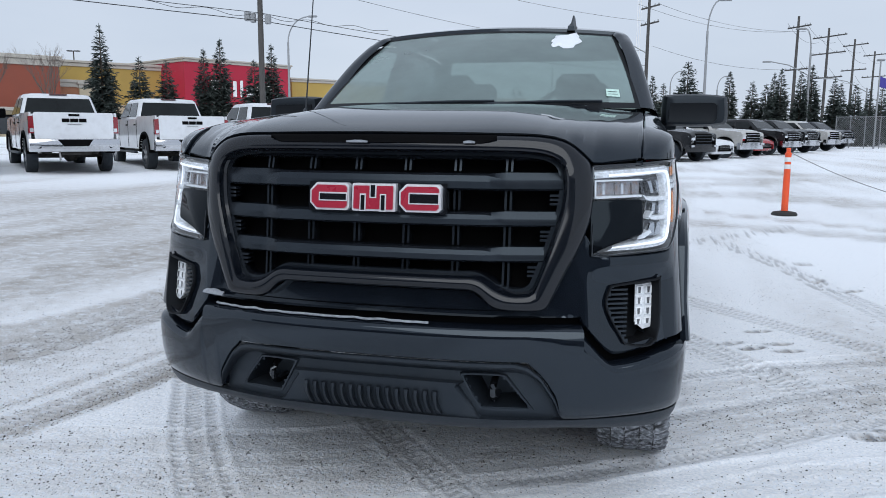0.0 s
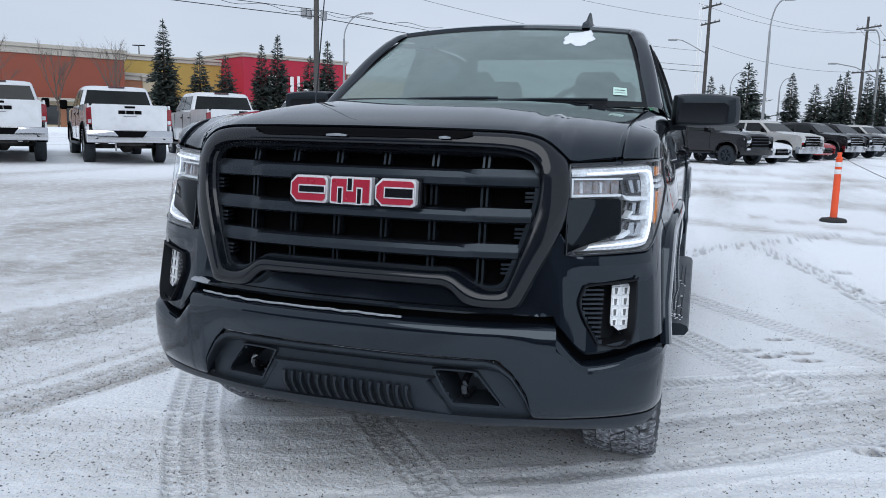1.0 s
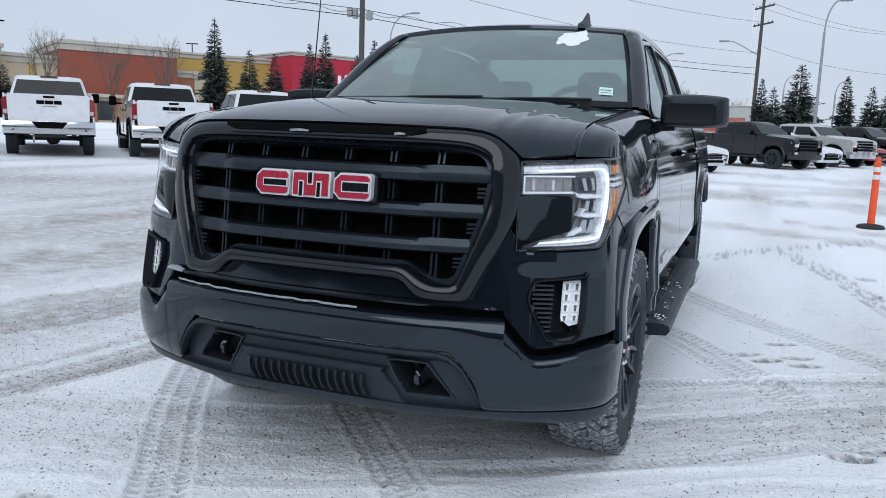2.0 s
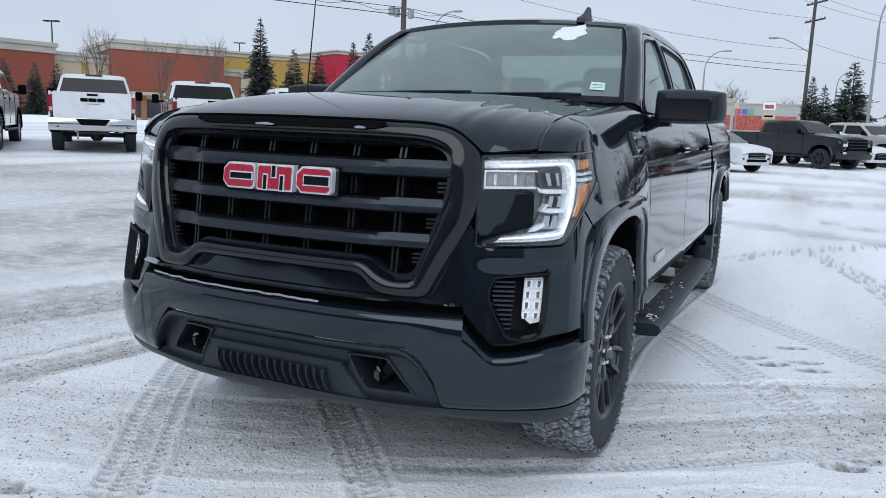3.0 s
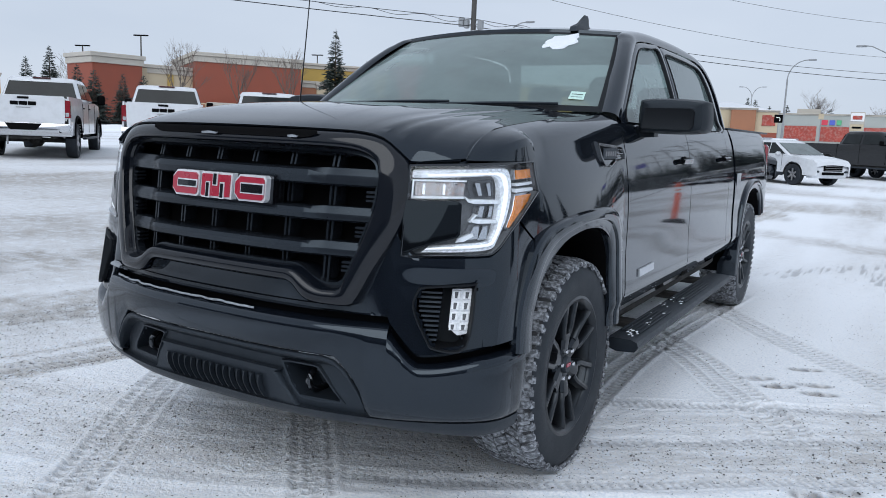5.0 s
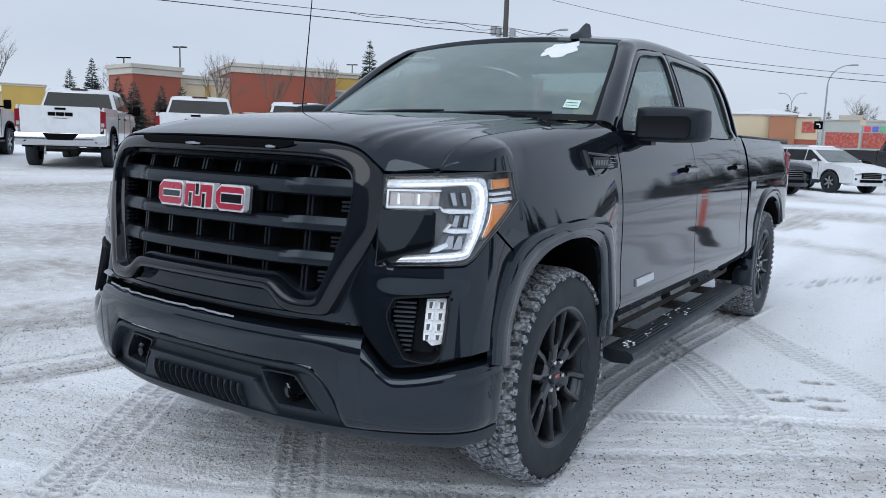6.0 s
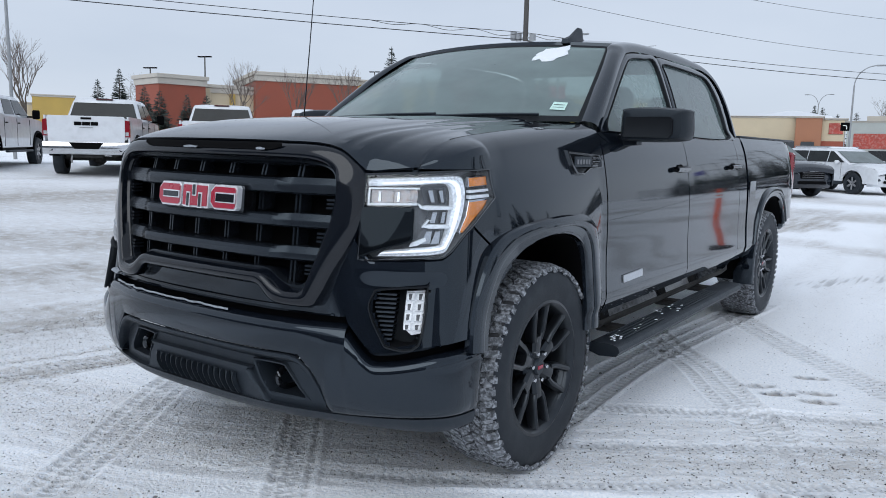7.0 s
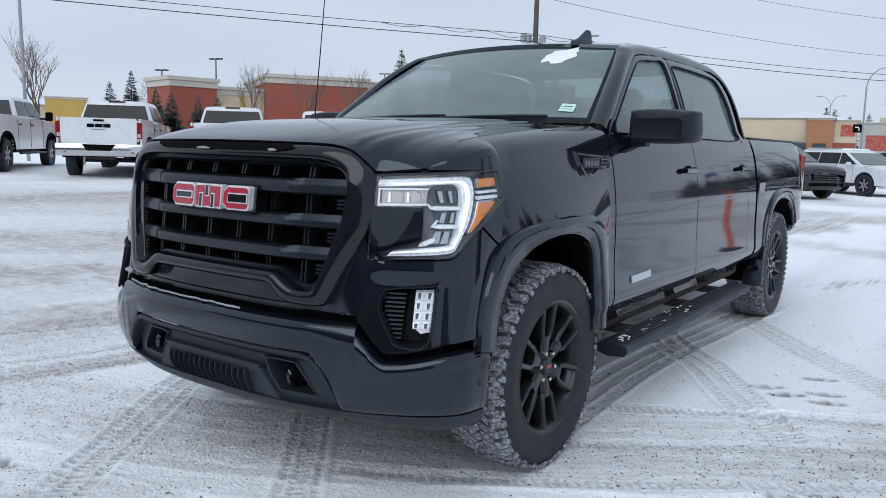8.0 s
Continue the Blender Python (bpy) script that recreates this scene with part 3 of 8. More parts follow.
def bar(zc, h):
    half_w = opening_half(zc) - 0.004
    xs = [-half_w] + [s for s in span(-half_w, half_w, 41)[1:-1]] + [half_w]
    xs = sorted(set(xs + [-0.40, -0.36, 0.36, 0.40, -0.345, 0.345]))
    loops = []
    for x in xs:
        a = abs(x)
        k = lerp([(0, 0), (0.345, 0), (0.40, 1), (0.7, 1)], a)
        zt, zb = zc + h / 2 - 0.012 * k, zc - h / 2 - 0.001 * k
        rise = 0.016 * k
        d = 0.012 * k
        loops.append([face(x, zt + rise, 0.075), face(x, zt + rise, 0.022 + d), face(x, zt - 0.005, 0.012 + d), face(x, zc + 0.002, 0.008 + d * 1.3), face(x, zb + 0.006, 0.013 + d), face(x, zb, 0.022 + d), face(x, zb, 0.075)])
    return Mesh().loft(loops, True, True).done("grille_bar", GRILLE_BAR, surround, "broad satin black grille bar", angle=20)


for zc, h in ((1.124, 0.05), (1.009, 0.042), (0.9, 0.042)):
    b = bar(zc, h)
    w = opening_half(zc)
    for sx in (1, -1):
        for i in range(3):
            m = Mesh()
            m.loft([[face(x, zc - h / 2 - 0.012 - i * 0.013, 0.03), face(x, zc - h / 2 - 0.012 - i * 0.013, 0.07), face(x, zc - h / 2 - 0.019 - i * 0.013, 0.07), face(x, zc - h / 2 - 0.019 - i * 0.013, 0.03)] for x in span(opening_half(zc - 0.04) - 0.04, opening_half(zc - 0.04) - 0.005, 4)], True, True)
            m.done("bar_end_rib", GRILLE_BAR, surround, sx=sx)
for x in (-0.405, -0.245, -0.083, 0.083, 0.245, 0.405):
    for z1, z0 in ((1.192, 1.155), (1.095, 1.035), (0.985, 0.925), (0.876, 0.846)):
        if abs(x) > 0.4 and z0 < 0.85:
            z0 = 0.80
        for dx in (-0.008, 0.008):
            m = Mesh()
            m.loft([[face(x + dx - 0.0035, z, 0.058), face(x + dx + 0.0035, z, 0.058), face(x + dx + 0.0035, z, 0.11), face(x + dx - 0.0035, z, 0.11)] for z in (z1, z0)], True, True)
            m.done("grille_upright", GRILLE_BAR, surround)
m = Mesh()
m.loft([[face(x, 1.208, 0.05), face(x, 1.196, 0.045), face(x, 1.188, 0.06), face(x, 1.186, 0.1)] for x in span(-0.54, 0.54, 31)], False, False, wrap=False)
m.done("grille_top_rail", GRILLE_BAR, surround)

BADGE_EDGE = mat("bright_badge_edge", (0.82, 0.83, 0.86), rough=0.25, metal=0.4, var=0.1, scale=30)
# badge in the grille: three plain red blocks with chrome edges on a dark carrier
badge = Mesh()
badge.loft([[face(x, z, b) for x, z in ((-0.225, 1.024), (0.225, 1.024), (0.228, 1.036), (0.226, 1.117), (-0.226, 1.117), (-0.228, 1.036))] for b in (0.05, -0.002)], True, True)
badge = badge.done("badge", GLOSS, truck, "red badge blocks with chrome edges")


def block(x0, x1, z0, z1, c, holes):
    cm = Mesh()
    rr = [(x0 + c, z0), (x1 - c * 0.4, z0), (x1, z0 + c * 0.4), (x1, z1 - c * 0.4), (x1 - c * 0.4, z1), (x0 + c, z1), (x0, z1 - c), (x0, z0 + c)]
    cm.loft([[face(x, z, b) for x, z in rr] for b in (0.002, -0.022)], False, True)
    cm.done("badge_edge", BADGE_EDGE, badge)
    rm = Mesh()
    xm, zm = (x0 + x1) / 2, (z0 + z1) / 2
    sx, sz = 1 - 0.013 / (x1 - x0), 1 - 0.013 / (z1 - z0)
    rm.loft([[face(xm + (x - xm) * sx, zm + (z - zm) * sz, b) for x, z in rr] for b in (-0.0215, -0.027)], False, True)
    rm.done("badge_block", RED_BADGE, badge)
    for hx0, hx1, hz0, hz1 in holes:
        e = Mesh()
        e.loft([[face(x, z, b) for x, z in ((hx0 - 0.004, hz0 - 0.004), (hx1 + 0.004, hz0 - 0.004), (hx1 + 0.004, hz1 + 0.004), (hx0 - 0.004, hz1 + 0.004))] for b in (-0.026, -0.0295)], False, True)
        e.done("badge_slot_edge", BADGE_EDGE, badge)
        g = Mesh()
        g.loft([[face(x, z, b) for x, z in ((hx0, hz0), (hx1, hz0), (hx1, hz1), (hx0, hz1))] for b in (-0.029, -0.0315)], False, True)
        g.done("badge_slot", GLOSS, badge)


block(-0.215, -0.082, 1.031, 1.116, 0.022, [(-0.178, -0.090, 1.064, 1.083)])
block(-0.072, 0.070, 1.031, 1.116, 0.004, [(-0.040, -0.028, 1.035, 1.081), (0.026, 0.038, 1.035, 1.081), (-0.008, 0.006, 1.076, 1.112)])
block(0.082, 0.215, 1.031, 1.116, 0.022, [(0.118, 0.208, 1.06, 1.087)])

# hood: edge follows grille frame and headlamp tops, crowned, with two creases
HOOD_EDGE = [(0, 1.274, 0.066), (0.2, 1.273, 0.07), (0.36, 1.271, 0.084), (0.50, 1.267, 0.11), (0.575, 1.251, 0.128), (0.625, 1.217, 0.138), (0.66, 1.183, 0.158), (0.72, 1.187, 0.194), (0.80, 1.196, 0.246)]
SEAM_Z = [(0.235, 1.198), (0.28, 1.24), (0.36, 1.277), (0.49, 1.302), (0.8, 1.333), (1.12, 1.358), (1.46, 1.378)]


HOOD_EDGE_S, SEAM_Z = smooth_path(HOOD_EDGE, 6), smooth_path(SEAM_Z, 6)


def hood_edge(a):
    return lerp([(p[0], p[1]) for p in HOOD_EDGE_S], a), lerp([(p[0], p[2]) for p in HOOD_EDGE_S], a)


def hood_top(x, y):
    a = abs(x)
    c = lerp([(0.06, 1.290), (0.2, 1.315), (0.4, 1.338), (0.7, 1.362), (1.0, 1.378), (1.35, 1.388), (1.5, 1.39)], y)
    edge = lerp(SEAM_Z, max(y, 0.36))
    w = min(1, a / 0.8)
    z = c + (edge - c) * w ** 3
    crease = lerp([(0.1, 0.50), (0.6, 0.47), (1.45, 0.60)], y)
    s = (crease - a) / 0.05
    z += 0.021 * (1 / (1 + math.exp(-max(-30, min(30, s * 2))))) * min(1, max(0, (y - 0.12) * 5))
    return z


rows = []
hood_xs = sorted(set(span(-0.8, 0.8, 57) + [s * p[0] for p in HOOD_EDGE for s in (1, -1)]))
for x in hood_xs:
    a = abs(x)
    ze, ye = hood_edge(a)
    yb = lerp([(0, 1.235), (0.3, 1.25), (0.6, 1.33), (0.8, 1.455)], a)
    r = [(x, ye + 0.05, ze - 0.012), (x, ye + 0.004, ze - 0.002), (x, ye, ze + 0.003)]
    for f in (0.012, 0.03, 0.06, 0.1, 0.15, 0.21, 0.28, 0.36, 0.45, 0.55, 0.65, 0.75, 0.85, 0.93, 0.98, 1.0):
        y = ye + (yb - ye) * f
        z = hood_top(x, y)
        blend = min(1, (f * (yb - ye)) / 0.19)
        r.append((x, y, ze + 0.003 + (z - ze - 0.003) * (1 - (1 - blend) ** 2.4)))
    r += [(x, yb + 0.004, r[-1][2] - 0.012), (x, yb - 0.03, r[-1][2] - 0.03)]
    rows.append(r)
hz = np.array([[p[2] for p in r] for r in rows])
for _ in range(14):
    mid = hz.copy()
    mid[1:-1, 3:-3] = (2 * hz[1:-1, 3:-3] + hz[:-2, 3:-3] + hz[2:, 3:-3] + 0.5 * (hz[1:-1, 2:-4] + hz[1:-1, 4:-2])) / 5
    hz = mid
rows = [[(p[0], p[1], float(z)) for p, z in zip(r, zr)] for r, zr in zip(rows, hz)]
hood = Mesh().grid(rows).done("hood", PAINT, truck, angle=38)
m = Mesh()
SC = [(0.345, 1.263), (0.372, 1.266), (0.38, 1.263), (0.352, 1.246), (0.335, 1.242)]
rows = []
for x in span(-0.374, 0.374, 33):
    a = abs(x)
    zb = lerp([(0, 1.243), (0.345, 1.243), (0.374, 1.264)], a)
    rows.append([face(x, 1.2675, -0.0195), face(x, 1.258 if zb < 1.256 else zb, -0.0225), face(x, min(1.254, max(zb, 1.249)), -0.0205), face(x, zb, -0.0225)])
# flat black strip that paints the slot's inner shade
Mesh().grid(rows).done("hood_slot_shade", DARK, hood, "black strip for the shade under the hood edge")
for x0, x1 in ((-0.10, -0.03), (0.275, 0.31)):
    m = Mesh()
    m.loft([[face(x, 1.247, -0.024), face(x, 1.2475 + 0.003 * math.sin((x - x0) / (x1 - x0) * math.pi), -0.034), face(x, 1.242, -0.03)] for x in span(x0, x1, 9)], True, True)
    m.done("ice_bit", FROST, hood, "bit of white ice", angle=80)

# sides
def fan(a, b, n):
    """Stations from a to b, closer at both ends."""
    return [a + (b - a) * (0.5 - 0.5 * math.cos(math.pi * i / (n - 1))) for i in range(n)]


def sheet(name, ys, top, bottom, nv, sx, inner=0.03, label="", parent=None, material=None, shape=None):
    rows = []
    for y in ys:
        zt, zb = top(y), bottom(y)
        rows.append([((shape or side_x)(y, z), y, z) for z in span(zt, zb, nv)])
    return Mesh().shell(rows, lambda p: (-inner, 0, 0)).done(name, material or PAINT, parent or truck, label, sx=sx, angle=30)


BADGE_GREY = mat("grey_badge_metal", (0.16, 0.165, 0.175), rough=0.35, metal=0.5, var=0.15)
def set_back(m):
    """The mirror stands a little further back and is a little larger than drawn."""
    m.v = [(x * 1.055 - 0.127, y * 1.055 + 0.097, z * 1.055 - 0.07) for x, y, z in m.v]
    return m


DOOR_SEAM_1, DOOR_SEAM_2, DOOR_SEAM_3 = 1.462, 2.612, 3.70
BELT = 1.335
for sx in (1, -1):
    # front fender with the shoulder that meets the hood
    rows = []
    ys = sorted(set([0.235, 0.25, 0.28, 0.32, 0.36, 0.4, 0.45, 0.49, 0.512, 0.518, 0.54, 0.56, 0.58, 0.6, 0.62] + fan(0.62, 1.455, 36)))
    for y in ys:
        zs = lerp(SEAM_Z, y) - 0.002
        zb = 1.194 if y < 0.515 else max(arch(y, 0.895, 0.462, 0.535), lerp([(0.515, 0.912), (0.565, 0.885), (0.62, 0.86), (0.63, 0.3)], y), 0.5 if y > 1.3 else 0)
        x0 = 0.806
        zc = zs - 0.085 if y > 0.5 else max(zs - 0.05, zb + 0.002)
        zc = max(zc, zb + 0.001)
        xo = max(skin_x(y, zc), x0 + 0.004)
        sec = [(x0, zs - 0.02), (x0, zs), (x0 + 0.004, zs + 0.002)]
        for f in (0.3, 0.6, 0.8, 0.92):
            sec.append((x0 + (xo - x0) * f, zs - 0.004 + (zc - zs) * (0.75 if y > 0.45 else 0.6) * f ** 3))
        for z in span(zc, zb, 16):
            sec.append((max(skin_x(y, z), x0 + 0.004), z))
        rows.append([(x, y, z) for x, z in sec])
    m = Mesh().shell(rows, lambda p: (-0.02, 0, -0.004))
    # tongue of the fender below the lamp, down to the fascia seam
    rows = []
    for t in span(7.74, 8.85, 9):
        zt = lerp(LAMP_EDGE, t) - 0.003
        zb = lerp([(7.66, 1.012), (9.5, 0.895)], t)
        rows.append([nose(t, zt + (zb - zt) * f, 0.0) for f in span(0, 1, 7)])
    m.shell(rows, lambda p: (-0.02, 0.004, 0))
    rows = []
    for f in span(0, 1, 8):
        t = 8.85 + (8.42 - 8.85) * f
        a0 = nose(t + 0.03, 1.089 + (1.194 - 1.089) * f, 0.0)
        rows.append([a0, (skin_x(max(0.519, a0[1]), a0[2]), max(0.519, a0[1]), a0[2])])
    m.shell(rows, lambda p: (-0.02, 0.0, 0))
    rows = []
    for z in span(1.086, lerp([(7.66, 1.012), (9.5, 0.895)], 8.85), 7):
        p = nose(8.85, z)
        rows.append([p, (skin_x(max(0.519, p[1]), z), max(0.519, p[1]), z)])
    m.shell(rows, lambda p: (-0.02, 0.0, 0))
    m.done("front_fender", PAINT, truck, sx=sx, angle=30)
    sheet("front_door", fan(DOOR_SEAM_1 + 0.004, DOOR_SEAM_2 - 0.004, 16), lambda y: BELT + 0.008, lambda y: 0.535, 26, sx)
    sheet("rear_door", fan(DOOR_SEAM_2 + 0.004, DOOR_SEAM_3 - 0.004, 24), lambda y: BELT + 0.012, lambda y: 0.545, 26, sx)
    # cab corner and bed side
    sheet("cab_corner", fan(DOOR_SEAM_3 + 0.002, 3.905, 8), lambda y: 1.37, lambda y: 0.53, 20, sx)
    sheet("bed_side", fan(3.915, 5.72, 50), lambda y: 1.375, lambda y: max(arch(y, 4.675, 0.53, 0.56), 0.53 if y < 4.6 else 0.72), 22, sx, shape=lambda y, z: side_x(y, min(z, 1.34)) + 0.006 - max(0, z - 1.34) * 0.6 - 0.075 * max(0, (y - 5.25) / 0.47) ** 2)
    sheet("rocker_panel", span(1.40, 3.78, 6), lambda y: 0.528, lambda y: 0.42, 5, sx, material=PAINT, shape=lambda y, z: 0.9 - (0.528 - z) * 0.7)
    # flares over the wheels: an outer and an inner line, with a step between
    FRONT_OUT = [(0.318, 0.60), (0.338, 0.70), (0.372, 0.79), (0.415, 0.868), (0.462, 0.924), (0.53, 0.964), (0.61, 0.986), (0.705, 1.0), (0.838, 1.01), (1.0, 1.013), (1.13, 1.008), (1.235, 0.985), (1.31, 0.92), (1.35, 0.82), (1.37, 0.70), (1.378, 0.5)]
    FRONT_IN = [(0.44, 0.585), (0.453, 0.65), (0.475, 0.72), (0.51, 0.785), (0.555, 0.838), (0.615, 0.875), (0.69, 0.908), (0.79, 0.93), (0.905, 0.941), (1.0, 0.94), (1.085, 0.924), (1.15, 0.888), (1.2, 0.825), (1.228, 0.745), (1.243, 0.65), (1.25, 0.5)]
    for yc in (0.93, 4.675):
        if yc < 2:
            po, pi = smooth_path(FRONT_OUT, 5), smooth_path(FRONT_IN, 5)
        else:
            po, pi = [], []
            for th in span(math.radians(186), math.radians(27), 61):
                cs, sn = math.cos(th), math.sin(th)
                for lst, k in ((po, 1.0), (pi, 0.87)):
                    lst.append((yc + 0.565 * k * math.copysign(abs(cs) ** 0.8, cs), 0.41 + 0.6 * k * math.copysign(abs(sn) ** 0.8, sn)))
        loops = []
        for (yo, zo), (yi, zi) in zip(po, pi):
            body_x = skin_x(yo, zo)
            fx = max(body_x + 0.008, 0.958)
            sec = []
            for f, x in ((0, body_x - 0.012), (0.0, fx - 0.002), (0.06, fx + 0.008), (0.2, fx + 0.014), (0.48, fx + 0.017), (0.56, fx + 0.015), (0.6, fx + 0.007), (0.9, fx + 0.004), (0.98, fx - 0.002), (1.0, fx - 0.012), (0.985, 0.86)):
                sec.append((x, yo + (yi - yo) * f, zo + (zi - zo) * f))
            loops.append(sec)
        Mesh().loft(loops, wrap=False).done("fender_flare", PAINT, truck, "black wheel arch flare", sx=sx, angle=26)
        loops = []
        for yi, zi in pi:
            loops.append([(0.94, yi, zi), (0.6, yi, zi), (0.58, yc + (yi - yc) * 0.2, 0.5)])
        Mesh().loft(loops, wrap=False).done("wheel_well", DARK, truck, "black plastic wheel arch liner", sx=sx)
    # mud flap
    Mesh().box((0.86, 1.36, 0.50), (0.14, 0.02, 0.2), 0.006).done("mud_flap", PLASTIC, truck, sx=sx)

# tailgate, tail lamps, rear bumper, bed floor
Mesh().box((0, 5.76, 1.02), (1.62, 0.05, 0.62), 0.015).done("tailgate", PAINT, truck)
Mesh().box((0, 5.8, 0.68), (1.66, 0.16, 0.2), 0.03).done("rear_bumper", PAINT, truck, "black rear bumper")
for sx in (1, -1):
    Mesh().box((0.83, 5.72, 1.09), (0.12, 0.09, 0.38), 0.02).done("tail_lamp", RED_LENS, truck, "red tail lamp", sx=sx)
    Mesh().box((0.84, 4.83, 1.378), (0.05, 1.82, 0.014), 0.006).done("bed_rail", PLASTIC, truck, "black bed rail cap", sx=sx)
    Mesh().box((side_x(4.02, 0.98) + 0.005, 4.02, 0.98), (0.006, 0.16, 0.18), 0.002).done("fuel_door", PAINT, truck, sx=sx)
Mesh().box((0, 4.83, 0.8), (1.6, 1.8, 0.04), 0.01).done("bed_floor", UNDER, truck)
Mesh().box((0, 3.925, 1.1), (1.66, 0.03, 0.56), 0.01).done("bed_front_wall", PAINT, truck)

# cab: pillars and roof, windows, interior
EDGE = [(0.792, 1.47, 1.392), (0.762, 1.66, 1.53), (0.722, 1.86, 1.672), (0.676, 2.02, 1.772), (0.64, 2.12, 1.815), (0.63, 2.4, 1.853), (0.63, 2.9, 1.866), (0.63, 3.3, 1.857), (0.64, 3.575, 1.828), (0.69, 3.735, 1.732), (0.745, 3.84, 1.575), (0.80, 3.905, 1.385)]
FRAME = [(1.50, 1.352), (1.64, 1.455), (1.84, 1.60), (2.06, 1.735), (2.17, 1.772), (2.42, 1.792), (2.9, 1.80), (3.3, 1.799), (3.56, 1.776), (3.705, 1.697), (3.775, 1.54), (3.79, 1.37)]
edge_s, frame_s = smooth_path(EDGE, 6), smooth_path(FRAME, 6)
for sx in (1, -1):
    rows = []
    for (ex, ey, ez), (fy, fz) in zip(edge_s, frame_s):
        fx = side_x(fy, fz) + 0.004
        r = []
        for f in span(0, 1, 7):
            bul = 0.016 * math.sin(math.pi * f)
            r.append((ex + (fx - ex) * f + bul, ey + (fy - ey) * f - (bul if ey < 2 else -bul if ey > 3.45 else 0) * 0.6, ez + (fz - ez) * f + bul * 0.7))
        rows.append([(r[0][0] - 0.02, r[0][1], r[0][2] - 0.012)] + r + [(r[-1][0] - 0.02, r[-1][1], r[-1][2])])
    Mesh().grid(rows).done("cab_pillar_rail", PAINT, truck, sx=sx, angle=45)
    for outer, inner, nm in (
            ([(1.505, 1.345), (1.57, 1.398), (1.70, 1.495), (1.85, 1.60), (2.06, 1.728), (2.17, 1.765), (2.38, 1.785), (2.595, 1.79), (2.602, 1.60), (2.607, 1.45), (2.608, 1.345)],
             [(1.60, 1.355), (1.622, 1.4), (1.735, 1.482), (1.88, 1.583), (2.075, 1.7), (2.185, 1.738), (2.36, 1.753), (2.515, 1.755), (2.532, 1.60), (2.548, 1.45), (2.556, 1.355)], "front"),
            ([(2.618, 1.345), (2.617, 1.50), (2.61, 1.70), (2.607, 1.79), (2.9, 1.795), (3.25, 1.791), (3.52, 1.764), (3.65, 1.685), (3.697, 1.53), (3.704, 1.42), (3.702, 1.345)],
             [(2.668, 1.355), (2.664, 1.50), (2.662, 1.68), (2.668, 1.75), (2.9, 1.758), (3.23, 1.752), (3.44, 1.737), (3.53, 1.66), (3.578, 1.53), (3.592, 1.42), (3.56, 1.355)], "rear")):
        so, si = smooth_path(outer + outer[:1], 4)[:-1], smooth_path(inner + inner[:1], 4)[:-1]
        loops = []
        for f, out in ((0, -0.02), (0, 0.0), (0.35, 0.006), (0.8, 0.004)):
            loops.append([(side_x(0.95 + 1, oz + (iz - oz) * f) + out, oy + (iy - oy) * f, oz + (iz - oz) * f) for (oy, oz), (iy, iz) in zip(so, si)])
        door_frame = Mesh().loft(loops).done("door_frame", PAINT, truck, sx=sx, angle=40)
        loops = []
        for f, out in ((0.8, 0.006), (0.84, 0.010), (0.96, 0.006), (1.0, -0.012)):
            loops.append([(side_x(2, oz + (iz - oz) * f) + out, oy + (iy - oy) * f, oz + (iz - oz) * f) for (oy, oz), (iy, iz) in zip(so, si)])
        Mesh().loft(loops).done("window_seal", SEAL, door_frame, "black window seal", sx=sx, angle=40)
        pane = Mesh().loft([[(side_x(2, iz) - 0.010, iy, iz) for iy, iz in si]], False, True)
        pane.done("side_window", SIDE_GLASS if nm == "front" else PRIVACY, truck, "tinted side window" if nm == "front" else "dark privacy glass", sx=sx)
    # handle: a bar over a black oval, the hollow's shade put into colour
    for hy in (2.47, 3.56):
        m = Mesh()
        x = side_x(hy, 1.17)
        m.loft([[(x + o, hy + s * 0.055, 1.17 + c * 0.028) for s, c in ((math.cos(a), math.sin(a)) for a in span(0, 2 * math.pi, 17)[:-1])] for o in (0.0005, 0.003)], False, True)
        dish = m.done("handle_dish_shade", DARK, truck, sx=sx)
        m = Mesh()
        m.loft([[(x + dx, hy + dy, 1.172 + dz) for dx, dz in ((0.0, -0.013), (0.022, -0.015), (0.032, -0.006), (0.032, 0.008), (0.022, 0.014), (0.0, 0.012))] for dy in (-0.1, 0.1)], True, True)
        m.box((x + 0.006, hy + 0.105, 1.172), (0.03, 0.03, 0.036), 0.008)
        m.done("door_handle", GLOSS, truck, "black door handle", sx=sx)
    # vent badge on the fender
    m = Mesh()
    vb = [(1.085, 1.262), (1.40, 1.245), (1.415, 1.215), (1.40, 1.192), (1.27, 1.188), (1.20, 1.165), (1.13, 1.17), (1.10, 1.205)]
    m.loft([[(side_x(1.2, z) + o, 1.24 + (y - 1.24) * k, 1.215 + (z - 1.215) * k) for y, z in vb] for o, k in ((0.0, 1.04), (0.014, 1.0), (0.014, 0.9), (0.004, 0.86))], False, True)
    vent = m.done("fender_vent", GLOSS, truck, "gloss black fender badge", sx=sx)
    m = Mesh()
    m.box((side_x(1.2, 1.213) + 0.012, 1.21, 1.216), (0.006, 0.16, 0.045), 0.003)
    m.done("vent_plate", PLASTIC, vent, sx=sx)
    for i in range(5):
        Mesh().box((side_x(1.2, 1.213) + 0.0155, 1.155 + i * 0.027, 1.216), (0.004, 0.017, 0.02), 0.001).done("plain_bar", BADGE_GREY, vent, sx=sx)
    for i in range(3):
        Mesh().box((side_x(1.2, 1.23) + 0.010, 1.35, 1.232 - i * 0.016), (0.01, 0.075, 0.007), 0.002).done("vent_rib", GLOSS, vent, sx=sx)
    # plate low on the door
    m = Mesh()
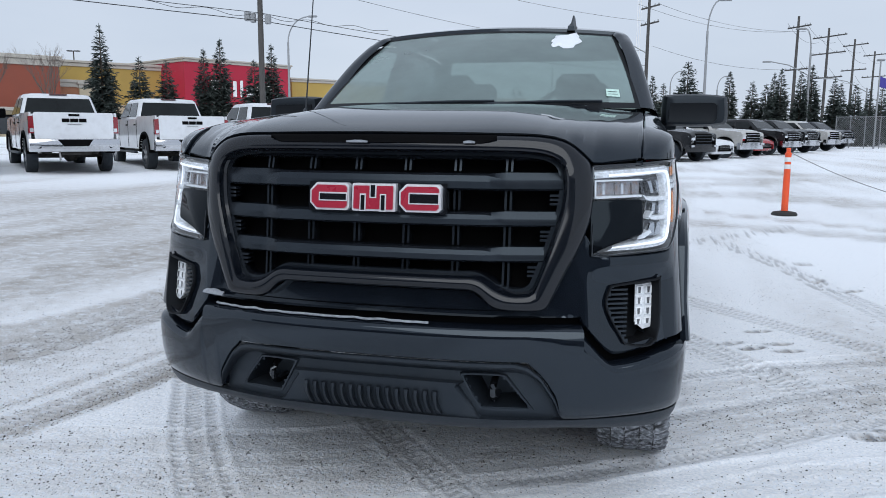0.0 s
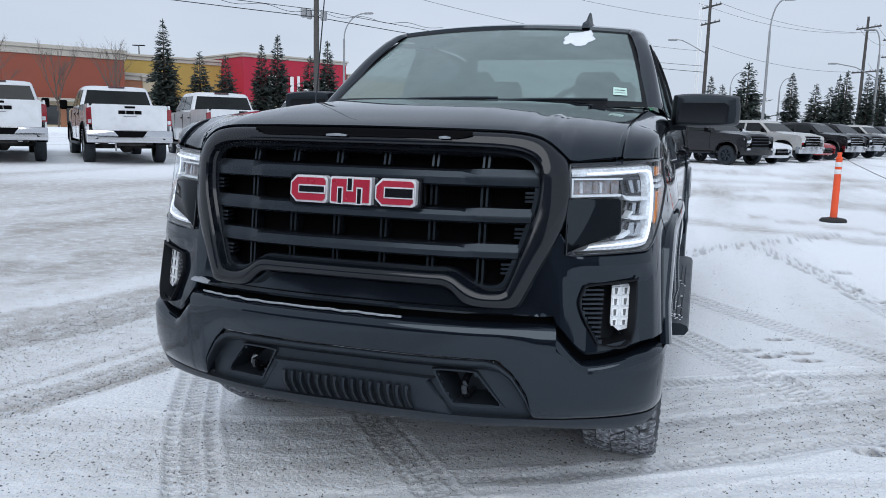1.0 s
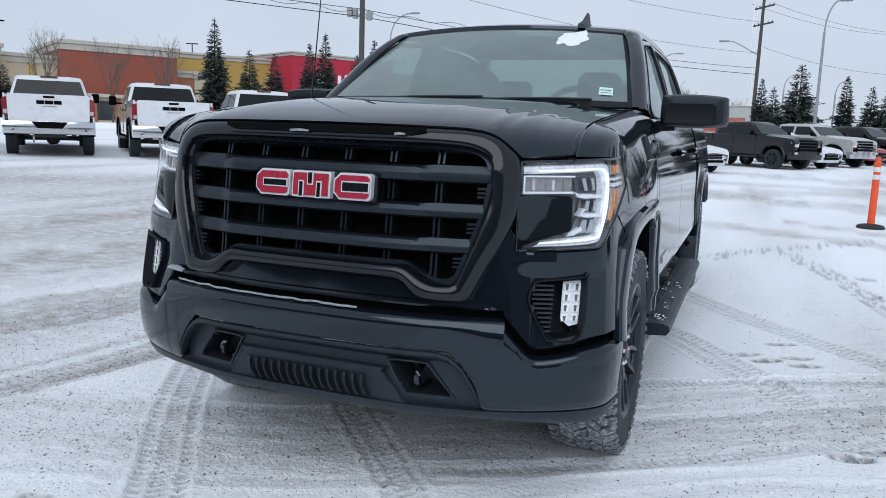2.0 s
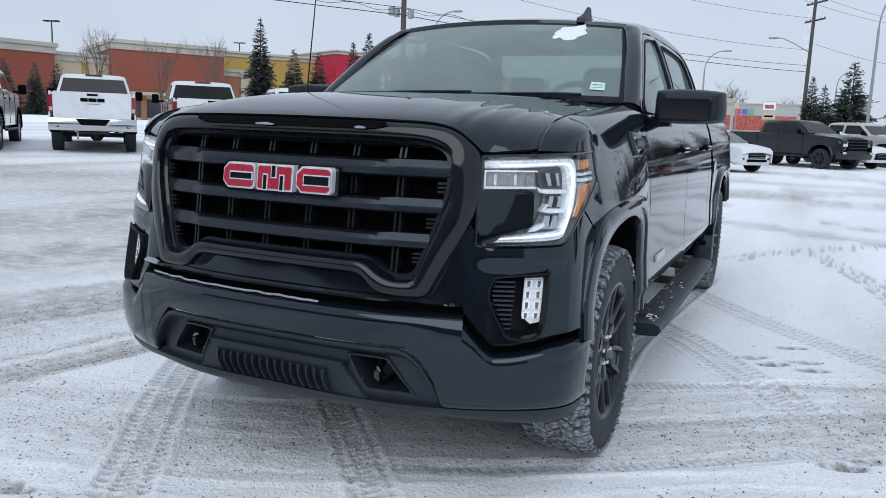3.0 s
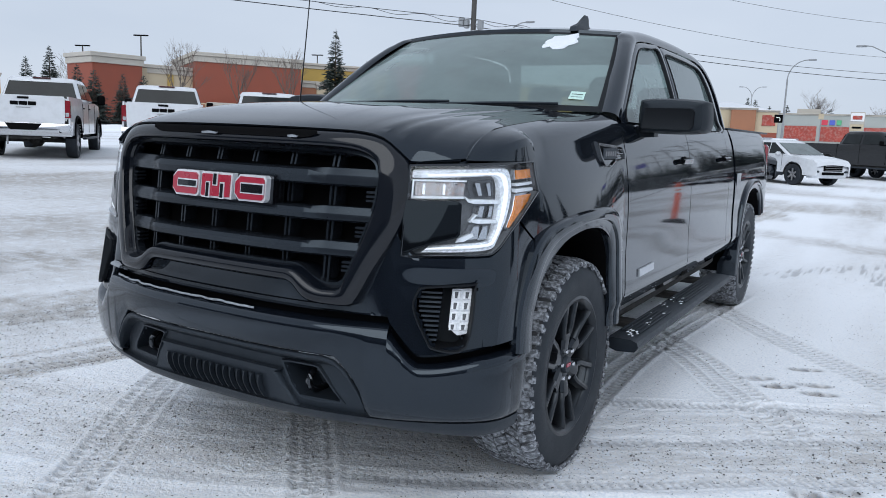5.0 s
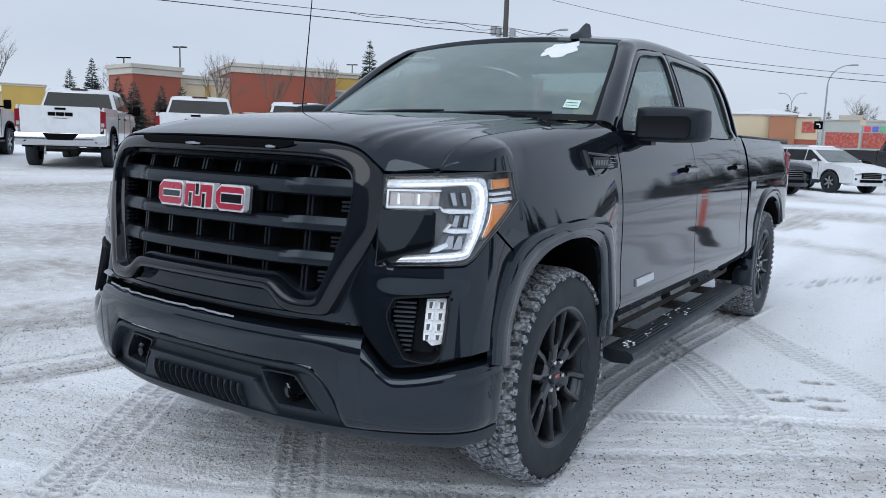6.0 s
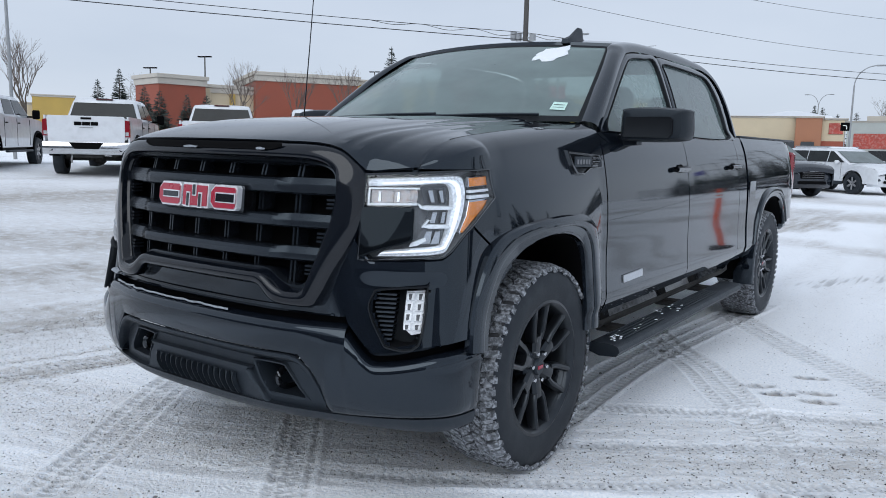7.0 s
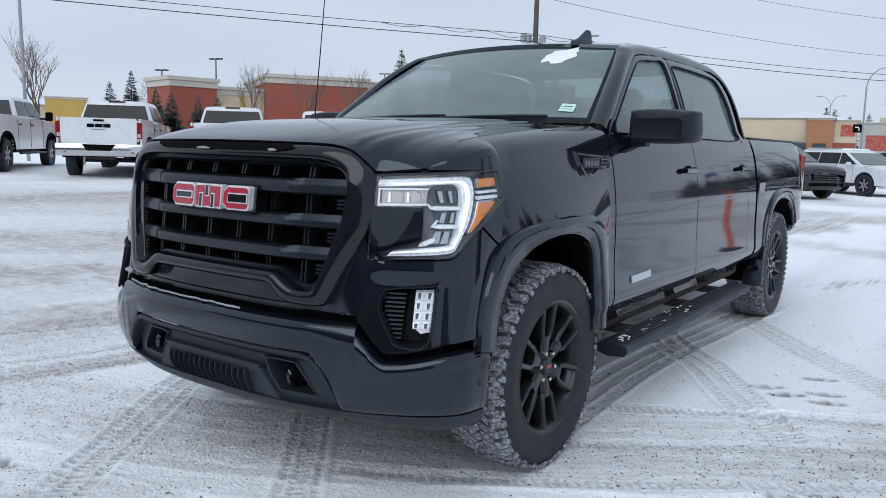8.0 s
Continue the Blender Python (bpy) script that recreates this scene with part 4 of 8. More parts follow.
    m.loft([[(side_x(1.7, z) + o, y, z) for y, z in ((1.65, 0.655), (1.89, 0.66), (1.89, 0.694), (1.65, 0.689))] for o in (0.001, 0.008)], False, True)
    m.done("door_plate", mat("brushed_silver_plate", (0.55, 0.57, 0.6), rough=0.35, metal=0.7) if sx == 1 else CHROME, truck, "small silver plate", sx=sx)
    # mirror
    m = Mesh()
    loops = []
    for y, s in ((1.47, 0.62), (1.475, 0.82), (1.50, 0.95), (1.55, 1.0), (1.585, 1.0), (1.60, 0.98)):
        ring = []
        for x, z in smooth_path([(0.975, 1.308), (1.10, 1.305), (1.225, 1.312), (1.255, 1.335), (1.252, 1.42), (1.235, 1.445), (1.10, 1.455), (0.985, 1.45), (0.965, 1.43), (0.963, 1.33), (0.975, 1.308)], 4)[:-1]:
            ring.append((1.11 + (x - 1.11) * (0.2 + 0.8 * s), y + 0.03 * (x - 1.0) * 3 * 0.4, 1.38 + (z - 1.38) * (0.25 + 0.75 * s)))
        loops.append(ring)
    m.loft(loops, True, True)
    mirror = set_back(m).done("door_mirror", MIRROR_SHELL, truck, "black plastic door mirror", sx=sx, angle=45)
    m = Mesh()
    panel = [(0.99, 1.325), (1.19, 1.322), (1.205, 1.34), (1.205, 1.40), (1.19, 1.412), (1.0, 1.412)]
    m.loft([[(1.10 + (x - 1.10) * k, 1.463 + 0.036 * (x - 1.0) + d, 1.368 + (z - 1.368) * k) for x, z in panel] for d, k in ((0.014, 1.0), (0.0, 0.98), (0.002, 0.9))], False, True)
    set_back(m).done("mirror_panel", SEAL, mirror, "smooth black inset panel", sx=sx)
    m = Mesh()
    m.loft([[(0.875, 1.55, 1.27), (0.875, 1.68, 1.27), (0.865, 1.70, 1.365), (0.865, 1.52, 1.36)], [(0.93, 1.545, 1.285), (0.93, 1.64, 1.285), (0.93, 1.64, 1.335), (0.93, 1.54, 1.335)], [(1.03, 1.53, 1.292), (1.03, 1.59, 1.292), (1.03, 1.59, 1.335), (1.03, 1.53, 1.335)]], True, True)
    set_back(m).done("mirror_arm", MIRROR_SHELL, mirror, sx=sx)
    set_back(Mesh().box((1.11, 1.612, 1.38), (0.25, 0.006, 0.12), 0.003)).done("mirror_glass", SILVER, mirror, "mirror glass", sx=sx)
    # side step
    m = Mesh()
    m.loft([[(0.885, y, 0.388), (0.9, y, 0.406), (1.0, y, 0.406), (1.028, y, 0.396), (1.036, y, 0.375), (1.02, y, 0.352), (0.94, y, 0.345), (0.89, y, 0.36)] for y in (1.45, 1.5, 3.5, 3.55)], True, True)
    step = m.done("side_step", PLASTIC, truck, "black tubular side step", sx=sx, angle=40)
    for y0, y1 in ((1.58, 2.12), (2.42, 3.1)):
        for k in range(5):
            Mesh().box((0.916 + k * 0.021, (y0 + y1) / 2, 0.412), (0.009, y1 - y0, 0.006), 0.002).done("step_tread", PLASTIC, step, sx=sx)
    for y in (1.85, 2.7, 3.3):
        Mesh().box((0.85, y, 0.385), (0.2, 0.09, 0.035), 0.01).done("step_bracket", UNDER, step, sx=sx)
    s = Mesh()
    for k in range(36):
        x, y = random.uniform(0.905, 1.01), random.uniform(1.5, 2.5) if k % 3 else random.uniform(1.46, 1.6)
        r = random.uniform(0.002, 0.007)
        s.add([(x - r, y - r * 2, 0.416), (x + r, y - r, 0.416), (x + r * 0.6, y + r * 2, 0.416), (x - r, y + r, 0.416), (x, y, 0.416 + r * 0.5)], [(0, 1, 4), (1, 2, 4), (2, 3, 4), (3, 0, 4)])
    s.done("snow_dusting", SNOW, step, "crumbs of snow", sx=sx)["kind"] = "stuff"

# roof, windscreen, rear window
roof_rows = []
for (ex, ey, ez) in edge_s[24:49]:
    roof_rows.append([(ex * u, ey - 0.10 * (1 - u * u) * max(0, min(1, (2.6 - ey) / 0.5)) + 0.03 * (1 - u * u) * max(0, min(1, (ey - 3.1) / 0.4)), ez + (0.022 + 0.016 * min(1, max(0, (ey - 2.12) / 0.4))) * (1 - u * u)) for u in span(-1, 1, 21)])
first = [(x, y - 0.012, z - 0.022) for x, y, z in roof_rows[0]]
roof = Mesh().grid([first] + roof_rows).done("roof", PAINT, truck, angle=40)
glass_rows = []
base = [(0.792 * u, 1.47 - 0.245 * (1 - abs(u) ** 2.2), 1.388 - 0.004 * (1 - u * u)) for u in span(-1, 1, 25)]
top = [(x, y - 0.012, z - 0.016) for x, y, z in [(0.635 * u, 2.12 - 0.10 * (1 - u * u), 1.812 + 0.022 * (1 - u * u)) for u in span(-1, 1, 25)]]
for f in span(0, 1, 17):
    ex, ey, ez = edge_s[int(f * 24)]
    r = []
    for b, t, u in zip(base, top, span(-1, 1, 25)):
        bow = 0.02 * math.sin(math.pi * f)
        r.append((b[0] + (t[0] - b[0]) * f + u * 0.008 * math.sin(math.pi * f), b[1] + (t[1] - b[1]) * f - bow * (1 - u * u) - bow * 0.3, b[2] + (t[2] - b[2]) * f + bow * 0.6 * (1 - u * u) + bow * 0.2))
    glass_rows.append(r)
wind = Mesh().grid(glass_rows).done("windscreen", WINDSCREEN, truck, "greenish laminated windscreen")


def on_glass(u, f, lift=0.004):
    k, j = (u + 1) / 2 * 24, f * 16
    i, jj = min(int(k), 23), min(int(j), 15)
    a, b, c, d = (Vector(glass_rows[jj][i]), Vector(glass_rows[jj][i + 1]), Vector(glass_rows[jj + 1][i]), Vector(glass_rows[jj + 1][i + 1]))
    p = (a * (1 - (k - i)) + b * (k - i)) * (1 - (j - jj)) + (c * (1 - (k - i)) + d * (k - i)) * (j - jj)
    n = (b - a).cross(c - a).normalized()
    return tuple(p + n * lift * (1 if n.z > 0 else -1))


# black border of the windscreen
m = Mesh()
b_out = [(u, 0.0) for u in span(-1, 1, 25)] + [(1, f) for f in span(0.05, 1, 12)] + [(u, 1) for u in span(0.95, -1, 25)] + [(-1, f) for f in span(0.95, 0.05, 12)]
m.loft([[on_glass(u, f, 0.002) for u, f in b_out], [on_glass(u * 0.972, 0.06 + f * 0.91, 0.002) for u, f in b_out]])
m.done("windscreen_border", SEAL, wind, "black ceramic edge of the glass")
sticker = Mesh().loft([[on_glass(u, f, 0.006) for u, f in ((0.815, 0.12), (0.893, 0.115), (0.893, 0.2), (0.818, 0.205))]], False, True)
sticker.done("window_sticker", mat("pale_green_paper", (0.55, 0.75, 0.68), rough=0.6, var=0.15, scale=60), truck, "small pale green paper sticker")
for i in range(2):
    s = Mesh().loft([[on_glass(u, f, 0.007) for u, f in ((0.825, 0.142 + i * 0.028), (0.883, 0.139 + i * 0.028), (0.883, 0.145 + i * 0.028), (0.825, 0.148 + i * 0.028))]], False, True)
    s.done("plain_bar", mat("grey_print", (0.25, 0.33, 0.32), rough=0.6) if i == 0 else PLASTIC, truck)
# snow patch at the top of the glass
loops = []
outline = []
for k in range(26):
    a = 2 * math.pi * k / 26
    r = 1 + 0.5 * noise.noise((math.cos(a) * 1.7, math.sin(a) * 1.7, 4.1)) + 0.3 * noise.noise((math.cos(a) * 6, math.sin(a) * 6, 2.1))
    outline.append((0.59 + 0.105 * r * math.cos(a) + 0.06 * math.sin(a), 0.85 + 0.13 * r * math.sin(a)))
for k, lift in ((1.0, 0.002), (0.95, 0.006), (0.75, 0.009), (0.3, 0.011)):
    loops.append([on_glass(0.60 + (u - 0.60) * k, min(0.99, 0.87 + (f - 0.87) * k), lift + 0.002 * noise.noise((u * 40, f * 40, 0))) for u, f in outline])
snow_patch = Mesh().loft(loops, False, True).done("snow_patch", SNOW, truck, "small patch of snow on the glass", angle=80)
rows_r = []
for f in span(0, 1, 9):
    k = 48 + f * 18
    ex, ey, ez = edge_s[int(k)]
    rows_r.append([(ex * u * 0.985, ey + 0.03 * (1 - u * u), ez + 0.018 * (1 - u * u) * (1 - f)) for u in span(-1, 1, 13)])
Mesh().grid(rows_r).done("rear_window", SIDE_GLASS, truck, "rear cab window")

# fin antenna, whip antenna, wipers, cowl
m = Mesh()
fx, fy, fz = 0.408, 2.12, 1.828
m.loft([[(fx + a * w, fy + b, z) for a, b in ((1, l1), (0.6, l1 + 0.02), (-0.6, l1 + 0.02), (-1, l1), (-0.5, l0), (0.5, l0))] for w, l0, l1, z in ((0.036, -0.09, 0.12, fz - 0.01), (0.033, -0.08, 0.115, fz + 0.014), (0.013, -0.02, 0.105, fz + 0.036), (0.007, 0.045, 0.1, fz + 0.078), (0.003, 0.065, 0.092, fz + 0.09))], True, True)
m.done("fin_antenna", PLASTIC, truck, "black shark-fin antenna", angle=45)
m = Mesh()
m.tube([(-0.835, 1.36, 1.34), (-0.833, 1.36, 1.39)], [0.016, 0.010], 10)
m.tube([(-0.833, 1.36, 1.39), (-0.80, 1.375, 1.8), (-0.765, 1.39, 2.25)], [0.004, 0.003, 0.0025], 6)
m.done("whip_antenna", GLOSS, truck, "thin black whip antenna")
rows = []
for u in span(-1, 1, 21):
    yb = 1.47 - 0.245 * (1 - abs(u) ** 2.2)
    yh = lerp([(0, 1.24), (0.3, 1.255), (0.6, 1.335), (0.8, 1.46)], abs(u) * 0.79)
    rows.append([(0.79 * u, yh - 0.02, 1.345), (0.79 * u, (yh + yb) / 2, 1.352), (0.79 * u, yb + 0.03, 1.385)])
Mesh().grid(rows).done("cowl", PLASTIC, truck, "black plastic cowl")
for u0, u1, f1 in ((-0.55, 0.18, 0.03), (0.12, 0.78, 0.035)):
    m = Mesh()
    pts = [on_glass(u, 0.012 + f1 * math.sin((u - u0) / (u1 - u0) * 1.5), 0.014) for u in span(u0, u1, 9)]
    m.tube(pts, 0.007, 6)
    m.done("wiper", PLASTIC, truck, "black wiper")

# cabin
Mesh().box((0, 1.75, 1.28), (1.5, 0.62, 0.12), 0.04).done("dashboard", CABIN, truck, "black dashboard")
Mesh().box((0, 2.75, 0.62), (1.7, 2.3, 0.12), 0.02).done("cabin_floor", CABIN, truck)
Mesh().box((0, 3.78, 1.0), (1.68, 0.06, 0.72), 0.02).done("cabin_back_wall", CABIN, truck)
m = Mesh()
ring = [(0.40 + 0.185 * math.cos(a), 2.02 + 0.07 * math.sin(a) * 0.9, 1.33 + 0.175 * math.sin(a)) for a in span(0, 2 * math.pi, 25)]
m.tube(ring, 0.016, 8, False)
m.box((0.40, 2.02, 1.33), (0.14, 0.05, 0.1), 0.03)
m.box((0.40, 2.02, 1.335), (0.34, 0.02, 0.035), 0.01)
m.done("steering_wheel", CABIN, truck, "black steering wheel")
for x, y, w in ((0.40, 2.62, 0.5), (-0.40, 2.62, 0.5), (0.42, 3.55, 0.6), (-0.42, 3.55, 0.6)):
    m = Mesh()
    t = pose(0, 0, 0, -12)
    m.box((x, y, 1.12), (w, 0.16, 0.66), 0.07, t)
    m.box((x, y - 0.3, 0.83), (w, 0.55, 0.16), 0.06)
    seat = m.done("seat", SEAT, truck, "dark grey cloth seat")
    h = Mesh().box((x, y + 0.09, 1.545), (0.27, 0.1, 0.18), 0.05, t)
    h.tube([(x - 0.06, y + 0.07, 1.4), (x - 0.06, y + 0.08, 1.5)], 0.008, 6)
    h.tube([(x + 0.06, y + 0.07, 1.4), (x + 0.06, y + 0.08, 1.5)], 0.008, 6)
    h.done("headrest", SEAT, seat)
m = Mesh().box((0, 2.06, 1.735), (0.25, 0.03, 0.075), 0.02)
m.box((0, 2.04, 1.785), (0.11, 0.10, 0.05), 0.02)
m.done("rear_view_mirror", CABIN, truck, "black rear-view mirror")
rows = [[(ex * u * 0.97, ey, ez - 0.035) for u in span(-1, 1, 7)] for ex, ey, ez in edge_s[24:49:4]]
Mesh().grid(rows).done("headliner", mat("grey_headliner", (0.3, 0.3, 0.29), rough=0.9), truck, "grey cloth headliner")

# engine bay, chassis
Mesh().box((0, 0.78, 0.86), (1.3, 1.0, 0.66), 0.05).done("engine_block", DARK, truck)
Mesh().box((0, 2.75, 0.48), (1.7, 2.3, 0.14), 0.03).done("floor_pan", UNDER, truck)
for sx in (1, -1):
    Mesh().box((0.42, 3.0, 0.46), (0.09, 5.2, 0.14), 0.015).done("frame_rail", UNDER, truck, sx=sx)
for y in (0.93, 4.675):
    m = Mesh().tube([(-0.8, y, 0.41), (0.8, y, 0.41)], 0.05, 10)
    m.done("axle", UNDER, truck)

# headlamps: a house with a broad lit strip along top, outer side and bottom, clear cells, amber side pieces, clear cover
LAMP_TOP = [(3.78, 1.172), (5.0, 1.18), (6.0, 1.186), (8.42, 1.192)]
LAMP_LOW = [(3.78, 0.9), (4.0, 0.899), (5.12, 0.907), (6.2, 0.912), (6.55, 0.93), (6.85, 0.955), (7.2, 0.984), (7.7, 1.014), (8.85, 1.1)]
HOUSE = mat("grey_lamp_house", (0.16, 0.165, 0.175), rough=0.3, metal=0.3, var=0.3, scale=25)
SHELF = mat("pale_lamp_shelf", (0.86, 0.88, 0.9), rough=0.2, var=0.15, scale=40, coat=0.3)
STRIP = mat("white_strip_lit_from_within", (0.8, 0.83, 0.87), rough=0.2, var=0.45, scale=38, glow=0.13)
TURN_CELL = mat("clear_ribbed_cell", (0.32, 0.32, 0.335), rough=0.2, metal=0.5, var=0.5, scale=50, dirt=(0.34, 0.16, 0.07), dirt_amount=0.75)
DARK_LENS = mat("dark_projector_lens", (0.05, 0.053, 0.06), rough=0.06, coat=1.0, var=0.3)


FILLER = mat("deep_black_filler", (0.0025, 0.003, 0.004), rough=0.06, spec=0.2)
FILLER.node_tree.nodes["Principled BSDF"].inputs["Specular Tint"].default_value = (0.7, 0.86, 1.0, 1)


def lamp_patch(name, pts, inn, depth, material, parent, sx, label="", bev=0.0):
    """A raised plate on the lamp: outline of (t, z), its face inn behind the cover."""
    ct, cz = sum(p[0] for p in pts) / len(pts), sum(p[1] for p in pts) / len(pts)
    loops = [[nose(t, z, inn + depth) for t, z in pts], [nose(t, z, inn + bev) for t, z in pts]]
    if bev:
        loops.append([nose(t + (ct - t) * 0.1, z + (cz - z) * 0.1, inn) for t, z in pts])
    return Mesh().loft(loops, False, True).done(name, material, parent, label, sx=sx)


for sx in (1, -1):
    rows_h = []
    ts = [3.78, 3.9, 4.0, 4.3] + span(4.6, 8.42, 24)
    for t in ts:
        zt, zb = lerp(LAMP_TOP, t), lerp(LAMP_LOW, t)
        rows_h.append([nose(t, zt, 0.0), nose(t, zt, 0.05)] + [nose(t, zt + (zb - zt) * f, 0.055) for f in (0.25, 0.5, 0.75, 1)] + [nose(t, zb, 0.0)])
    for t, zt in ((8.55, 1.16), (8.7, 1.125), (8.85, 1.093)):
        zb = lerp(LAMP_LOW, t)
        rows_h.append([nose(t, zt, 0.0), nose(t, zt, 0.03)] + [nose(t, zt + (zb - zt) * f, 0.03) for f in (0.25, 0.5, 0.75, 1)] + [nose(t, zb, 0.0)])
    house = Mesh().grid(rows_h).done("headlamp", HOUSE, truck, "headlamp with lit white strip and amber side pieces", sx=sx)
    rows_c = [[nose(t, r0[0][2] + (r0[-1][2] - r0[0][2]) * f, 0.001) for f in span(0.01, 0.99, 9)] for t, r0 in zip(ts + [8.55, 8.7, 8.85], rows_h)]
    Mesh().grid(rows_c).done("lamp_cover", LENS, house, "clear plastic cover", sx=sx)
    # black gasket round the lamp
    edge = [(r[0], r[-1]) for r in rows_h]
    rim_pts = [e[0] for e in edge] + [e[1] for e in reversed(edge)]
    Mesh().tube(rim_pts + rim_pts[:1], 0.0035, 5, False).done("lamp_gasket", GLOSS, house, "black lamp gasket", sx=sx)
    # body-coloured filler between grille and lower cells
    fill = [(3.74, 1.068), (4.5, 1.07), (5.08, 1.07), (5.16, 1.062), (5.17, 0.972), (5.1, 0.962), (4.36, 0.934), (4.1, 0.922), (3.74, 0.905)]
    lamp_patch("lamp_filler", fill, -0.004, 0.06, FILLER, house, sx, "gloss black filler panel", 0.004)
    # light strip: a ribbon between its outer and inner edge
    outer = smooth_path([(3.88, 1.158), (5.0, 1.166), (6.0, 1.171), (6.7, 1.173), (7.15, 1.163), (7.36, 1.125), (7.34, 1.07), (7.15, 1.02), (6.87, 0.98), (6.6, 0.945), (6.3, 0.924), (5.12, 0.914), (4.5, 0.911), (4.22, 0.909)], 5)
    inner = smooth_path([(3.9, 1.134), (5.0, 1.141), (6.0, 1.147), (6.4, 1.145), (6.62, 1.13), (6.72, 1.1), (6.68, 1.069), (6.56, 1.02), (6.44, 0.985), (6.3, 0.962), (6.1, 0.948), (5.1, 0.938), (4.6, 0.932), (4.38, 0.928)], 5)
    rows_s = []
    for (t0, z0), (t1, z1) in zip(outer, inner):
        rows_s.append([nose(t0 + (t1 - t0) * f, z0 + (z1 - z0) * f, inn) for f, inn in ((0, 0.04), (0, 0.022), (0.12, 0.016), (0.3, 0.019), (0.42, 0.012), (0.62, 0.009), (0.84, 0.012), (1, 0.02), (1, 0.04))])
    Mesh().grid(rows_s).done("light_strip", STRIP, house, "broad white light strip", sx=sx, angle=25)
    rows_s = []
    for (t0, z0), (t1, z1) in zip(outer[2:], inner[2:]):
        rows_s.append([nose(t0 + (t1 - t0) * f, z0 + (z1 - z0) * f, inn) for f, inn in ((0.5, 0.016), (0.55, 0.0075), (0.68, 0.005), (0.81, 0.0075), (0.86, 0.016))])
    Mesh().grid(rows_s).done("light_guide", LED, house, "lit white light guide", sx=sx)
    # turn lamp with ribs and bulb, bright rim
    lamp_patch("turn_lamp", [(3.93, 1.124), (5.25, 1.128), (5.22, 1.082), (3.95, 1.078)], 0.03, 0.02, TURN_CELL, house, sx)
    for k in (0, 2, 3, 5):
        t = 4.15 + k * 0.16
        lamp_patch("lamp_rib", [(t, 1.12), (t + 0.07, 1.12), (t + 0.07, 1.084), (t, 1.084)], 0.024, 0.008, TURN_CELL if k % 3 else LAMP_CLEAR, house, sx, "", 0.003)
    for pts in ([(3.9, 1.13), (5.28, 1.133), (5.28, 1.128), (3.9, 1.125)], [(3.9, 1.08), (5.24, 1.084), (5.24, 1.077), (3.9, 1.072)], [(3.9, 1.13), (3.95, 1.13), (3.95, 1.072), (3.9, 1.072)]):
        lamp_patch("cell_rim", pts, 0.012, 0.03, SHELF, house, sx, "", 0.002)
    # upper lens, shelves and lower cells
    lamp_patch("lamp_cell", [(5.3, 1.132), (6.5, 1.136), (6.56, 1.082), (5.45, 1.078)], 0.04, 0.01, DARK_LENS, house, sx, "dark projector cell")
    for t in (5.55, 6.0):
        lamp_patch("cell_reflector", [(t, 1.126), (t + 0.2, 1.127), (t + 0.32, 1.086), (t + 0.16, 1.086)], 0.026, 0.012, SILVER, house, sx, "", 0.004)
    for z, t0, t1 in ((1.068, 5.3, 6.62), (1.009, 5.42, 6.48)):
        pts = [(t0, z + 0.004), (t0 + 0.22, z + 0.0085), (t1, z + 0.007), (t1, z - 0.004), (t0 + 0.25, z - 0.005), (t0 + 0.08, z - 0.002)]
        lamp_patch("lamp_shelf", pts, 0.006, 0.045, SHELF, house, sx, "", 0.002)
    lamp_patch("shelf_arm", [(5.22, 1.084), (5.3, 1.082), (5.46, 1.07), (5.36, 1.066)], 0.008, 0.03, SHELF, house, sx, "", 0.002)
    lamp_patch("shelf_arm", [(5.4, 1.008), (5.47, 1.006), (5.68, 1.03), (5.6, 1.032)], 0.012, 0.03, SHELF, house, sx, "", 0.002)
    lamp_patch("lamp_cell", [(5.62, 1.06), (6.6, 1.062), (6.5, 1.018), (5.5, 1.016)], 0.042, 0.01, DARK_LENS, house, sx, "dark projector cell")
    for t in (5.7, 6.15):
        lamp_patch("cell_reflector", [(t + 0.1, 1.056), (t + 0.3, 1.056), (t + 0.22, 1.02), (t, 1.02)], 0.028, 0.012, SILVER, house, sx, "", 0.004)
    lamp_patch("lamp_cell", [(5.45, 1.0), (6.44, 1.002), (6.28, 0.965), (6.1, 0.95), (5.2, 0.946)], 0.036, 0.01, HOUSE, house, sx, "grey lower cell")
    for t in (5.5, 5.85):
        lamp_patch("cell_reflector", [(t + 0.08, 0.996), (t + 0.3, 0.997), (t + 0.26, 0.955), (t - 0.12, 0.952)], 0.02, 0.014, SILVER, house, sx, "", 0.004)
    lamp_patch("cell_shelf", [(5.1, 0.958), (5.55, 0.975), (5.6, 0.965), (5.3, 0.948), (5.05, 0.944)], 0.014, 0.03, SHELF, house, sx, "", 0.003)
    # amber side pieces and bright bars between them
    for pts, mt in (([(7.42, 1.166), (8.4, 1.17), (8.5, 1.141), (7.52, 1.137)], AMBER), ([(7.54, 1.086), (8.52, 1.09), (8.36, 1.068), (7.16, 0.988), (7.12, 0.996), (7.42, 1.04)], AMBER), ([(7.5, 1.125), (8.56, 1.129), (8.6, 1.12), (7.52, 1.116)], SHELF), ([(7.52, 1.108), (8.62, 1.111), (8.64, 1.1), (7.54, 1.096)], SHELF)):
        if mt is AMBER:
            ct, cz = sum(q[0] for q in pts) / len(pts), sum(q[1] for q in pts) / len(pts)
            lamp_patch("reflector_rim", [(ct + (a - ct) * 1.1, cz + (c - cz) * 1.14) for a, c in pts], 0.014, 0.02, SILVER, house, sx, "", 0.002)
        lamp_patch("amber_reflector" if mt is AMBER else "reflector_trim", pts, 0.008, 0.02, mt, house, sx, "", 0.002)

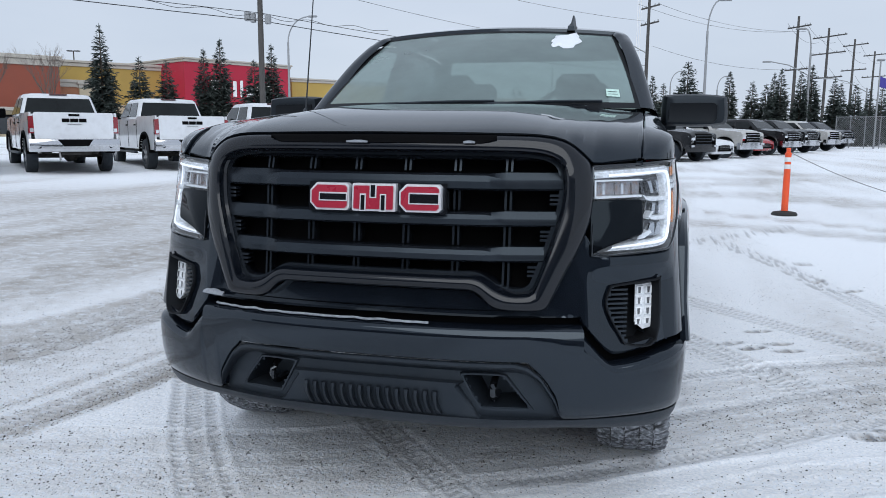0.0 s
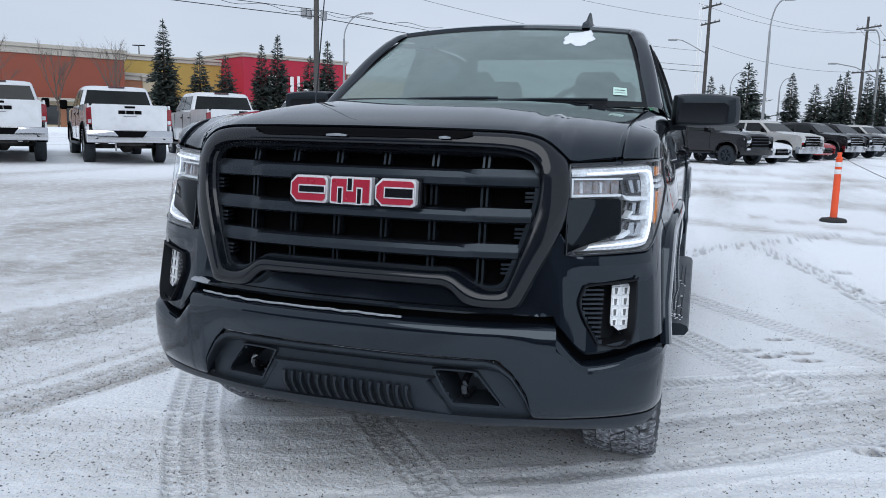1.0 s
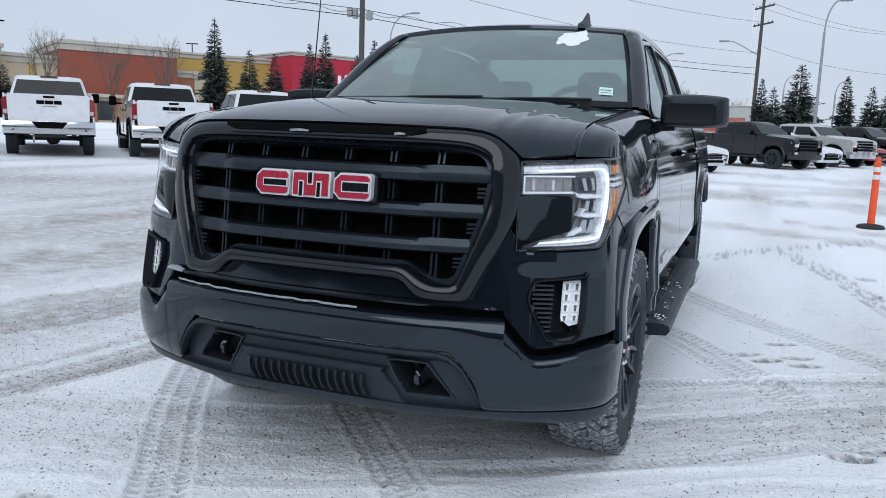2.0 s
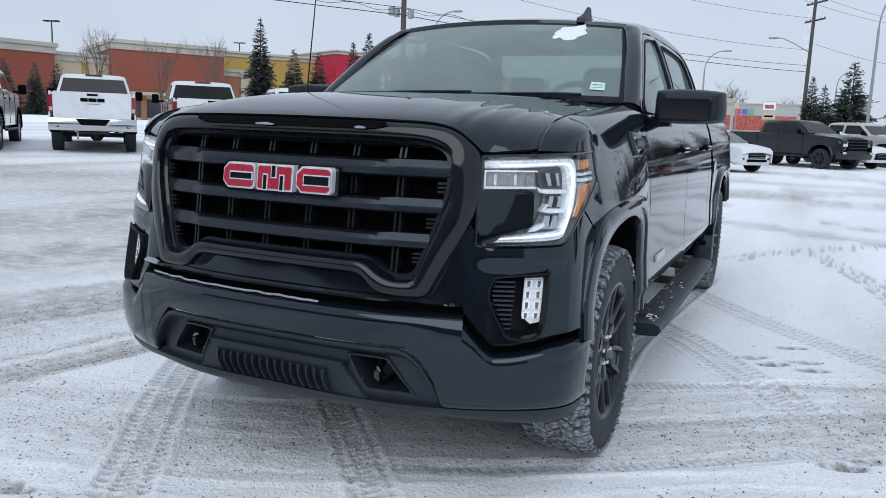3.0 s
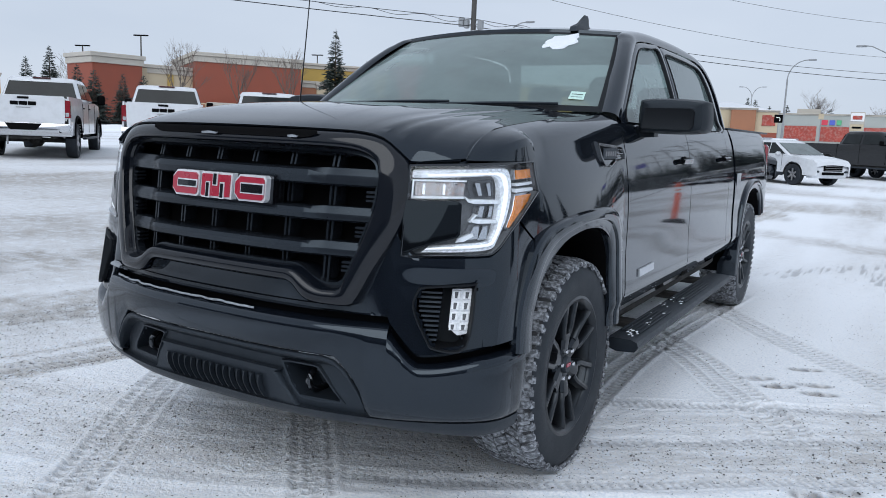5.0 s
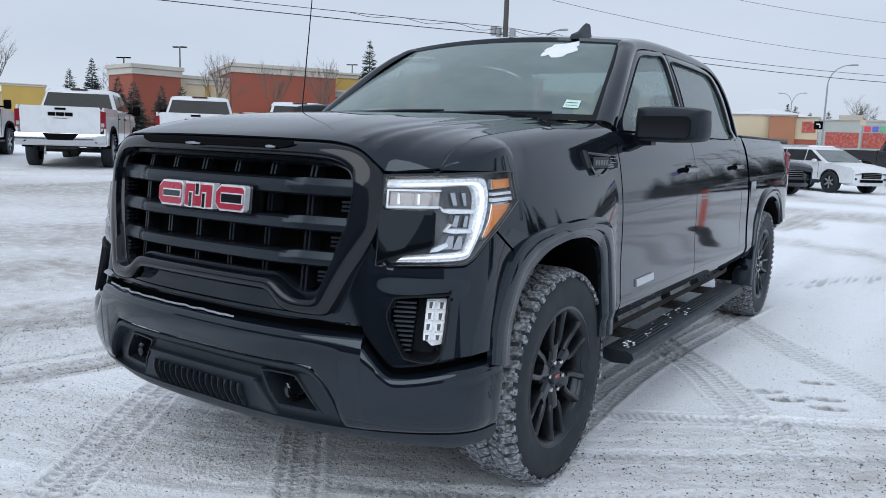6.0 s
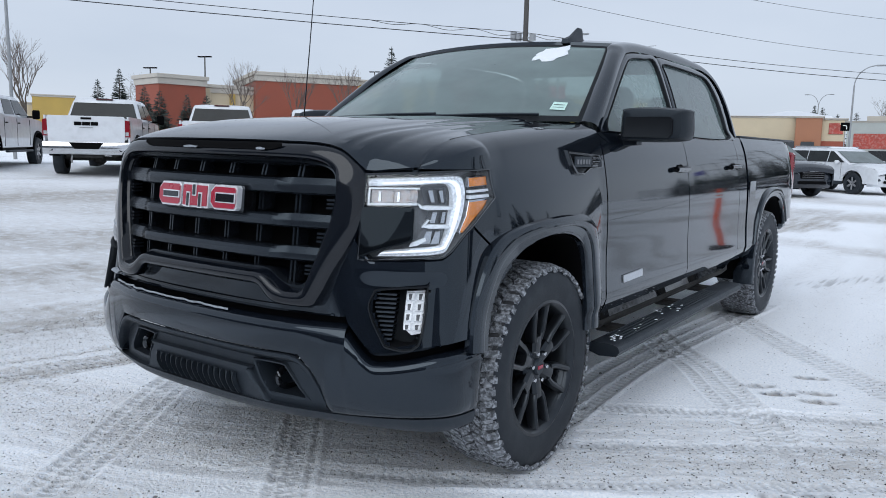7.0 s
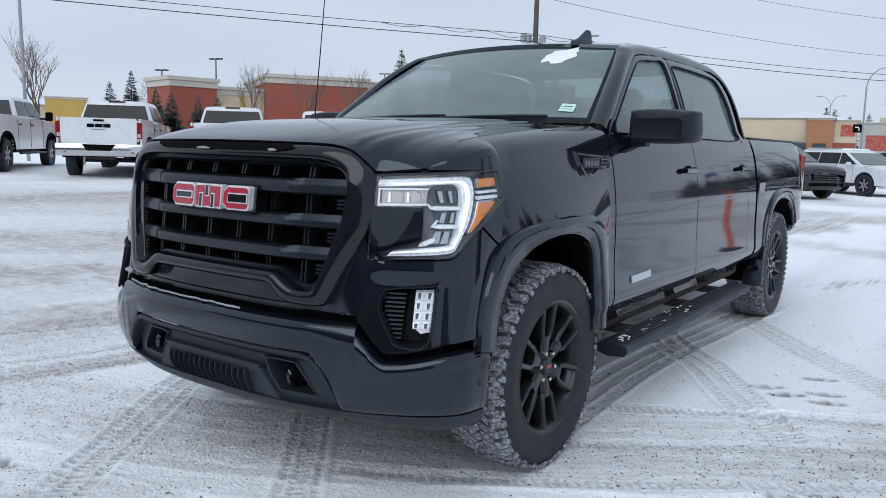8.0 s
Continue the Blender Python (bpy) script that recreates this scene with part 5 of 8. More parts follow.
# wheels
def wheel_parts(parent, rim_mat, detailed=True):
    tyre_prof = [(0.255, -0.115), (0.275, -0.125), (0.33, -0.135), (0.375, -0.128), (0.398, -0.112), (0.403, -0.09), (0.405, 0.0), (0.403, 0.09), (0.398, 0.112), (0.375, 0.128), (0.33, 0.135), (0.275, 0.125), (0.255, 0.115)]
    tyre = Mesh().lathe([(r, a) for r, a in tyre_prof], 64).done("tyre", RUBBER, parent, "black all-terrain tyre", angle=40)
    out = [tyre]
    belt = Mesh().lathe([(0.398, -0.122), (0.4095, -0.1), (0.4105, 0.0), (0.4095, 0.1), (0.398, 0.122)], 64).done("packed_snow", TREAD_SNOW, tyre, "snow packed in the tread")
    blocks = Mesh()
    n = 56
    for k in range(n):
        for row, (x0, x1, ph, sk) in enumerate(((-0.128, -0.082, 0.0, 0.25), (-0.077, -0.030, 0.5, -0.6), (-0.025, 0.025, 0.2, 0.7), (0.030, 0.077, 0.5, -0.6), (0.082, 0.128, 0.0, 0.25))):
            t0 = (k + ph) / n * 2 * math.pi
            w = 2 * math.pi / n * (0.72 if row in (0, 4) else 0.74)
            if row in (0, 4) and k % 2:
                w *= 0.8
            pts = []
            for r in (0.400, 0.4165):
                for x, s in ((x0, 0), (x1, 1)):
                    for e in (0, 1):
                        th = t0 + w * (e - 0.5) * (0.94 if r > 0.41 else 1) + sk * (s - 0.5) * 2 * math.pi / n
                        rr = r - (0.012 if (row == 0 and s == 0) or (row == 4 and s == 1) else 0)
                        pts.append((x, rr * math.sin(th), rr * math.cos(th)))
            blocks.add(pts, [(0, 1, 3, 2), (4, 6, 7, 5), (0, 4, 5, 1), (2, 3, 7, 6), (0, 2, 6, 4), (1, 5, 7, 3)])
        for side in (-1, 1):
            t0 = (k + 0.0) / n * 2 * math.pi
            w = 2 * math.pi / n * 0.5
            pts = []
            for x, r in ((0.122, 0.398), (0.13, 0.38 if k % 2 else 0.388)):
                for e in (-0.5, 0.5):
                    for lift in (0, 0.006):
                        th = t0 + w * e
                        pts.append((side * (x + lift), (r + lift) * math.sin(th), (r + lift) * math.cos(th)))
            blocks.add(pts, [(1, 3, 7, 5), (0, 1, 5, 4), (2, 6, 7, 3), (4, 5, 7, 6), (0, 2, 3, 1)])
    out.append(tagged(blocks.done("tread", TREAD, tyre, "chunky worn tread dusted with snow", smooth=False), kind="stuff"))
    rim = Mesh().lathe([(0.262, -0.12), (0.268, -0.115), (0.245, -0.09), (0.235, 0.0), (0.242, 0.09), (0.258, 0.11), (0.272, 0.118), (0.272, 0.124), (0.262, 0.126), (0.250, 0.118), (0.244, 0.10)], 64).done("rim", rim_mat, parent, angle=40)
    drum = Mesh().lathe([(0.0, 0.0), (0.16, 0.0), (0.17, -0.03), (0.17, -0.05)], 32).done("brake_disc", UNDER, parent)
    # black cone added behind the spokes, its colour standing for shade
    Mesh().lathe([(0.0, 0.02), (0.15, 0.02), (0.235, -0.02)], 32).done("bowl_shade", DARK, rim, "black sheet in place of shade inside the wheel")
    # six forked spokes: a stem that splits into two arms
    for k in range(6):
        th = k * math.pi / 3 + 0.09
        sp = Mesh()

        def bar_loops(table):
            return [[(zf - 0.012, o - wd, r), (zf, o - wd * 0.62, r), (zf + 0.003, o, r), (zf, o + wd * 0.62, r), (zf - 0.012, o + wd, r), (zf - 0.04, o + wd * 0.8, r), (zf - 0.04, o - wd * 0.8, r)] for r, o, wd, zf in table]
        sp.loft(bar_loops(((0.03, 0.0, 0.026, 0.09), (0.075, 0.0, 0.03, 0.096), (0.11, 0.0, 0.034, 0.1), (0.128, 0.0, 0.038, 0.1))), True, True)
        for side in (-1, 1):
            sp.loft(bar_loops(((0.108, side * 0.02, 0.018, 0.099), (0.128, side * 0.031, 0.016, 0.102), (0.15, side * 0.038, 0.0145, 0.105), (0.2, side * 0.043, 0.014, 0.111), (0.24, side * 0.047, 0.015, 0.116), (0.258, side * 0.05, 0.02, 0.117))), True, True)
        rot = Matrix.Rotation(th, 4, "X")
        sp.v = [tuple(rot @ Vector(p)) for p in sp.v]
        sp.done("spoke", rim_mat, rim)
    hub = Mesh().lathe([(0.0, 0.105), (0.03, 0.105), (0.034, 0.10), (0.036, 0.085), (0.07, 0.082), (0.078, 0.07), (0.078, 0.03)], 32).done("hub_cap", PLASTIC, rim)
    Mesh().box((0.106, 0, 0), (0.004, 0.04, 0.014), 0.001).done("cap_mark", RED_BADGE, rim, "plain red mark")
    for k in range(6):
        th = k * math.pi / 3 + 0.7
        m = Mesh().lathe([(0.0, 0.108), (0.008, 0.107), (0.011, 0.10), (0.011, 0.06)], 6)
        m.v = [(x, y + 0.060 * math.sin(th), z + 0.060 * math.cos(th)) for x, y, z in m.v]
        m.done("lug_nut", CHROME, rim)


proto = new("wheel")
proto.parent = truck
wheel_parts(proto, RIM)
proto.matrix_basis = pose(0.81, 0.93, 0.405, 0, 0, 0)
for x, y, turn in ((0.81, 4.675, 0), (-0.81, 0.93, 180), (-0.81, 4.675, 180)):
    w = copy_thing(proto, pose(x, y, 0.405, 15, 0, turn))
    w.parent = truck


# ---- ground: one sheet of trodden snow with wheel marks, to the horizon ----
def gz(x, y):
    r = math.hypot(x, y - 2)
    return 0.005 * min(max(0.0, r - 7), 100) + min(0.32, 0.02 * max(0.0, -x - 4))


TRACKS = [  # centre line, width, depth
    ([(0.72, 1.25), (0.68, 2.0), (0.66, 2.5), (0.69, 3.2), (0.76, 4.2), (0.85, 5.2)], 0.27, 0.012),
    ([(0.25, 3.75), (0.73, 3.1), (1.0, 2.8), (1.28, 2.36), (1.49, 2.05), (1.75, 1.6)], 0.26, 0.012),
    ([(0.70, 4.6), (0.88, 4.29), (1.23, 3.8), (1.5, 3.47), (1.91, 3.01), (2.6, 2.3)], 0.24, 0.010),
    ([(1.7, 7.5), (2.17, 5.74), (2.4, 4.4), (2.62, 3.2)], 0.24, 0.008),
    ([(-2.0, 2.2), (-1.45, 1.25), (-1.0, 0.52), (-0.62, 0.0), (-0.2, -0.62)], 0.21, 0.011),
    ([(-0.6, 1.15), (-0.31, 0.86), (0.07, 0.43), (0.36, 0.08), (0.56, -0.17)], 0.17, 0.009),
    ([(3.2, 9.5), (1.4, 7.2), (0.9, 6.2)], 0.24, 0.008),
    ([(0.1, 1.3), (0.85, 1.74), (1.39, 2.07), (2.01, 2.39), (3.0, 2.85)], 0.15, 0.006),
    ([(0.1, 0.3), (0.6, 0.52), (1.17, 0.89), (1.52, 1.16), (1.95, 1.48), (2.8, 2.05)], 0.13, 0.007),
    ([(0.2, 0.82), (0.7, 1.06), (1.15, 1.36), (1.82, 1.86), (2.7, 2.4)], 0.14, 0.005),
    ([(-2.6, -0.9), (-1.9, 0.2), (-1.66, 1.2), (-1.55, 2.6)], 0.2, 0.008),
]
BANDS = [  # centre line, half width, strength: lanes driven down to grit
    ([(-3.2, -0.75), (-1.4, -0.02), (-0.3, 0.33), (0.5, 0.86), (1.13, 1.36), (1.85, 1.9), (3.0, 2.6), (5, 3.6)], 0.46, 0.5),
    ([(-2.5, -1.35), (-1.0, -0.62), (0.1, -0.25), (0.8, 0.2), (1.6, 0.75), (2.6, 1.1)], 0.15, 0.24),
    ([(-2.9, -1.8), (-2.0, 0.1), (-1.72, 1.2), (-1.6, 2.6), (-1.3, 5.0)], 0.24, 1.0),
    ([(-4.4, -2.2), (-3.2, 0.6), (-2.7, 2.2), (-2.2, 4.5), (-1.0, 8.5)], 0.45, 0.95),
    ([(-6.5, -2), (-4.6, 2.0), (-3.9, 4.2), (-2.6, 8), (0, 13)], 0.55, 1.0),
    ([(-9, -2), (-6.6, 3.2), (-5.6, 6), (-3.5, 10), (1, 16)], 0.6, 0.9),
    ([(-13, -1), (-9, 5.2), (-7, 8.5), (-3, 13), (4, 19)], 0.8, 0.6),
    ([(-3, 17.5), (3, 14.2), (9, 11.5), (16, 9)], 0.9, 0.75),
    ([(-2, 11.5), (3, 8.6), (8, 6.6)], 0.35, 0.6),
    ([(-12, 21), (0, 20.5), (12, 19)], 0.8, 0.6),
    ([(2, 10.8), (5, 8.4), (9, 6.0)], 0.22, 0.7),
    ([(0, 26), (8, 21), (18, 14)], 1.1, 0.6),
    ([(-5, -3.2), (-3.6, -0.4), (-3.0, 1.2), (-2.6, 3.0), (-1.6, 6.4)], 0.3, 0.9),
]


def sections(lo, hi, step, end, growth):
    mid = list(np.arange(lo, hi + step / 2, step))
    up, down, d = [], [], step
    p = mid[-1]
    while p < end[1]:
        d *= growth
        p += d
        up.append(p)
    p, d = lo, step
    while p > end[0]:
        d *= growth
        p -= d
        down.append(p)
    return np.array(down[::-1] + mid + up)


def along(X, Y, pts):
    """Distance from, and way along, a line of points, for arrays."""
    best = np.full(X.shape, 1e9)
    way = np.zeros(X.shape)
    side = np.zeros(X.shape)
    run = 0.0
    path = smooth_path(pts, 6)
    for (x0, y0), (x1, y1) in zip(path, path[1:]):
        dx, dy = x1 - x0, y1 - y0
        ll = math.hypot(dx, dy)
        t = np.clip(((X - x0) * dx + (Y - y0) * dy) / (ll * ll), 0, 1)
        ex, ey = X - x0 - t * dx, Y - y0 - t * dy
        d = np.hypot(ex, ey)
        near = d < best
        best = np.where(near, d, best)
        way = np.where(near, run + t * ll, way)
        side = np.where(near, (ex * dy - ey * dx) / ll, side)
        run += ll
    return best, way, side, run


def field(X, Y, seed, octaves=4):
    """Smooth random values in about -1 to 1 from sums of sines of random heading."""
    rng = np.random.default_rng(seed)
    out, amp, k = np.zeros(X.shape), 1.0, 1.0
    for _ in range(octaves):
        s = np.zeros(X.shape)
        for _ in range(5):
            a, ph = rng.uniform(0, 2 * math.pi), rng.uniform(0, 2 * math.pi)
            s += np.sin(k * (X * math.cos(a) + Y * math.sin(a)) + ph + 1.7 * np.sin(k * 0.6 * (X * math.sin(a) - Y * math.cos(a)) + ph * 2))
        out += amp * s / 5
        amp *= 0.55
        k *= 2.1
    return out


gx = sections(-2.0, 2.6, 0.0108, (-900, 900), 1.085)
gy = sections(-0.9, 4.2, 0.0108, (-500, 1500), 1.08)
GX, GY = np.meshgrid(gx, gy)
R = np.hypot(GX, GY - 2)
Z = 0.005 * np.clip(R - 7, 0, 100) + np.minimum(0.32, 0.02 * np.clip(-GX - 4, 0, None))
near = np.clip(1.6 - R / 12, 0, 1)
wear, press_shade = np.zeros(GX.shape), np.zeros(GX.shape)
for k, (pts, hw, strength) in enumerate(BANDS):
    d, way, side, run = along(GX, GY, pts)
    ragged = hw * (1 + 0.25 * field(way * 1.2, side * 3, 20 + k, 3))
    inside_band = np.clip((ragged - d) / (0.03 + 0.10 * hw), 0, 1)
    streak = 0.5 + 0.45 * field(way * 0.5, side * 16, 60 + k, 4) + 0.15 * field(way * 2, side * 40, 61 + k, 2)
    wear = np.maximum(wear, inside_band * np.clip(streak + (0.2 if k >= 3 else 0.0), 0.05, 1) * strength)
    Z -= 0.006 * inside_band * near
    Z += near * 0.007 * np.exp(-((d - ragged) / 0.022) ** 2) * (0.6 + 0.6 * field(way * 9, side * 9, 40 + k, 3))
    Z += near * inside_band * 0.0016 * (field(way * 1.5, side * 45, 80 + k, 3) + 2.4 * field(way * 34, side * 44, 90 + k, 3))
for k, (pts, w, depth) in enumerate(TRACKS):
    d, way, side, run = along(GX, GY, pts)
    ends = np.clip(np.minimum(way, run - way) / 0.3, 0, 1)
    body = np.clip((w / 2 - d) / 0.02, 0, 1) * ends
    ribs = (np.abs(np.abs(side) - 0.045) < 0.012) * 1.0
    lug = 0.5 + 0.5 * np.sign(np.sin(way * 2 * math.pi / 0.052 + np.abs(side) * 26))
    lug = np.where(np.abs(side) > w * 0.22, lug, 0.5 + 0.5 * np.sign(np.sin(way * 2 * math.pi / 0.04 - side * 40)))
    Z += near * body * 1.25 * (-depth + depth * 0.95 * np.maximum(ribs, lug * 0.75))
    # tread hollows darkened in colour: compacted snow, and relief shade painted in
    press_shade = np.maximum(press_shade, near * body * (0.12 + 0.88 * (1 - np.maximum(ribs, lug))))
    rim = np.exp(-((d - w / 2 - 0.012) / 0.014) ** 2) * ends
    Z += near * rim * depth * 0.55
    wear = np.maximum(wear, body * (0.02 + 0.16 * (1 - np.maximum(ribs, lug))))
# footprints: small hollows, their trodden floor and shade darkened in the colour
for fx, fy, turn, deep in ((1.59, 2.98, 0.5, 0.8), (1.50, 2.55, 0.6, 1.0), (1.38, 2.62, 0.6, 0.6), (1.70, 2.53, 0.4, 0.7), (1.66, 2.68, 0.4, 0.6), (1.80, 1.21, 0.3, 0.9), (1.86, 1.31, 0.3, 0.6), (-0.78, -0.42, 0.2, 0.8), (2.35, 5.0, 0.8, 0.9), (2.55, 4.6, 0.7, 0.8), (2.9, 4.2, 0.7, 0.8), (2.4, 5.9, 0.3, 0.7)):
    u = (GX - fx) * math.cos(turn) + (GY - fy) * math.sin(turn)
    v = -(GX - fx) * math.sin(turn) + (GY - fy) * math.cos(turn)
    foot = np.exp(-((u / 0.085) ** 2 + (v / 0.036) ** 2) ** 2)
    Z -= 0.019 * foot * near * deep
    press_shade = np.maximum(press_shade, 4.2 * near * foot * deep * np.clip(0.7 + 1.2 * field(u * 60, v * 25, 9, 2), 0, 1.4))
    wear = np.maximum(wear, foot * 1.5 * deep * (0.6 + 0.4 * np.clip(field(GX * 40, GY * 40, 7, 2), -1, 1)))
Z += near * (0.0022 * field(GX * 18, GY * 18, 3, 3) + 0.004 * field(GX * 2.2, GY * 2.2, 4, 3))
lot = np.clip((-1.7 - GX) / 1.4, 0, 1) * np.clip((13 - GY) / 5, 0, 1) * np.clip((GX + 22) / 8, 0, 1)
wear = np.maximum(wear, lot * np.clip(0.5 + 0.5 * field((GX * 0.85 - GY * 0.5) * 1.1, (GX * 0.5 + GY * 0.85) * 0.16, 77, 4), 0.12, 1))
wear += 0.10 * np.clip(field(GX * 0.5, GY * 0.5, 5, 3), 0, 1) + 0.05 * np.clip(field(GX * 3, GY * 3, 6, 3), 0, 1)
# worn colour eased off before the bumper, to brighten the ground shaded there
wear = np.clip(wear * 0.78, 0, 1) * (1 - 0.25 * np.exp(-(((GX - 0.6) / 1.6) ** 2 + ((GY - 0.1) / 1.0) ** 2)))
ny, nx = GX.shape
ids = np.arange(ny * nx).reshape(ny, nx)
quads = np.stack([ids[:-1, :-1], ids[:-1, 1:], ids[1:, 1:], ids[1:, :-1]], -1).reshape(-1, 4)
me = bpy.data.meshes.new("ground")
me.vertices.add(ny * nx)
me.vertices.foreach_set("co", np.stack([GX, GY, Z], -1).astype(np.float32).ravel())
me.loops.add(quads.size)
me.polygons.add(len(quads))
me.loops.foreach_set("vertex_index", quads.astype(np.int32).ravel())
me.polygons.foreach_set("loop_start", np.arange(0, quads.size, 4, dtype=np.int32))
me.polygons.foreach_set("loop_total", np.full(len(quads), 4, dtype=np.int32))
me.update(calc_edges=True)
me.shade_smooth()
att = me.attributes.new("wear", "FLOAT", "POINT")
att.data.foreach_set("value", wear.astype(np.float32).ravel())
att = me.attributes.new("press_shade", "FLOAT", "POINT")
att.data.foreach_set("value", press_shade.astype(np.float32).ravel())

snow_ground = bpy.data.materials.new("trodden_snow_and_grit")
snow_ground.use_nodes = True
n, l = snow_ground.node_tree.nodes, snow_ground.node_tree.links
p = n["Principled BSDF"]
p.inputs["Roughness"].default_value, p.inputs["Specular IOR Level"].default_value = 0.75, 0.25
tc, at_wear = n.new("ShaderNodeTexCoord"), n.new("ShaderNodeAttribute")
at_wear.attribute_name = "wear"


def tex(kind, scale, detail=4.0, vec=None):
    t = n.new(kind)
    t.inputs["Scale"].default_value = scale
    if kind == "ShaderNodeTexNoise":
        t.inputs["Detail"].default_value = detail
    l.new(vec or tc.outputs["Object"], t.inputs["Vector"])
    return t


def math_node(op, a, b, clamp=False):
    m = n.new("ShaderNodeMath")
    m.operation, m.use_clamp = op, clamp
    for i, v in enumerate((a, b)):
        if isinstance(v, (int, float)):
            m.inputs[i].default_value = v
        else:
            l.new(v, m.inputs[i])
    return m.outputs[0]


def blend(fac, a, b):
    m = n.new("ShaderNodeMix")
    m.data_type = "RGBA"
    l.new(fac, m.inputs["Factor"])
    for key, v in (("A", a), ("B", b)):
        if isinstance(v, tuple):
            m.inputs[key].default_value = (*v, 1)
        else:
            l.new(v, m.inputs[key])
    return m.outputs["Result"]


turned = n.new("ShaderNodeMapping")
turned.inputs["Rotation"].default_value = (0, 0, radians(28))
turned.inputs["Scale"].default_value = (1.0, 0.16, 1.0)
l.new(tc.outputs["Object"], turned.inputs["Vector"])
lanes, mottle, grains, fine = tex("ShaderNodeTexNoise", 0.55, 6, turned.outputs["Vector"]), tex("ShaderNodeTexNoise", 9, 8), tex("ShaderNodeTexNoise", 85, 8), tex("ShaderNodeTexNoise", 260, 3)
lane_wear = math_node("MULTIPLY", math_node("SUBTRACT", lanes.outputs["Fac"], 0.48, True), 2.0)
total = math_node("ADD", at_wear.outputs["Fac"], lane_wear, True)
broken = math_node("MULTIPLY", math_node("SUBTRACT", math_node("ADD", math_node("MULTIPLY", mottle.outputs["Fac"], 0.6), math_node("MULTIPLY", grains.outputs["Fac"], 0.9)), 0.62, True), 7.0, True)
grit = math_node("MULTIPLY", math_node("MULTIPLY", total, 1.0, True), broken, True)
pale = n.new("ShaderNodeMapRange")
pale.inputs["From Min"].default_value, pale.inputs["From Max"].default_value = 0.36, 0.6
l.new(grains.outputs["Fac"], pale.inputs["Value"])
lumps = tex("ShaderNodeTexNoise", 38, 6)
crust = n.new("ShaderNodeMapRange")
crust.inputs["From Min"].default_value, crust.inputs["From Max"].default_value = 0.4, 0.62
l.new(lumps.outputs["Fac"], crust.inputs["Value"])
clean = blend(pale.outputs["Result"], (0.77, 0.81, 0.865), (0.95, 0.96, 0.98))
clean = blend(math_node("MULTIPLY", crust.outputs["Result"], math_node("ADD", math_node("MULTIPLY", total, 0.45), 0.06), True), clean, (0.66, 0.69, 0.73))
soil = blend(grains.outputs["Fac"], (0.29, 0.258, 0.23), (0.47, 0.435, 0.395))
brown = blend(lanes.outputs["Fac"], soil, (0.44, 0.38, 0.315))
at_press_shade = n.new("ShaderNodeAttribute")
at_press_shade.attribute_name = "press_shade"
# grey of trodden snow and painted hollow shade, over the clean snow
packed = blend(math_node("MULTIPLY", at_press_shade.outputs["Fac"], 0.5, True), clean, (0.3, 0.32, 0.355))
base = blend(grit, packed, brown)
final = base
for scale, seldom, often, tone in ((34, 0.018, 0.26, 0.035), (70, 0.06, 0.7, 0.04), (125, 0.06, 0.45, 0.06)):
    spots = n.new("ShaderNodeTexVoronoi")
    spots.inputs["Scale"].default_value = scale
    l.new(tc.outputs["Object"], spots.inputs["Vector"])
    size = n.new("ShaderNodeSeparateColor")
    l.new(spots.outputs["Color"], size.inputs["Color"])
    limit = math_node("ADD", math_node("MULTIPLY", size.outputs["Red"], 0.2), 0.1)
    share = math_node("ADD", math_node("MULTIPLY", total, often), seldom)
    speck = math_node("MULTIPLY", math_node("LESS_THAN", spots.outputs["Distance"], limit), math_node("LESS_THAN", size.outputs["Green"], share))
    final = blend(math_node("MULTIPLY", speck, 0.75), final, (tone, tone * 0.98, tone * 0.96))
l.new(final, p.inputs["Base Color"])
bump = n.new("ShaderNodeBump")
bump.inputs["Strength"].default_value, bump.inputs["Distance"].default_value = 1.0, 0.018
height = math_node("ADD", math_node("ADD", math_node("MULTIPLY", grains.outputs["Fac"], 0.6), math_node("MULTIPLY", fine.outputs["Fac"], 0.35)), math_node("MULTIPLY", lumps.outputs["Fac"], 0.9))
height = math_node("MULTIPLY", height, math_node("ADD", math_node("MULTIPLY", total, 1.3), 0.35))
l.new(height, bump.inputs["Height"])
l.new(bump.outputs["Normal"], p.inputs["Normal"])
me.materials.append(snow_ground)
ground = tagged(new("ground", me), "packed snow lot with tyre tracks and scattered grit", "ground", kind="structure")

# loose stones on the snow
stones = Mesh()
rng = random.Random(5)
count = 0
while count < 22000:
    x, y = rng.uniform(-2.9, 3.3), rng.uniform(-1.0, 4.6)
    i, j = int(np.searchsorted(gy, y)), int(np.searchsorted(gx, x))
    if rng.random() > wear[i, j] * 1.6 + 0.02:
        continue
    r = rng.choice((0.0014, 0.0018, 0.0022, 0.0027, 0.0033, 0.0041, 0.0056))
    z = Z[i, j]
    a = rng.uniform(0, 6.28)
    c, s = math.cos(a) * r, math.sin(a) * r
    stones.add([(x + c, y + s, z), (x - s, y + c, z), (x - c * 0.8, y - s * 0.8, z), (x + s * 0.9, y - c * 0.9, z), (x + c * 0.2, y + s * 0.2, z + r * rng.uniform(0.5, 1.0))], [(0, 1, 4), (1, 2, 4), (2, 3, 4), (3, 0, 4)])
    count += 1
GRIT = mat("dark_grit", (0.032, 0.031, 0.03), rough=0.8, var=0.3, island=0.6)
sm = bpy.data.meshes.new("gravel")
sm.from_pydata(stones.v, [], stones.f)
sm.materials.append(GRIT)
tagged(new("gravel", sm), "small dark stones scattered over the snow", "gravel", kind="stuff")


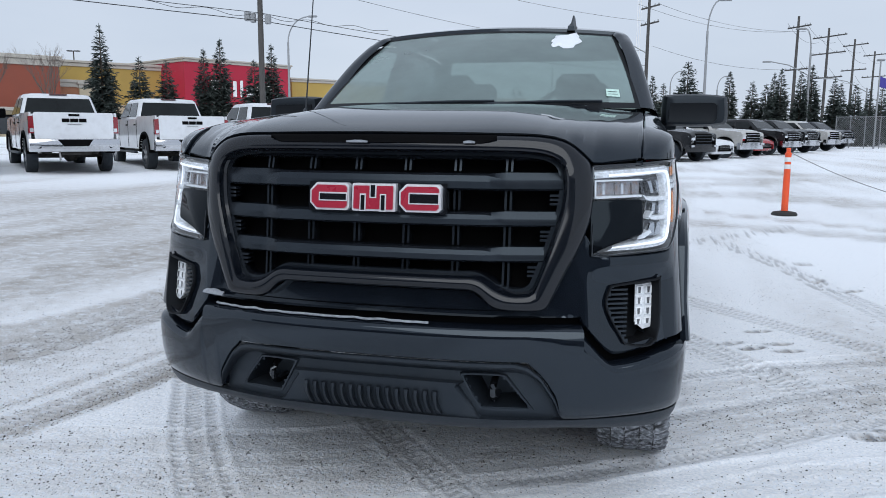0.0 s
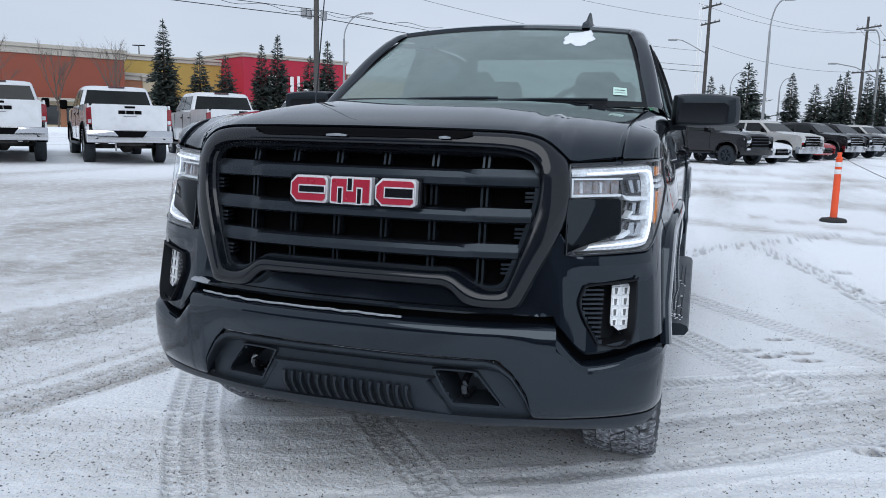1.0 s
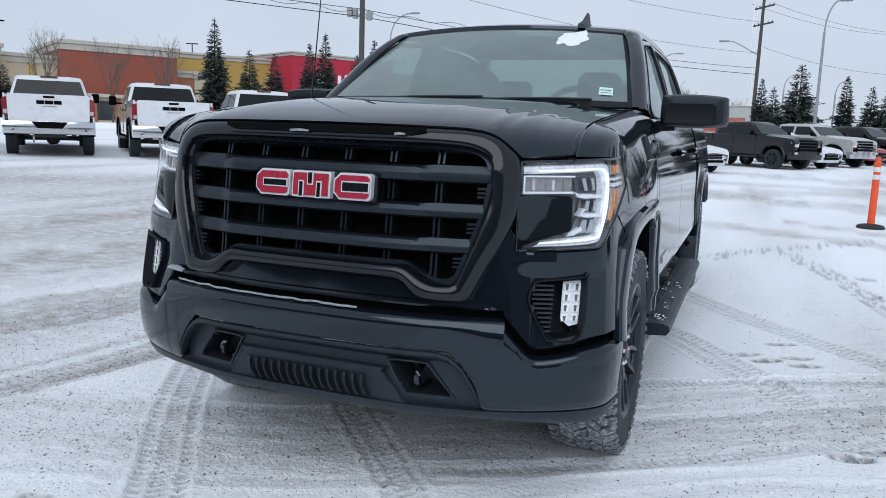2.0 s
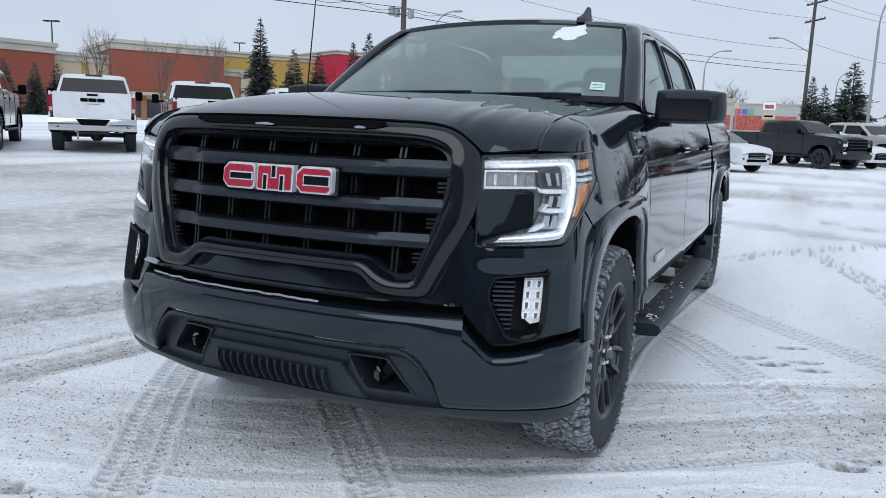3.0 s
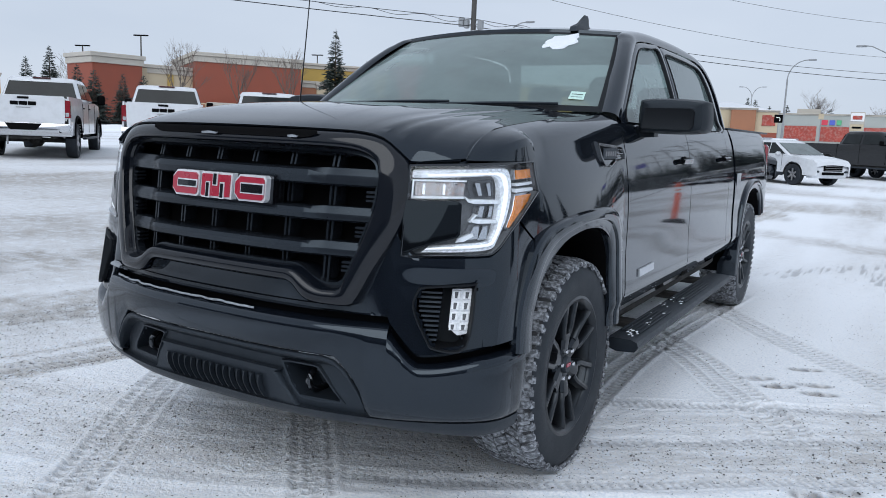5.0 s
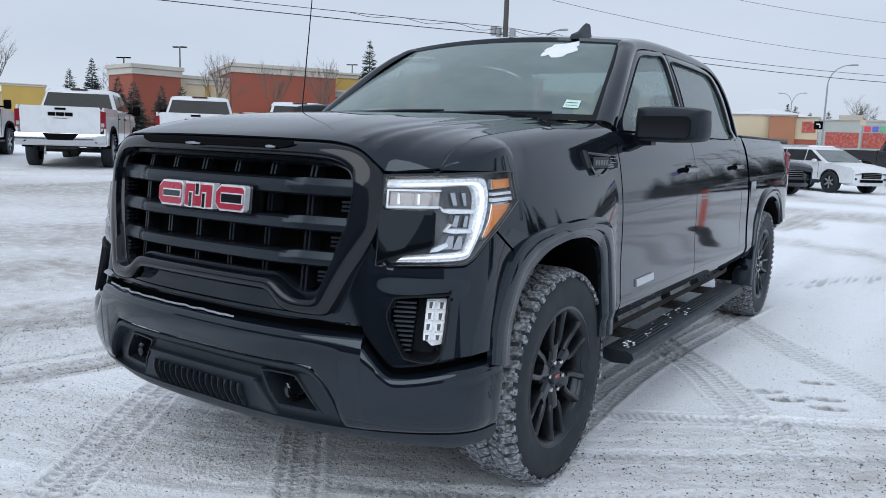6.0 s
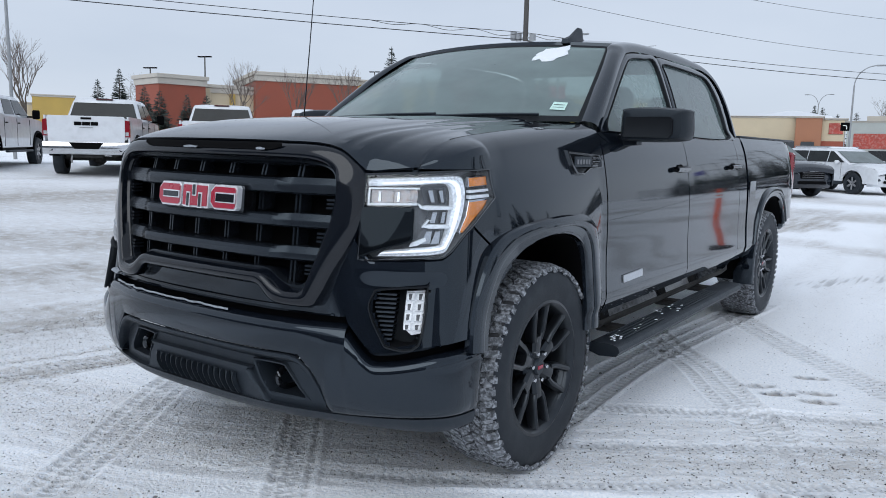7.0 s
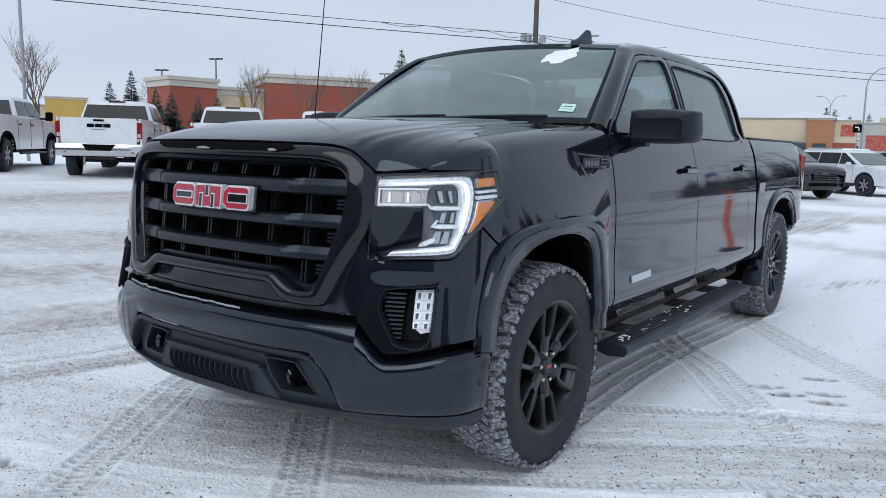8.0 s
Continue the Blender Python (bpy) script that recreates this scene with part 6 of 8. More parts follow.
# ---- parked vehicles; each is built with its rear axle over the origin, nose towards +y ----
def road_wheel(parent, x, y, r, rim_mat, width=0.26):
    w = new("wheel")
    w.parent = parent
    s = 1 if x > 0 else -1
    tyre = Mesh().lathe([(r * 0.62, -width * 0.46), (r * 0.82, -width * 0.5), (r * 0.96, -width * 0.47), (r, -width * 0.36), (r, width * 0.36), (r * 0.96, width * 0.47), (r * 0.82, width * 0.5), (r * 0.62, width * 0.46)], 28)
    tyre.done("tyre", RUBBER, w)
    m = Mesh().lathe([(r * 0.64, width * 0.3), (r * 0.66, width * 0.46), (r * 0.6, width * 0.48), (r * 0.57, width * 0.25), (0.0, width * 0.12)], 28)
    m.done("rim", PLASTIC, w)
    for k in range(6):
        th = k * math.pi / 3
        sp = Mesh().box((width * 0.36, 0, r * 0.33), (width * 0.18, r * 0.17, r * 0.52), 0.012)
        rot = Matrix.Rotation(th, 4, "X")
        sp.v = [tuple(rot @ Vector(q)) for q in sp.v]
        sp.done("spoke", rim_mat, w)
    w.matrix_basis = pose(x, y, r, 0, 0, 0 if s > 0 else 180)


def ring4(x, y0, y1, z, c=0.06, n=None):
    """A rounded rectangle, half-width x, from y0 to y1, at height z."""
    return [(x - c, y0, z), (x, y0 + c, z), (x, (y0 + y1) / 2, z), (x, y1 - c, z), (x - c, y1, z), (0, y1, z), (-x + c, y1, z), (-x, y1 - c, z), (-x, (y0 + y1) / 2, z), (-x, y0 + c, z), (-x + c, y0, z), (0, y0, z)]


def side_sheet(parent, paint, ys, top, bottom, xf, sx, name="side_panel"):
    rows = [[(xf(y, z), y, z) for z in span(top(y), bottom(y), 10)] for y in ys]
    Mesh().shell(rows, (-0.04, 0, 0)).done(name, paint, parent, sx=sx)


def quad(parent, name, pts, material, label="", depth=(0, 0, 0), sx=1):
    m = Mesh().loft([[tuple(a + b for a, b in zip(p, depth)) for p in pts], pts], True, True)
    return m.done(name, material, parent, label, sx=sx, smooth=False)


DIM_RED = mat("dark_red_lens", (0.07, 0.012, 0.014), rough=0.2, coat=0.6)


def pickup(label, paint, trim, rim_mat, hd=True, wb=4.03, r=0.42, logo=True):
    t = thing("pickup_truck", label, "pickup truck")
    hw, belt, bed_z, roof_z = (1.0, 1.40, 1.46, 1.99) if hd else (0.97, 1.32, 1.36, 1.88)
    y_tail, y_cab0, y_cab1, y_nose = -1.18, wb - 3.15, wb - 0.62, wb + 0.9

    def xf(y, z):
        return hw - 0.03 - 0.10 * max(0, z - 1.1) ** 1.5 - 0.02 * max(0, (0.8 - z)) - (0.07 * max(0, (y - wb) / 0.9) ** 2)

    def cut(y):
        base = 0.56
        for yc in (0.0, wb):
            k = abs((y - yc) / (r + 0.13))
            if k < 1:
                base = max(base, r + (r + 0.14) * (1 - k ** 2.4) ** 0.42)
        return base

    def top(y):
        return lerp([(y_tail, bed_z), (y_cab0 - 0.02, bed_z), (y_cab0, belt), (y_cab1, belt), (wb - 0.3, belt - 0.02), (wb + 0.5, belt - 0.07), (y_nose - 0.15, belt - 0.11), (y_nose - 0.05, belt - 0.15), (y_nose, belt - 0.22)], y)
    ys = sorted(set(fan(y_tail, -r - 0.13, 6) + fan(-r - 0.13, r + 0.13, 20) + fan(r + 0.13, wb - r - 0.13, 12) + fan(wb - r - 0.13, wb + r + 0.13, 20) + fan(wb + r + 0.13, y_nose, 5)))
    for sx in (1, -1):
        side_sheet(t, paint, ys, top, cut, xf, sx)
        for yc in (0.0, wb):
            loops = []
            for th in span(math.radians(4), math.radians(176), 19):
                c, s = math.cos(th), math.sin(th)
                loops.append([(hw - 0.03 + o, yc + k * (r + 0.13) * math.copysign(abs(c) ** 0.84, c), r + k * (r + 0.14) * abs(s) ** 0.84) for o, k in ((0.0, 1.12), (0.03, 1.08), (0.03, 1.0), (-0.2, 1.0))])
            Mesh().loft(loops, wrap=False).done("wheel_arch", DARK if paint is WHITE_PAINT or paint is SILVER_PAINT else paint, t, sx=sx)
        for yd in (y_cab0 + 0.03, y_cab0 + 1.12, y_cab0 + 2.32):
            Mesh().box((xf(yd, 1.0) + 0.0, yd, 0.98), (0.012, 0.012, 0.75), 0.002).done("door_gap", DARK, t, sx=sx)
        for yd in (y_cab0 + 0.95, y_cab0 + 2.02):
            Mesh().box((xf(yd, 1.2) + 0.012, yd - 0.75 + 0.0, belt - 0.17), (0.03, 0.18, 0.035), 0.01).done("door_handle", paint if trim is not CHROME else DARK, t, sx=sx)
        # mirrors
        m = Mesh().box((hw + 0.17, y_cab1 - 0.28, belt + 0.1), (0.2, 0.09, 0.26 if hd else 0.18), 0.03)
        m.box((hw, y_cab1 - 0.26, belt + 0.03), (0.2, 0.06, 0.05), 0.01)
        m.done("door_mirror", DARK, t, sx=sx)
        Mesh().box((hw - 0.02, (y_cab0 + y_cab1) / 2, 0.46), (0.1, 2.3, 0.06), 0.02).done("side_step", PLASTIC, t, sx=sx)
        quad(t, "tail_lamp", [(hw - 0.145, y_tail - 0.03, 0.97), (hw - 0.02, y_tail - 0.03, 0.97), (hw - 0.025, y_tail - 0.03, bed_z - 0.1), (hw - 0.14, y_tail - 0.03, bed_z - 0.08)], RED_LENS, "red tail lamp", (0, 0.12, 0), sx=sx)
        quad(t, "tail_lamp_window", [(hw - 0.125, y_tail - 0.034, 1.0), (hw - 0.05, y_tail - 0.034, 1.0), (hw - 0.05, y_tail - 0.034, 1.09), (hw - 0.125, y_tail - 0.034, 1.09)], LAMP_CLEAR, "", (0, 0.02, 0), sx=sx)
        # nose lamps
        quad(t, "headlamp", [(0.6, y_nose + 0.02, belt - 0.42), (hw - 0.1, y_nose - 0.06, belt - 0.42), (hw - 0.08, y_nose - 0.1, belt - 0.24), (0.6, y_nose + 0.02, belt - 0.24)], LAMP_CLEAR, "clear headlamp", (0, -0.2, 0), sx=sx)
        Mesh().box((0.78, y_nose + 0.06, 0.66), (0.2, 0.04, 0.09), 0.02).done("fog_lamp", LAMP_CLEAR, t, sx=sx)
        road_wheel(t, (hw - 0.15) * sx, 0.0, r, rim_mat)
        road_wheel(t, (hw - 0.15) * sx, wb, r, rim_mat)
        Mesh().box((0.52, wb / 2, 0.55), (0.1, wb + 1.6, 0.16), 0.02).done("frame_rail", UNDER, t, sx=sx)
    # hood and nose
    rows = []
    for y in span(y_cab1 - 0.1, y_nose, 17):
        z = top(y)
        rows.append([(u * (xf(y, 1.2) - 0.02), y, z + 0.05 * (1 - u * u) + (0.03 if abs(u) < 0.6 else 0) * (1 if y < y_nose - 0.1 else 0)) for u in span(-1, 1, 13)])
    rows.append([(x, y + 0.02, z - 0.1) for x, y, z in rows[-1]])
    Mesh().grid(rows).done("hood", paint, t)
    m = Mesh().box((0, y_nose - 0.03, 0.9), (1.16, 0.1, 0.56), 0.05)
    grille = m.done("grille", DARK, t, "dark grille with cross bars")
    for k in range(4):
        Mesh().box((0, y_nose + 0.025, 0.73 + k * 0.12), (1.08, 0.03, 0.035), 0.008).done("grille_bar", trim, grille)
    m = Mesh()
    m.loft([[(x, y_nose + 0.06 - 0.1 * (x / hw) ** 2, z) for x in span(-hw + 0.03, hw - 0.03, 11)] + [(x, y_nose - 0.1 - 0.1 * (x / hw) ** 2, z) for x in span(hw - 0.03, -hw + 0.03, 11)] for z in (0.42, 0.46, 0.68, 0.72)], True, True)
    m.done("front_bumper", trim if trim is CHROME else paint, t)
    # cab
    cab = Mesh()
    cab.loft([ring4(hw - 0.06, y_cab0, y_cab1, belt - 0.02), ring4(hw - 0.075, y_cab0 + 0.03, y_cab1 - 0.03, belt + 0.03), ring4(hw - 0.21, y_cab0 + 0.20, y_cab1 - 0.62, roof_z - 0.09, 0.09), ring4(hw - 0.25, y_cab0 + 0.27, y_cab1 - 0.72, roof_z - 0.025, 0.12), ring4(hw - 0.4, y_cab0 + 0.45, y_cab1 - 0.9, roof_z, 0.15)], False, True)
    cab.done("cab", paint, t, angle=50)

    zb, zt = belt + 0.06, roof_z - 0.13
    quad(t, "rear_window", [(-(hw - 0.16), y_cab0 + 0.035, zb), (hw - 0.16, y_cab0 + 0.035, zb), (hw - 0.27, y_cab0 + 0.165, zt), (-(hw - 0.27), y_cab0 + 0.165, zt)], CAR_GLASS, "dark rear window", (0, -0.012, 0.002))
    quad(t, "windscreen", [(-(hw - 0.12), y_cab1 - 0.05, zb), (hw - 0.12, y_cab1 - 0.05, zb), (hw - 0.26, y_cab1 - 0.555, zt), (-(hw - 0.26), y_cab1 - 0.555, zt)], CAR_GLASS, "dark windscreen", (0, 0.014, 0.004))
    for sx in (1, -1):
        for a0, a1, b0, b1 in ((y_cab0 + 0.22, y_cab0 + 1.05, y_cab0 + 0.36, y_cab0 + 1.05), (y_cab0 + 1.17, y_cab1 - 0.22, y_cab0 + 1.17, y_cab1 - 0.72)):
            xb, xt = hw - 0.083, hw - 0.195
            quad(t, "side_window", [(xb, a0, zb), (xb, a1, zb), (xt, b1, zt), (xt, b0, zt)], CAR_GLASS, "dark side window", (0.012, 0, 0.002), sx=sx)
    Mesh().box((0, (y_cab0 + y_cab1) / 2, 0.62), (1.7, 2.3, 0.3), 0.05).done("floor_pan", UNDER, t)
    Mesh().box((0, y_cab0 + 0.24, roof_z - 0.03), (0.42, 0.06, 0.04), 0.012).done("brake_lamp", DIM_RED, t, "dark high brake lamp strip")
    # bed and tail
    Mesh().box((0, (y_tail + y_cab0) / 2, 0.86), (1.7, y_cab0 - y_tail - 0.1, 0.06), 0.01).done("bed_floor", UNDER, t)
    Mesh().box((0, y_cab0 - 0.06, 1.12), (1.76, 0.05, bed_z - 0.86), 0.01).done("bed_front_wall", paint, t)
    m = Mesh()
    m.loft([[(x, y_tail - 0.045 + d, z) for x, z in ((-hw + 0.15, 0.84), (hw - 0.15, 0.84), (hw - 0.14, 0.9), (hw - 0.13, bed_z - 0.05), (hw - 0.16, bed_z), (-hw + 0.16, bed_z), (-hw + 0.13, bed_z - 0.05), (-hw + 0.14, 0.9))] for d in (0.07, 0.012, 0.0)], True, True)
    gate = m.done("tailgate", paint, t)
    Mesh().box((0, y_tail - 0.05, bed_z - 0.06), (0.24, 0.02, 0.05), 0.012).done("gate_handle", DARK, gate)
    if logo:
        for k, w in ((-0.185, 0.165), (0.0, 0.18), (0.185, 0.165)):
            Mesh().box((k, y_tail - 0.051, bed_z - 0.185), (w, 0.014, 0.085), 0.01).done("badge_block", DARK, gate, "plain dark badge block")
        Mesh().box((0, y_tail - 0.051, bed_z - 0.28), (0.3, 0.008, 0.015), 0.003).done("plain_bar", ALLOY, gate)
    m = Mesh()
    m.loft([[(x, y_tail - 0.12 + 0.05 * (abs(x) / hw) ** 4 + dy, z) for x in span(-hw + 0.02, hw - 0.02, 13)] + [(x, y_tail + 0.1, z) for x in span(hw - 0.02, -hw + 0.02, 13)] for z, dy in ((0.54, 0.03), (0.57, 0.0), (0.7, -0.015), (0.8, 0.0), (0.835, 0.02))], True, True)
    bumper = m.done("rear_bumper", trim if trim is CHROME else paint, t, "chrome rear bumper" if trim is CHROME else "")
    quad(bumper, "plate_recess", [(-0.38, y_tail - 0.138, 0.825), (0.38, y_tail - 0.138, 0.825), (0.27, y_tail - 0.138, 0.67), (-0.27, y_tail - 0.138, 0.67)], DARK, "", (0, 0.03, 0))
    for sx in (1, -1):
        quad(bumper, "step_recess", [(hw - 0.28, y_tail - 0.115, 0.72), (hw - 0.03, y_tail - 0.08, 0.72), (hw - 0.04, y_tail - 0.08, 0.62), (hw - 0.25, y_tail - 0.115, 0.62)], DARK, "", (0, 0.05, 0), sx=sx)
    Mesh().box((0, y_tail + 0.05, 0.5), (0.7, 0.12, 0.08), 0.02).done("hitch_beam", UNDER, t)
    Mesh().tube([(-0.85, 0, r), (0.85, 0, r)], 0.06, 10).done("rear_axle", UNDER, t)
    Mesh().box((0.05, 0, r - 0.03), (0.3, 0.24, 0.26), 0.08).done("differential", UNDER, t)
    Mesh().tube([(-0.35, y_tail + 0.0, 0.52), (-0.35, y_tail - 0.06, 0.42), (-0.35, y_tail - 0.02, 0.34)], 0.022, 8).done("tow_hook", ALLOY, t)
    return t


def car(label, paint, rim_mat, wb=2.86, hw=0.92, roof_z=1.66, belt=1.06, r=0.36, tail=0.85, nose_len=0.95, category="suv"):
    t = thing("suv", label, category)

    def xf(y, z):
        return hw - 0.02 - 0.12 * max(0, z - 0.85) ** 1.4 - 0.03 * max(0, 0.6 - z) - 0.14 * max(0, (y - wb) / nose_len) ** 2.2 - 0.06 * max(0, -y / tail) ** 2

    def cut(y):
        base = 0.36
        for yc in (0.0, wb):
            k = abs((y - yc) / (r + 0.07))
            if k < 1:
                base = max(base, r + (r + 0.07) * (1 - k ** 2.1) ** 0.48)
        return base
    y0, y1 = -tail, wb + nose_len

    def top(y):
        return lerp([(y0, belt - 0.02), (0, belt + 0.03), (wb * 0.55, belt), (wb - 0.25, belt - 0.01), (wb + 0.3, belt - 0.035), (y1 - 0.3, belt - 0.08), (y1 - 0.12, belt - 0.12), (y1, belt - 0.22)], y)
    ys = sorted(set(fan(y0, -r - 0.07, 5) + fan(-r - 0.07, r + 0.07, 18) + fan(r + 0.07, wb - r - 0.07, 9) + fan(wb - r - 0.07, wb + r + 0.07, 18) + fan(wb + r + 0.07, y1, 6)))
    for sx in (1, -1):
        side_sheet(t, paint, ys, top, cut, xf, sx)
        road_wheel(t, (hw - 0.13) * sx, 0.0, r, rim_mat, 0.22)
        road_wheel(t, (hw - 0.13) * sx, wb, r, rim_mat, 0.22)
        quad(t, "headlamp", [(0.42, y1 - 0.03, belt - 0.36), (hw - 0.16, y1 - 0.22, belt - 0.33), (hw - 0.10, y1 - 0.42, belt - 0.2), (0.5, y1 - 0.06, belt - 0.27)], LAMP_CLEAR, "clear headlamp", (0, -0.12, -0.02), sx=sx)
        quad(t, "tail_lamp", [(hw - 0.25, y0 - 0.02, belt - 0.3), (hw - 0.09, y0 + 0.02, belt - 0.3), (hw - 0.12, y0 + 0.02, belt - 0.05), (hw - 0.25, y0 - 0.02, belt - 0.05)], RED_LENS, "red tail lamp", (0, 0.1, 0), sx=sx)
        Mesh().box((hw + 0.06, wb - 0.62, belt + 0.06), (0.2, 0.1, 0.13), 0.03).done("door_mirror", paint, t, sx=sx)
        Mesh().box((hw - 0.04, wb / 2, 0.36), (0.06, wb - 2 * r - 0.1, 0.12), 0.02).done("sill", PLASTIC, t, sx=sx)
        for yd in (wb * 0.2, wb * 0.55, wb - 0.5):
            Mesh().box((xf(yd, 0.8), yd, 0.76), (0.01, 0.01, 0.58), 0.002).done("door_gap", DARK, t, sx=sx)
        Mesh().box((0.62, y1 - 0.06, 0.5), (0.16, 0.06, 0.07), 0.02).done("fog_lamp", PLASTIC, t, sx=sx)
    rows = []
    for y in span(wb - 0.5, y1 - 0.02, 15):
        rows.append([(u * (xf(y, belt - 0.1) - 0.01), y, top(y) + 0.07 * (1 - u * u)) for u in span(-1, 1, 11)])
    rows.append([(x * 0.98, y + 0.03, z - 0.12) for x, y, z in rows[-1]])
    Mesh().grid(rows).done("hood", paint, t)
    m = Mesh()
    m.loft([[(x, y1 - 0.02 - 0.16 * (abs(x) / hw) ** 3 + dy, z) for x in span(-hw + 0.16, hw - 0.16, 11)] + [(x, y1 - 0.4, z) for x in span(hw - 0.16, -hw + 0.16, 11)] for z, dy in ((0.28, -0.06), (0.36, 0.0), (0.62, 0.02), (belt - 0.3, -0.02))], True, True)
    m.done("front_bumper", paint, t)
    Mesh().box((0, y1 - 0.01, belt - 0.36), (0.82, 0.06, 0.2), 0.04).done("grille", DARK, t, "dark mesh grille")
    for k in range(3):
        Mesh().box((0, y1 + 0.025, belt - 0.42 + k * 0.06), (0.74, 0.012, 0.012), 0.003).done("grille_bar", ALLOY, t)
    Mesh().box((0, y1 + 0.005, 0.44), (0.95, 0.05, 0.09), 0.02).done("lower_intake", DARK, t)
    Mesh().box((0, y0 + 0.02, 0.72), (hw * 1.76, 0.08, 0.7), 0.05).done("tail", paint, t)
    cab = Mesh()
    a, b = y0 + 0.08, wb - 0.25
    cab.loft([ring4(hw - 0.08, a, b + 0.12, belt - 0.02), ring4(hw - 0.1, a + 0.02, b, belt + 0.04), ring4(hw - 0.22, a + 0.25, b - 0.78, roof_z - 0.09, 0.1), ring4(hw - 0.27, a + 0.33, b - 0.92, roof_z - 0.03, 0.12), ring4(hw - 0.45, a + 0.5, b - 1.1, roof_z, 0.15)], False, True)
    cab.done("cabin", paint, t, angle=50)
    zb, zt = belt + 0.06, roof_z - 0.12
    for sx in (1, -1):
        xb, xt = hw - 0.1, hw - 0.205
        for p0, p1, q0, q1 in ((a + 0.2, wb * 0.18, a + 0.42, wb * 0.18), (wb * 0.2, wb * 0.54, wb * 0.2, wb * 0.54), (wb * 0.56, b - 0.2, wb * 0.56, b - 0.82)):
            quad(t, "side_window", [(xb, p0, zb), (xb, p1, zb), (xt, q1, zt), (xt, q0, zt)], CAR_GLASS, "dark side window", (0.012, 0, 0.002), sx=sx)
        Mesh().tube([(hw - 0.3, a + 0.5, roof_z + 0.03), (hw - 0.3, b - 1.1, roof_z + 0.03)], 0.018, 6).done("roof_rail", ALLOY, t, sx=sx)
    quad(t, "windscreen", [(-(hw - 0.16), b - 0.01, zb), (hw - 0.16, b - 0.01, zb), (hw - 0.28, b - 0.72, zt), (-(hw - 0.28), b - 0.72, zt)], CAR_SCREEN, "windscreen with pale sky sheen in its colour", (0, 0.014, 0.004))
    quad(t, "rear_window", [(-(hw - 0.2), a + 0.035, zb), (hw - 0.2, a + 0.035, zb), (hw - 0.3, a + 0.21, zt), (-(hw - 0.3), a + 0.21, zt)], CAR_GLASS, "dark rear window", (0, -0.012, 0.002))
    Mesh().box((0, wb / 2, 0.42), (hw * 1.5, wb + 0.5, 0.2), 0.04).done("floor_pan", UNDER, t)
    m = Mesh()
    m.loft([ring4(hw - 0.3, a + 0.36, b - 0.96, roof_z - 0.02, 0.12), ring4(hw - 0.36, a + 0.42, b - 1.05, roof_z + 0.03, 0.14)], False, True)
    m.done("snow_cover", SNOW, t, "thin snow on the roof")
    return t


def park(t, x, y, yaw):
    t.matrix_basis = pose(x, y, gz(x, y) - 0.01, 0, 0, yaw)
    return t


white = pickup("white crew-cab pickup with chrome rear bumper on snow", WHITE_PAINT, CHROME, ALLOY)
tagged(white, group="white pickups parked side by side")
park(white, -13.2, 14.4, 48)
for x, y, yaw in ((-11.76, 17.14, 48), (-15.05, 12.3, 48), (-16.4, 9.5, 48), (-19.1, 7.2, 48), (-9.9, 20.1, 48)):
    copy_thing(white, pose(x, y, gz(x, y) - 0.01, 0, 0, yaw))
YAW = 231
HX, HY = -math.sin(radians(YAW)), math.cos(radians(YAW))


def by_front(t, x, y, wb):
    """Parks a vehicle with its front axle at x, y."""
    return park(t, x - HX * wb, y - HY * wb, YAW)


charcoal = by_front(pickup("charcoal pickup with black wheels parked on snow", DARK_PAINT, PLASTIC, PLASTIC, hd=False, wb=3.64, r=0.4), 2.65, 31.6, 3.64)
charcoal.matrix_basis = charcoal.matrix_basis @ Matrix.Diagonal((0.98, 0.98, 0.98, 1.0))
silver = by_front(pickup("white older pickup with chrome bumper on snow", SILVER_PAINT, CHROME, ALLOY, hd=False, wb=3.64, r=0.4), 5.1, 36.6, 3.64)
black_truck = by_front(pickup("black pickup with bright wheels on snow", DARK_PAINT, CHROME, ALLOY, hd=False, wb=3.64, r=0.42), 7.85, 42.4, 3.64)
copy_thing(black_truck, pose(9.6 - HX * 3.64, 46.6 - HY * 3.64, gz(8, 50) - 0.01, 0, 0, YAW))
copy_thing(silver, pose(11.75 - HX * 3.64, 51.2 - HY * 3.64, gz(10, 55) - 0.01, 0, 0, YAW))
by_front(pickup("blue pickup at the end of a parked row", BLUE_PAINT, CHROME, ALLOY, hd=False, wb=3.64, r=0.4), 13.9, 57.0, 3.64)
white_suv = by_front(car("white compact SUV with dark wheels on snow", WHITE_PAINT, ALLOY, wb=2.73, hw=0.9, roof_z=1.53, belt=0.98, r=0.36, tail=0.9, nose_len=0.9), -0.33, 25.15, 2.73)
white_suv.matrix_basis = white_suv.matrix_basis @ Matrix.Diagonal((0.92, 0.92, 0.92, 1.0))
dark_suv = by_front(car("dark grey compact SUV parked on snow", BLUE_PAINT, ALLOY, wb=2.73, hw=0.9, roof_z=1.62, belt=1.02, r=0.36, tail=0.9, nose_len=0.9), -2.1, 21.8, 2.73)
dark_suv.matrix_basis = dark_suv.matrix_basis @ Matrix.Diagonal((0.95, 0.95, 0.95, 1.0))
by_front(car("small white car half hidden between pickups", WHITE_PAINT, ALLOY, wb=2.6, hw=0.87, roof_z=1.42, belt=0.92, r=0.32, category="car"), 3.55, 33.6, 2.6)
by_front(car("small red car parked between pickups", RED_PAINT, ALLOY, wb=2.6, hw=0.87, roof_z=1.40, belt=0.9, r=0.32, category="car"), 6.2, 40.4, 2.6)


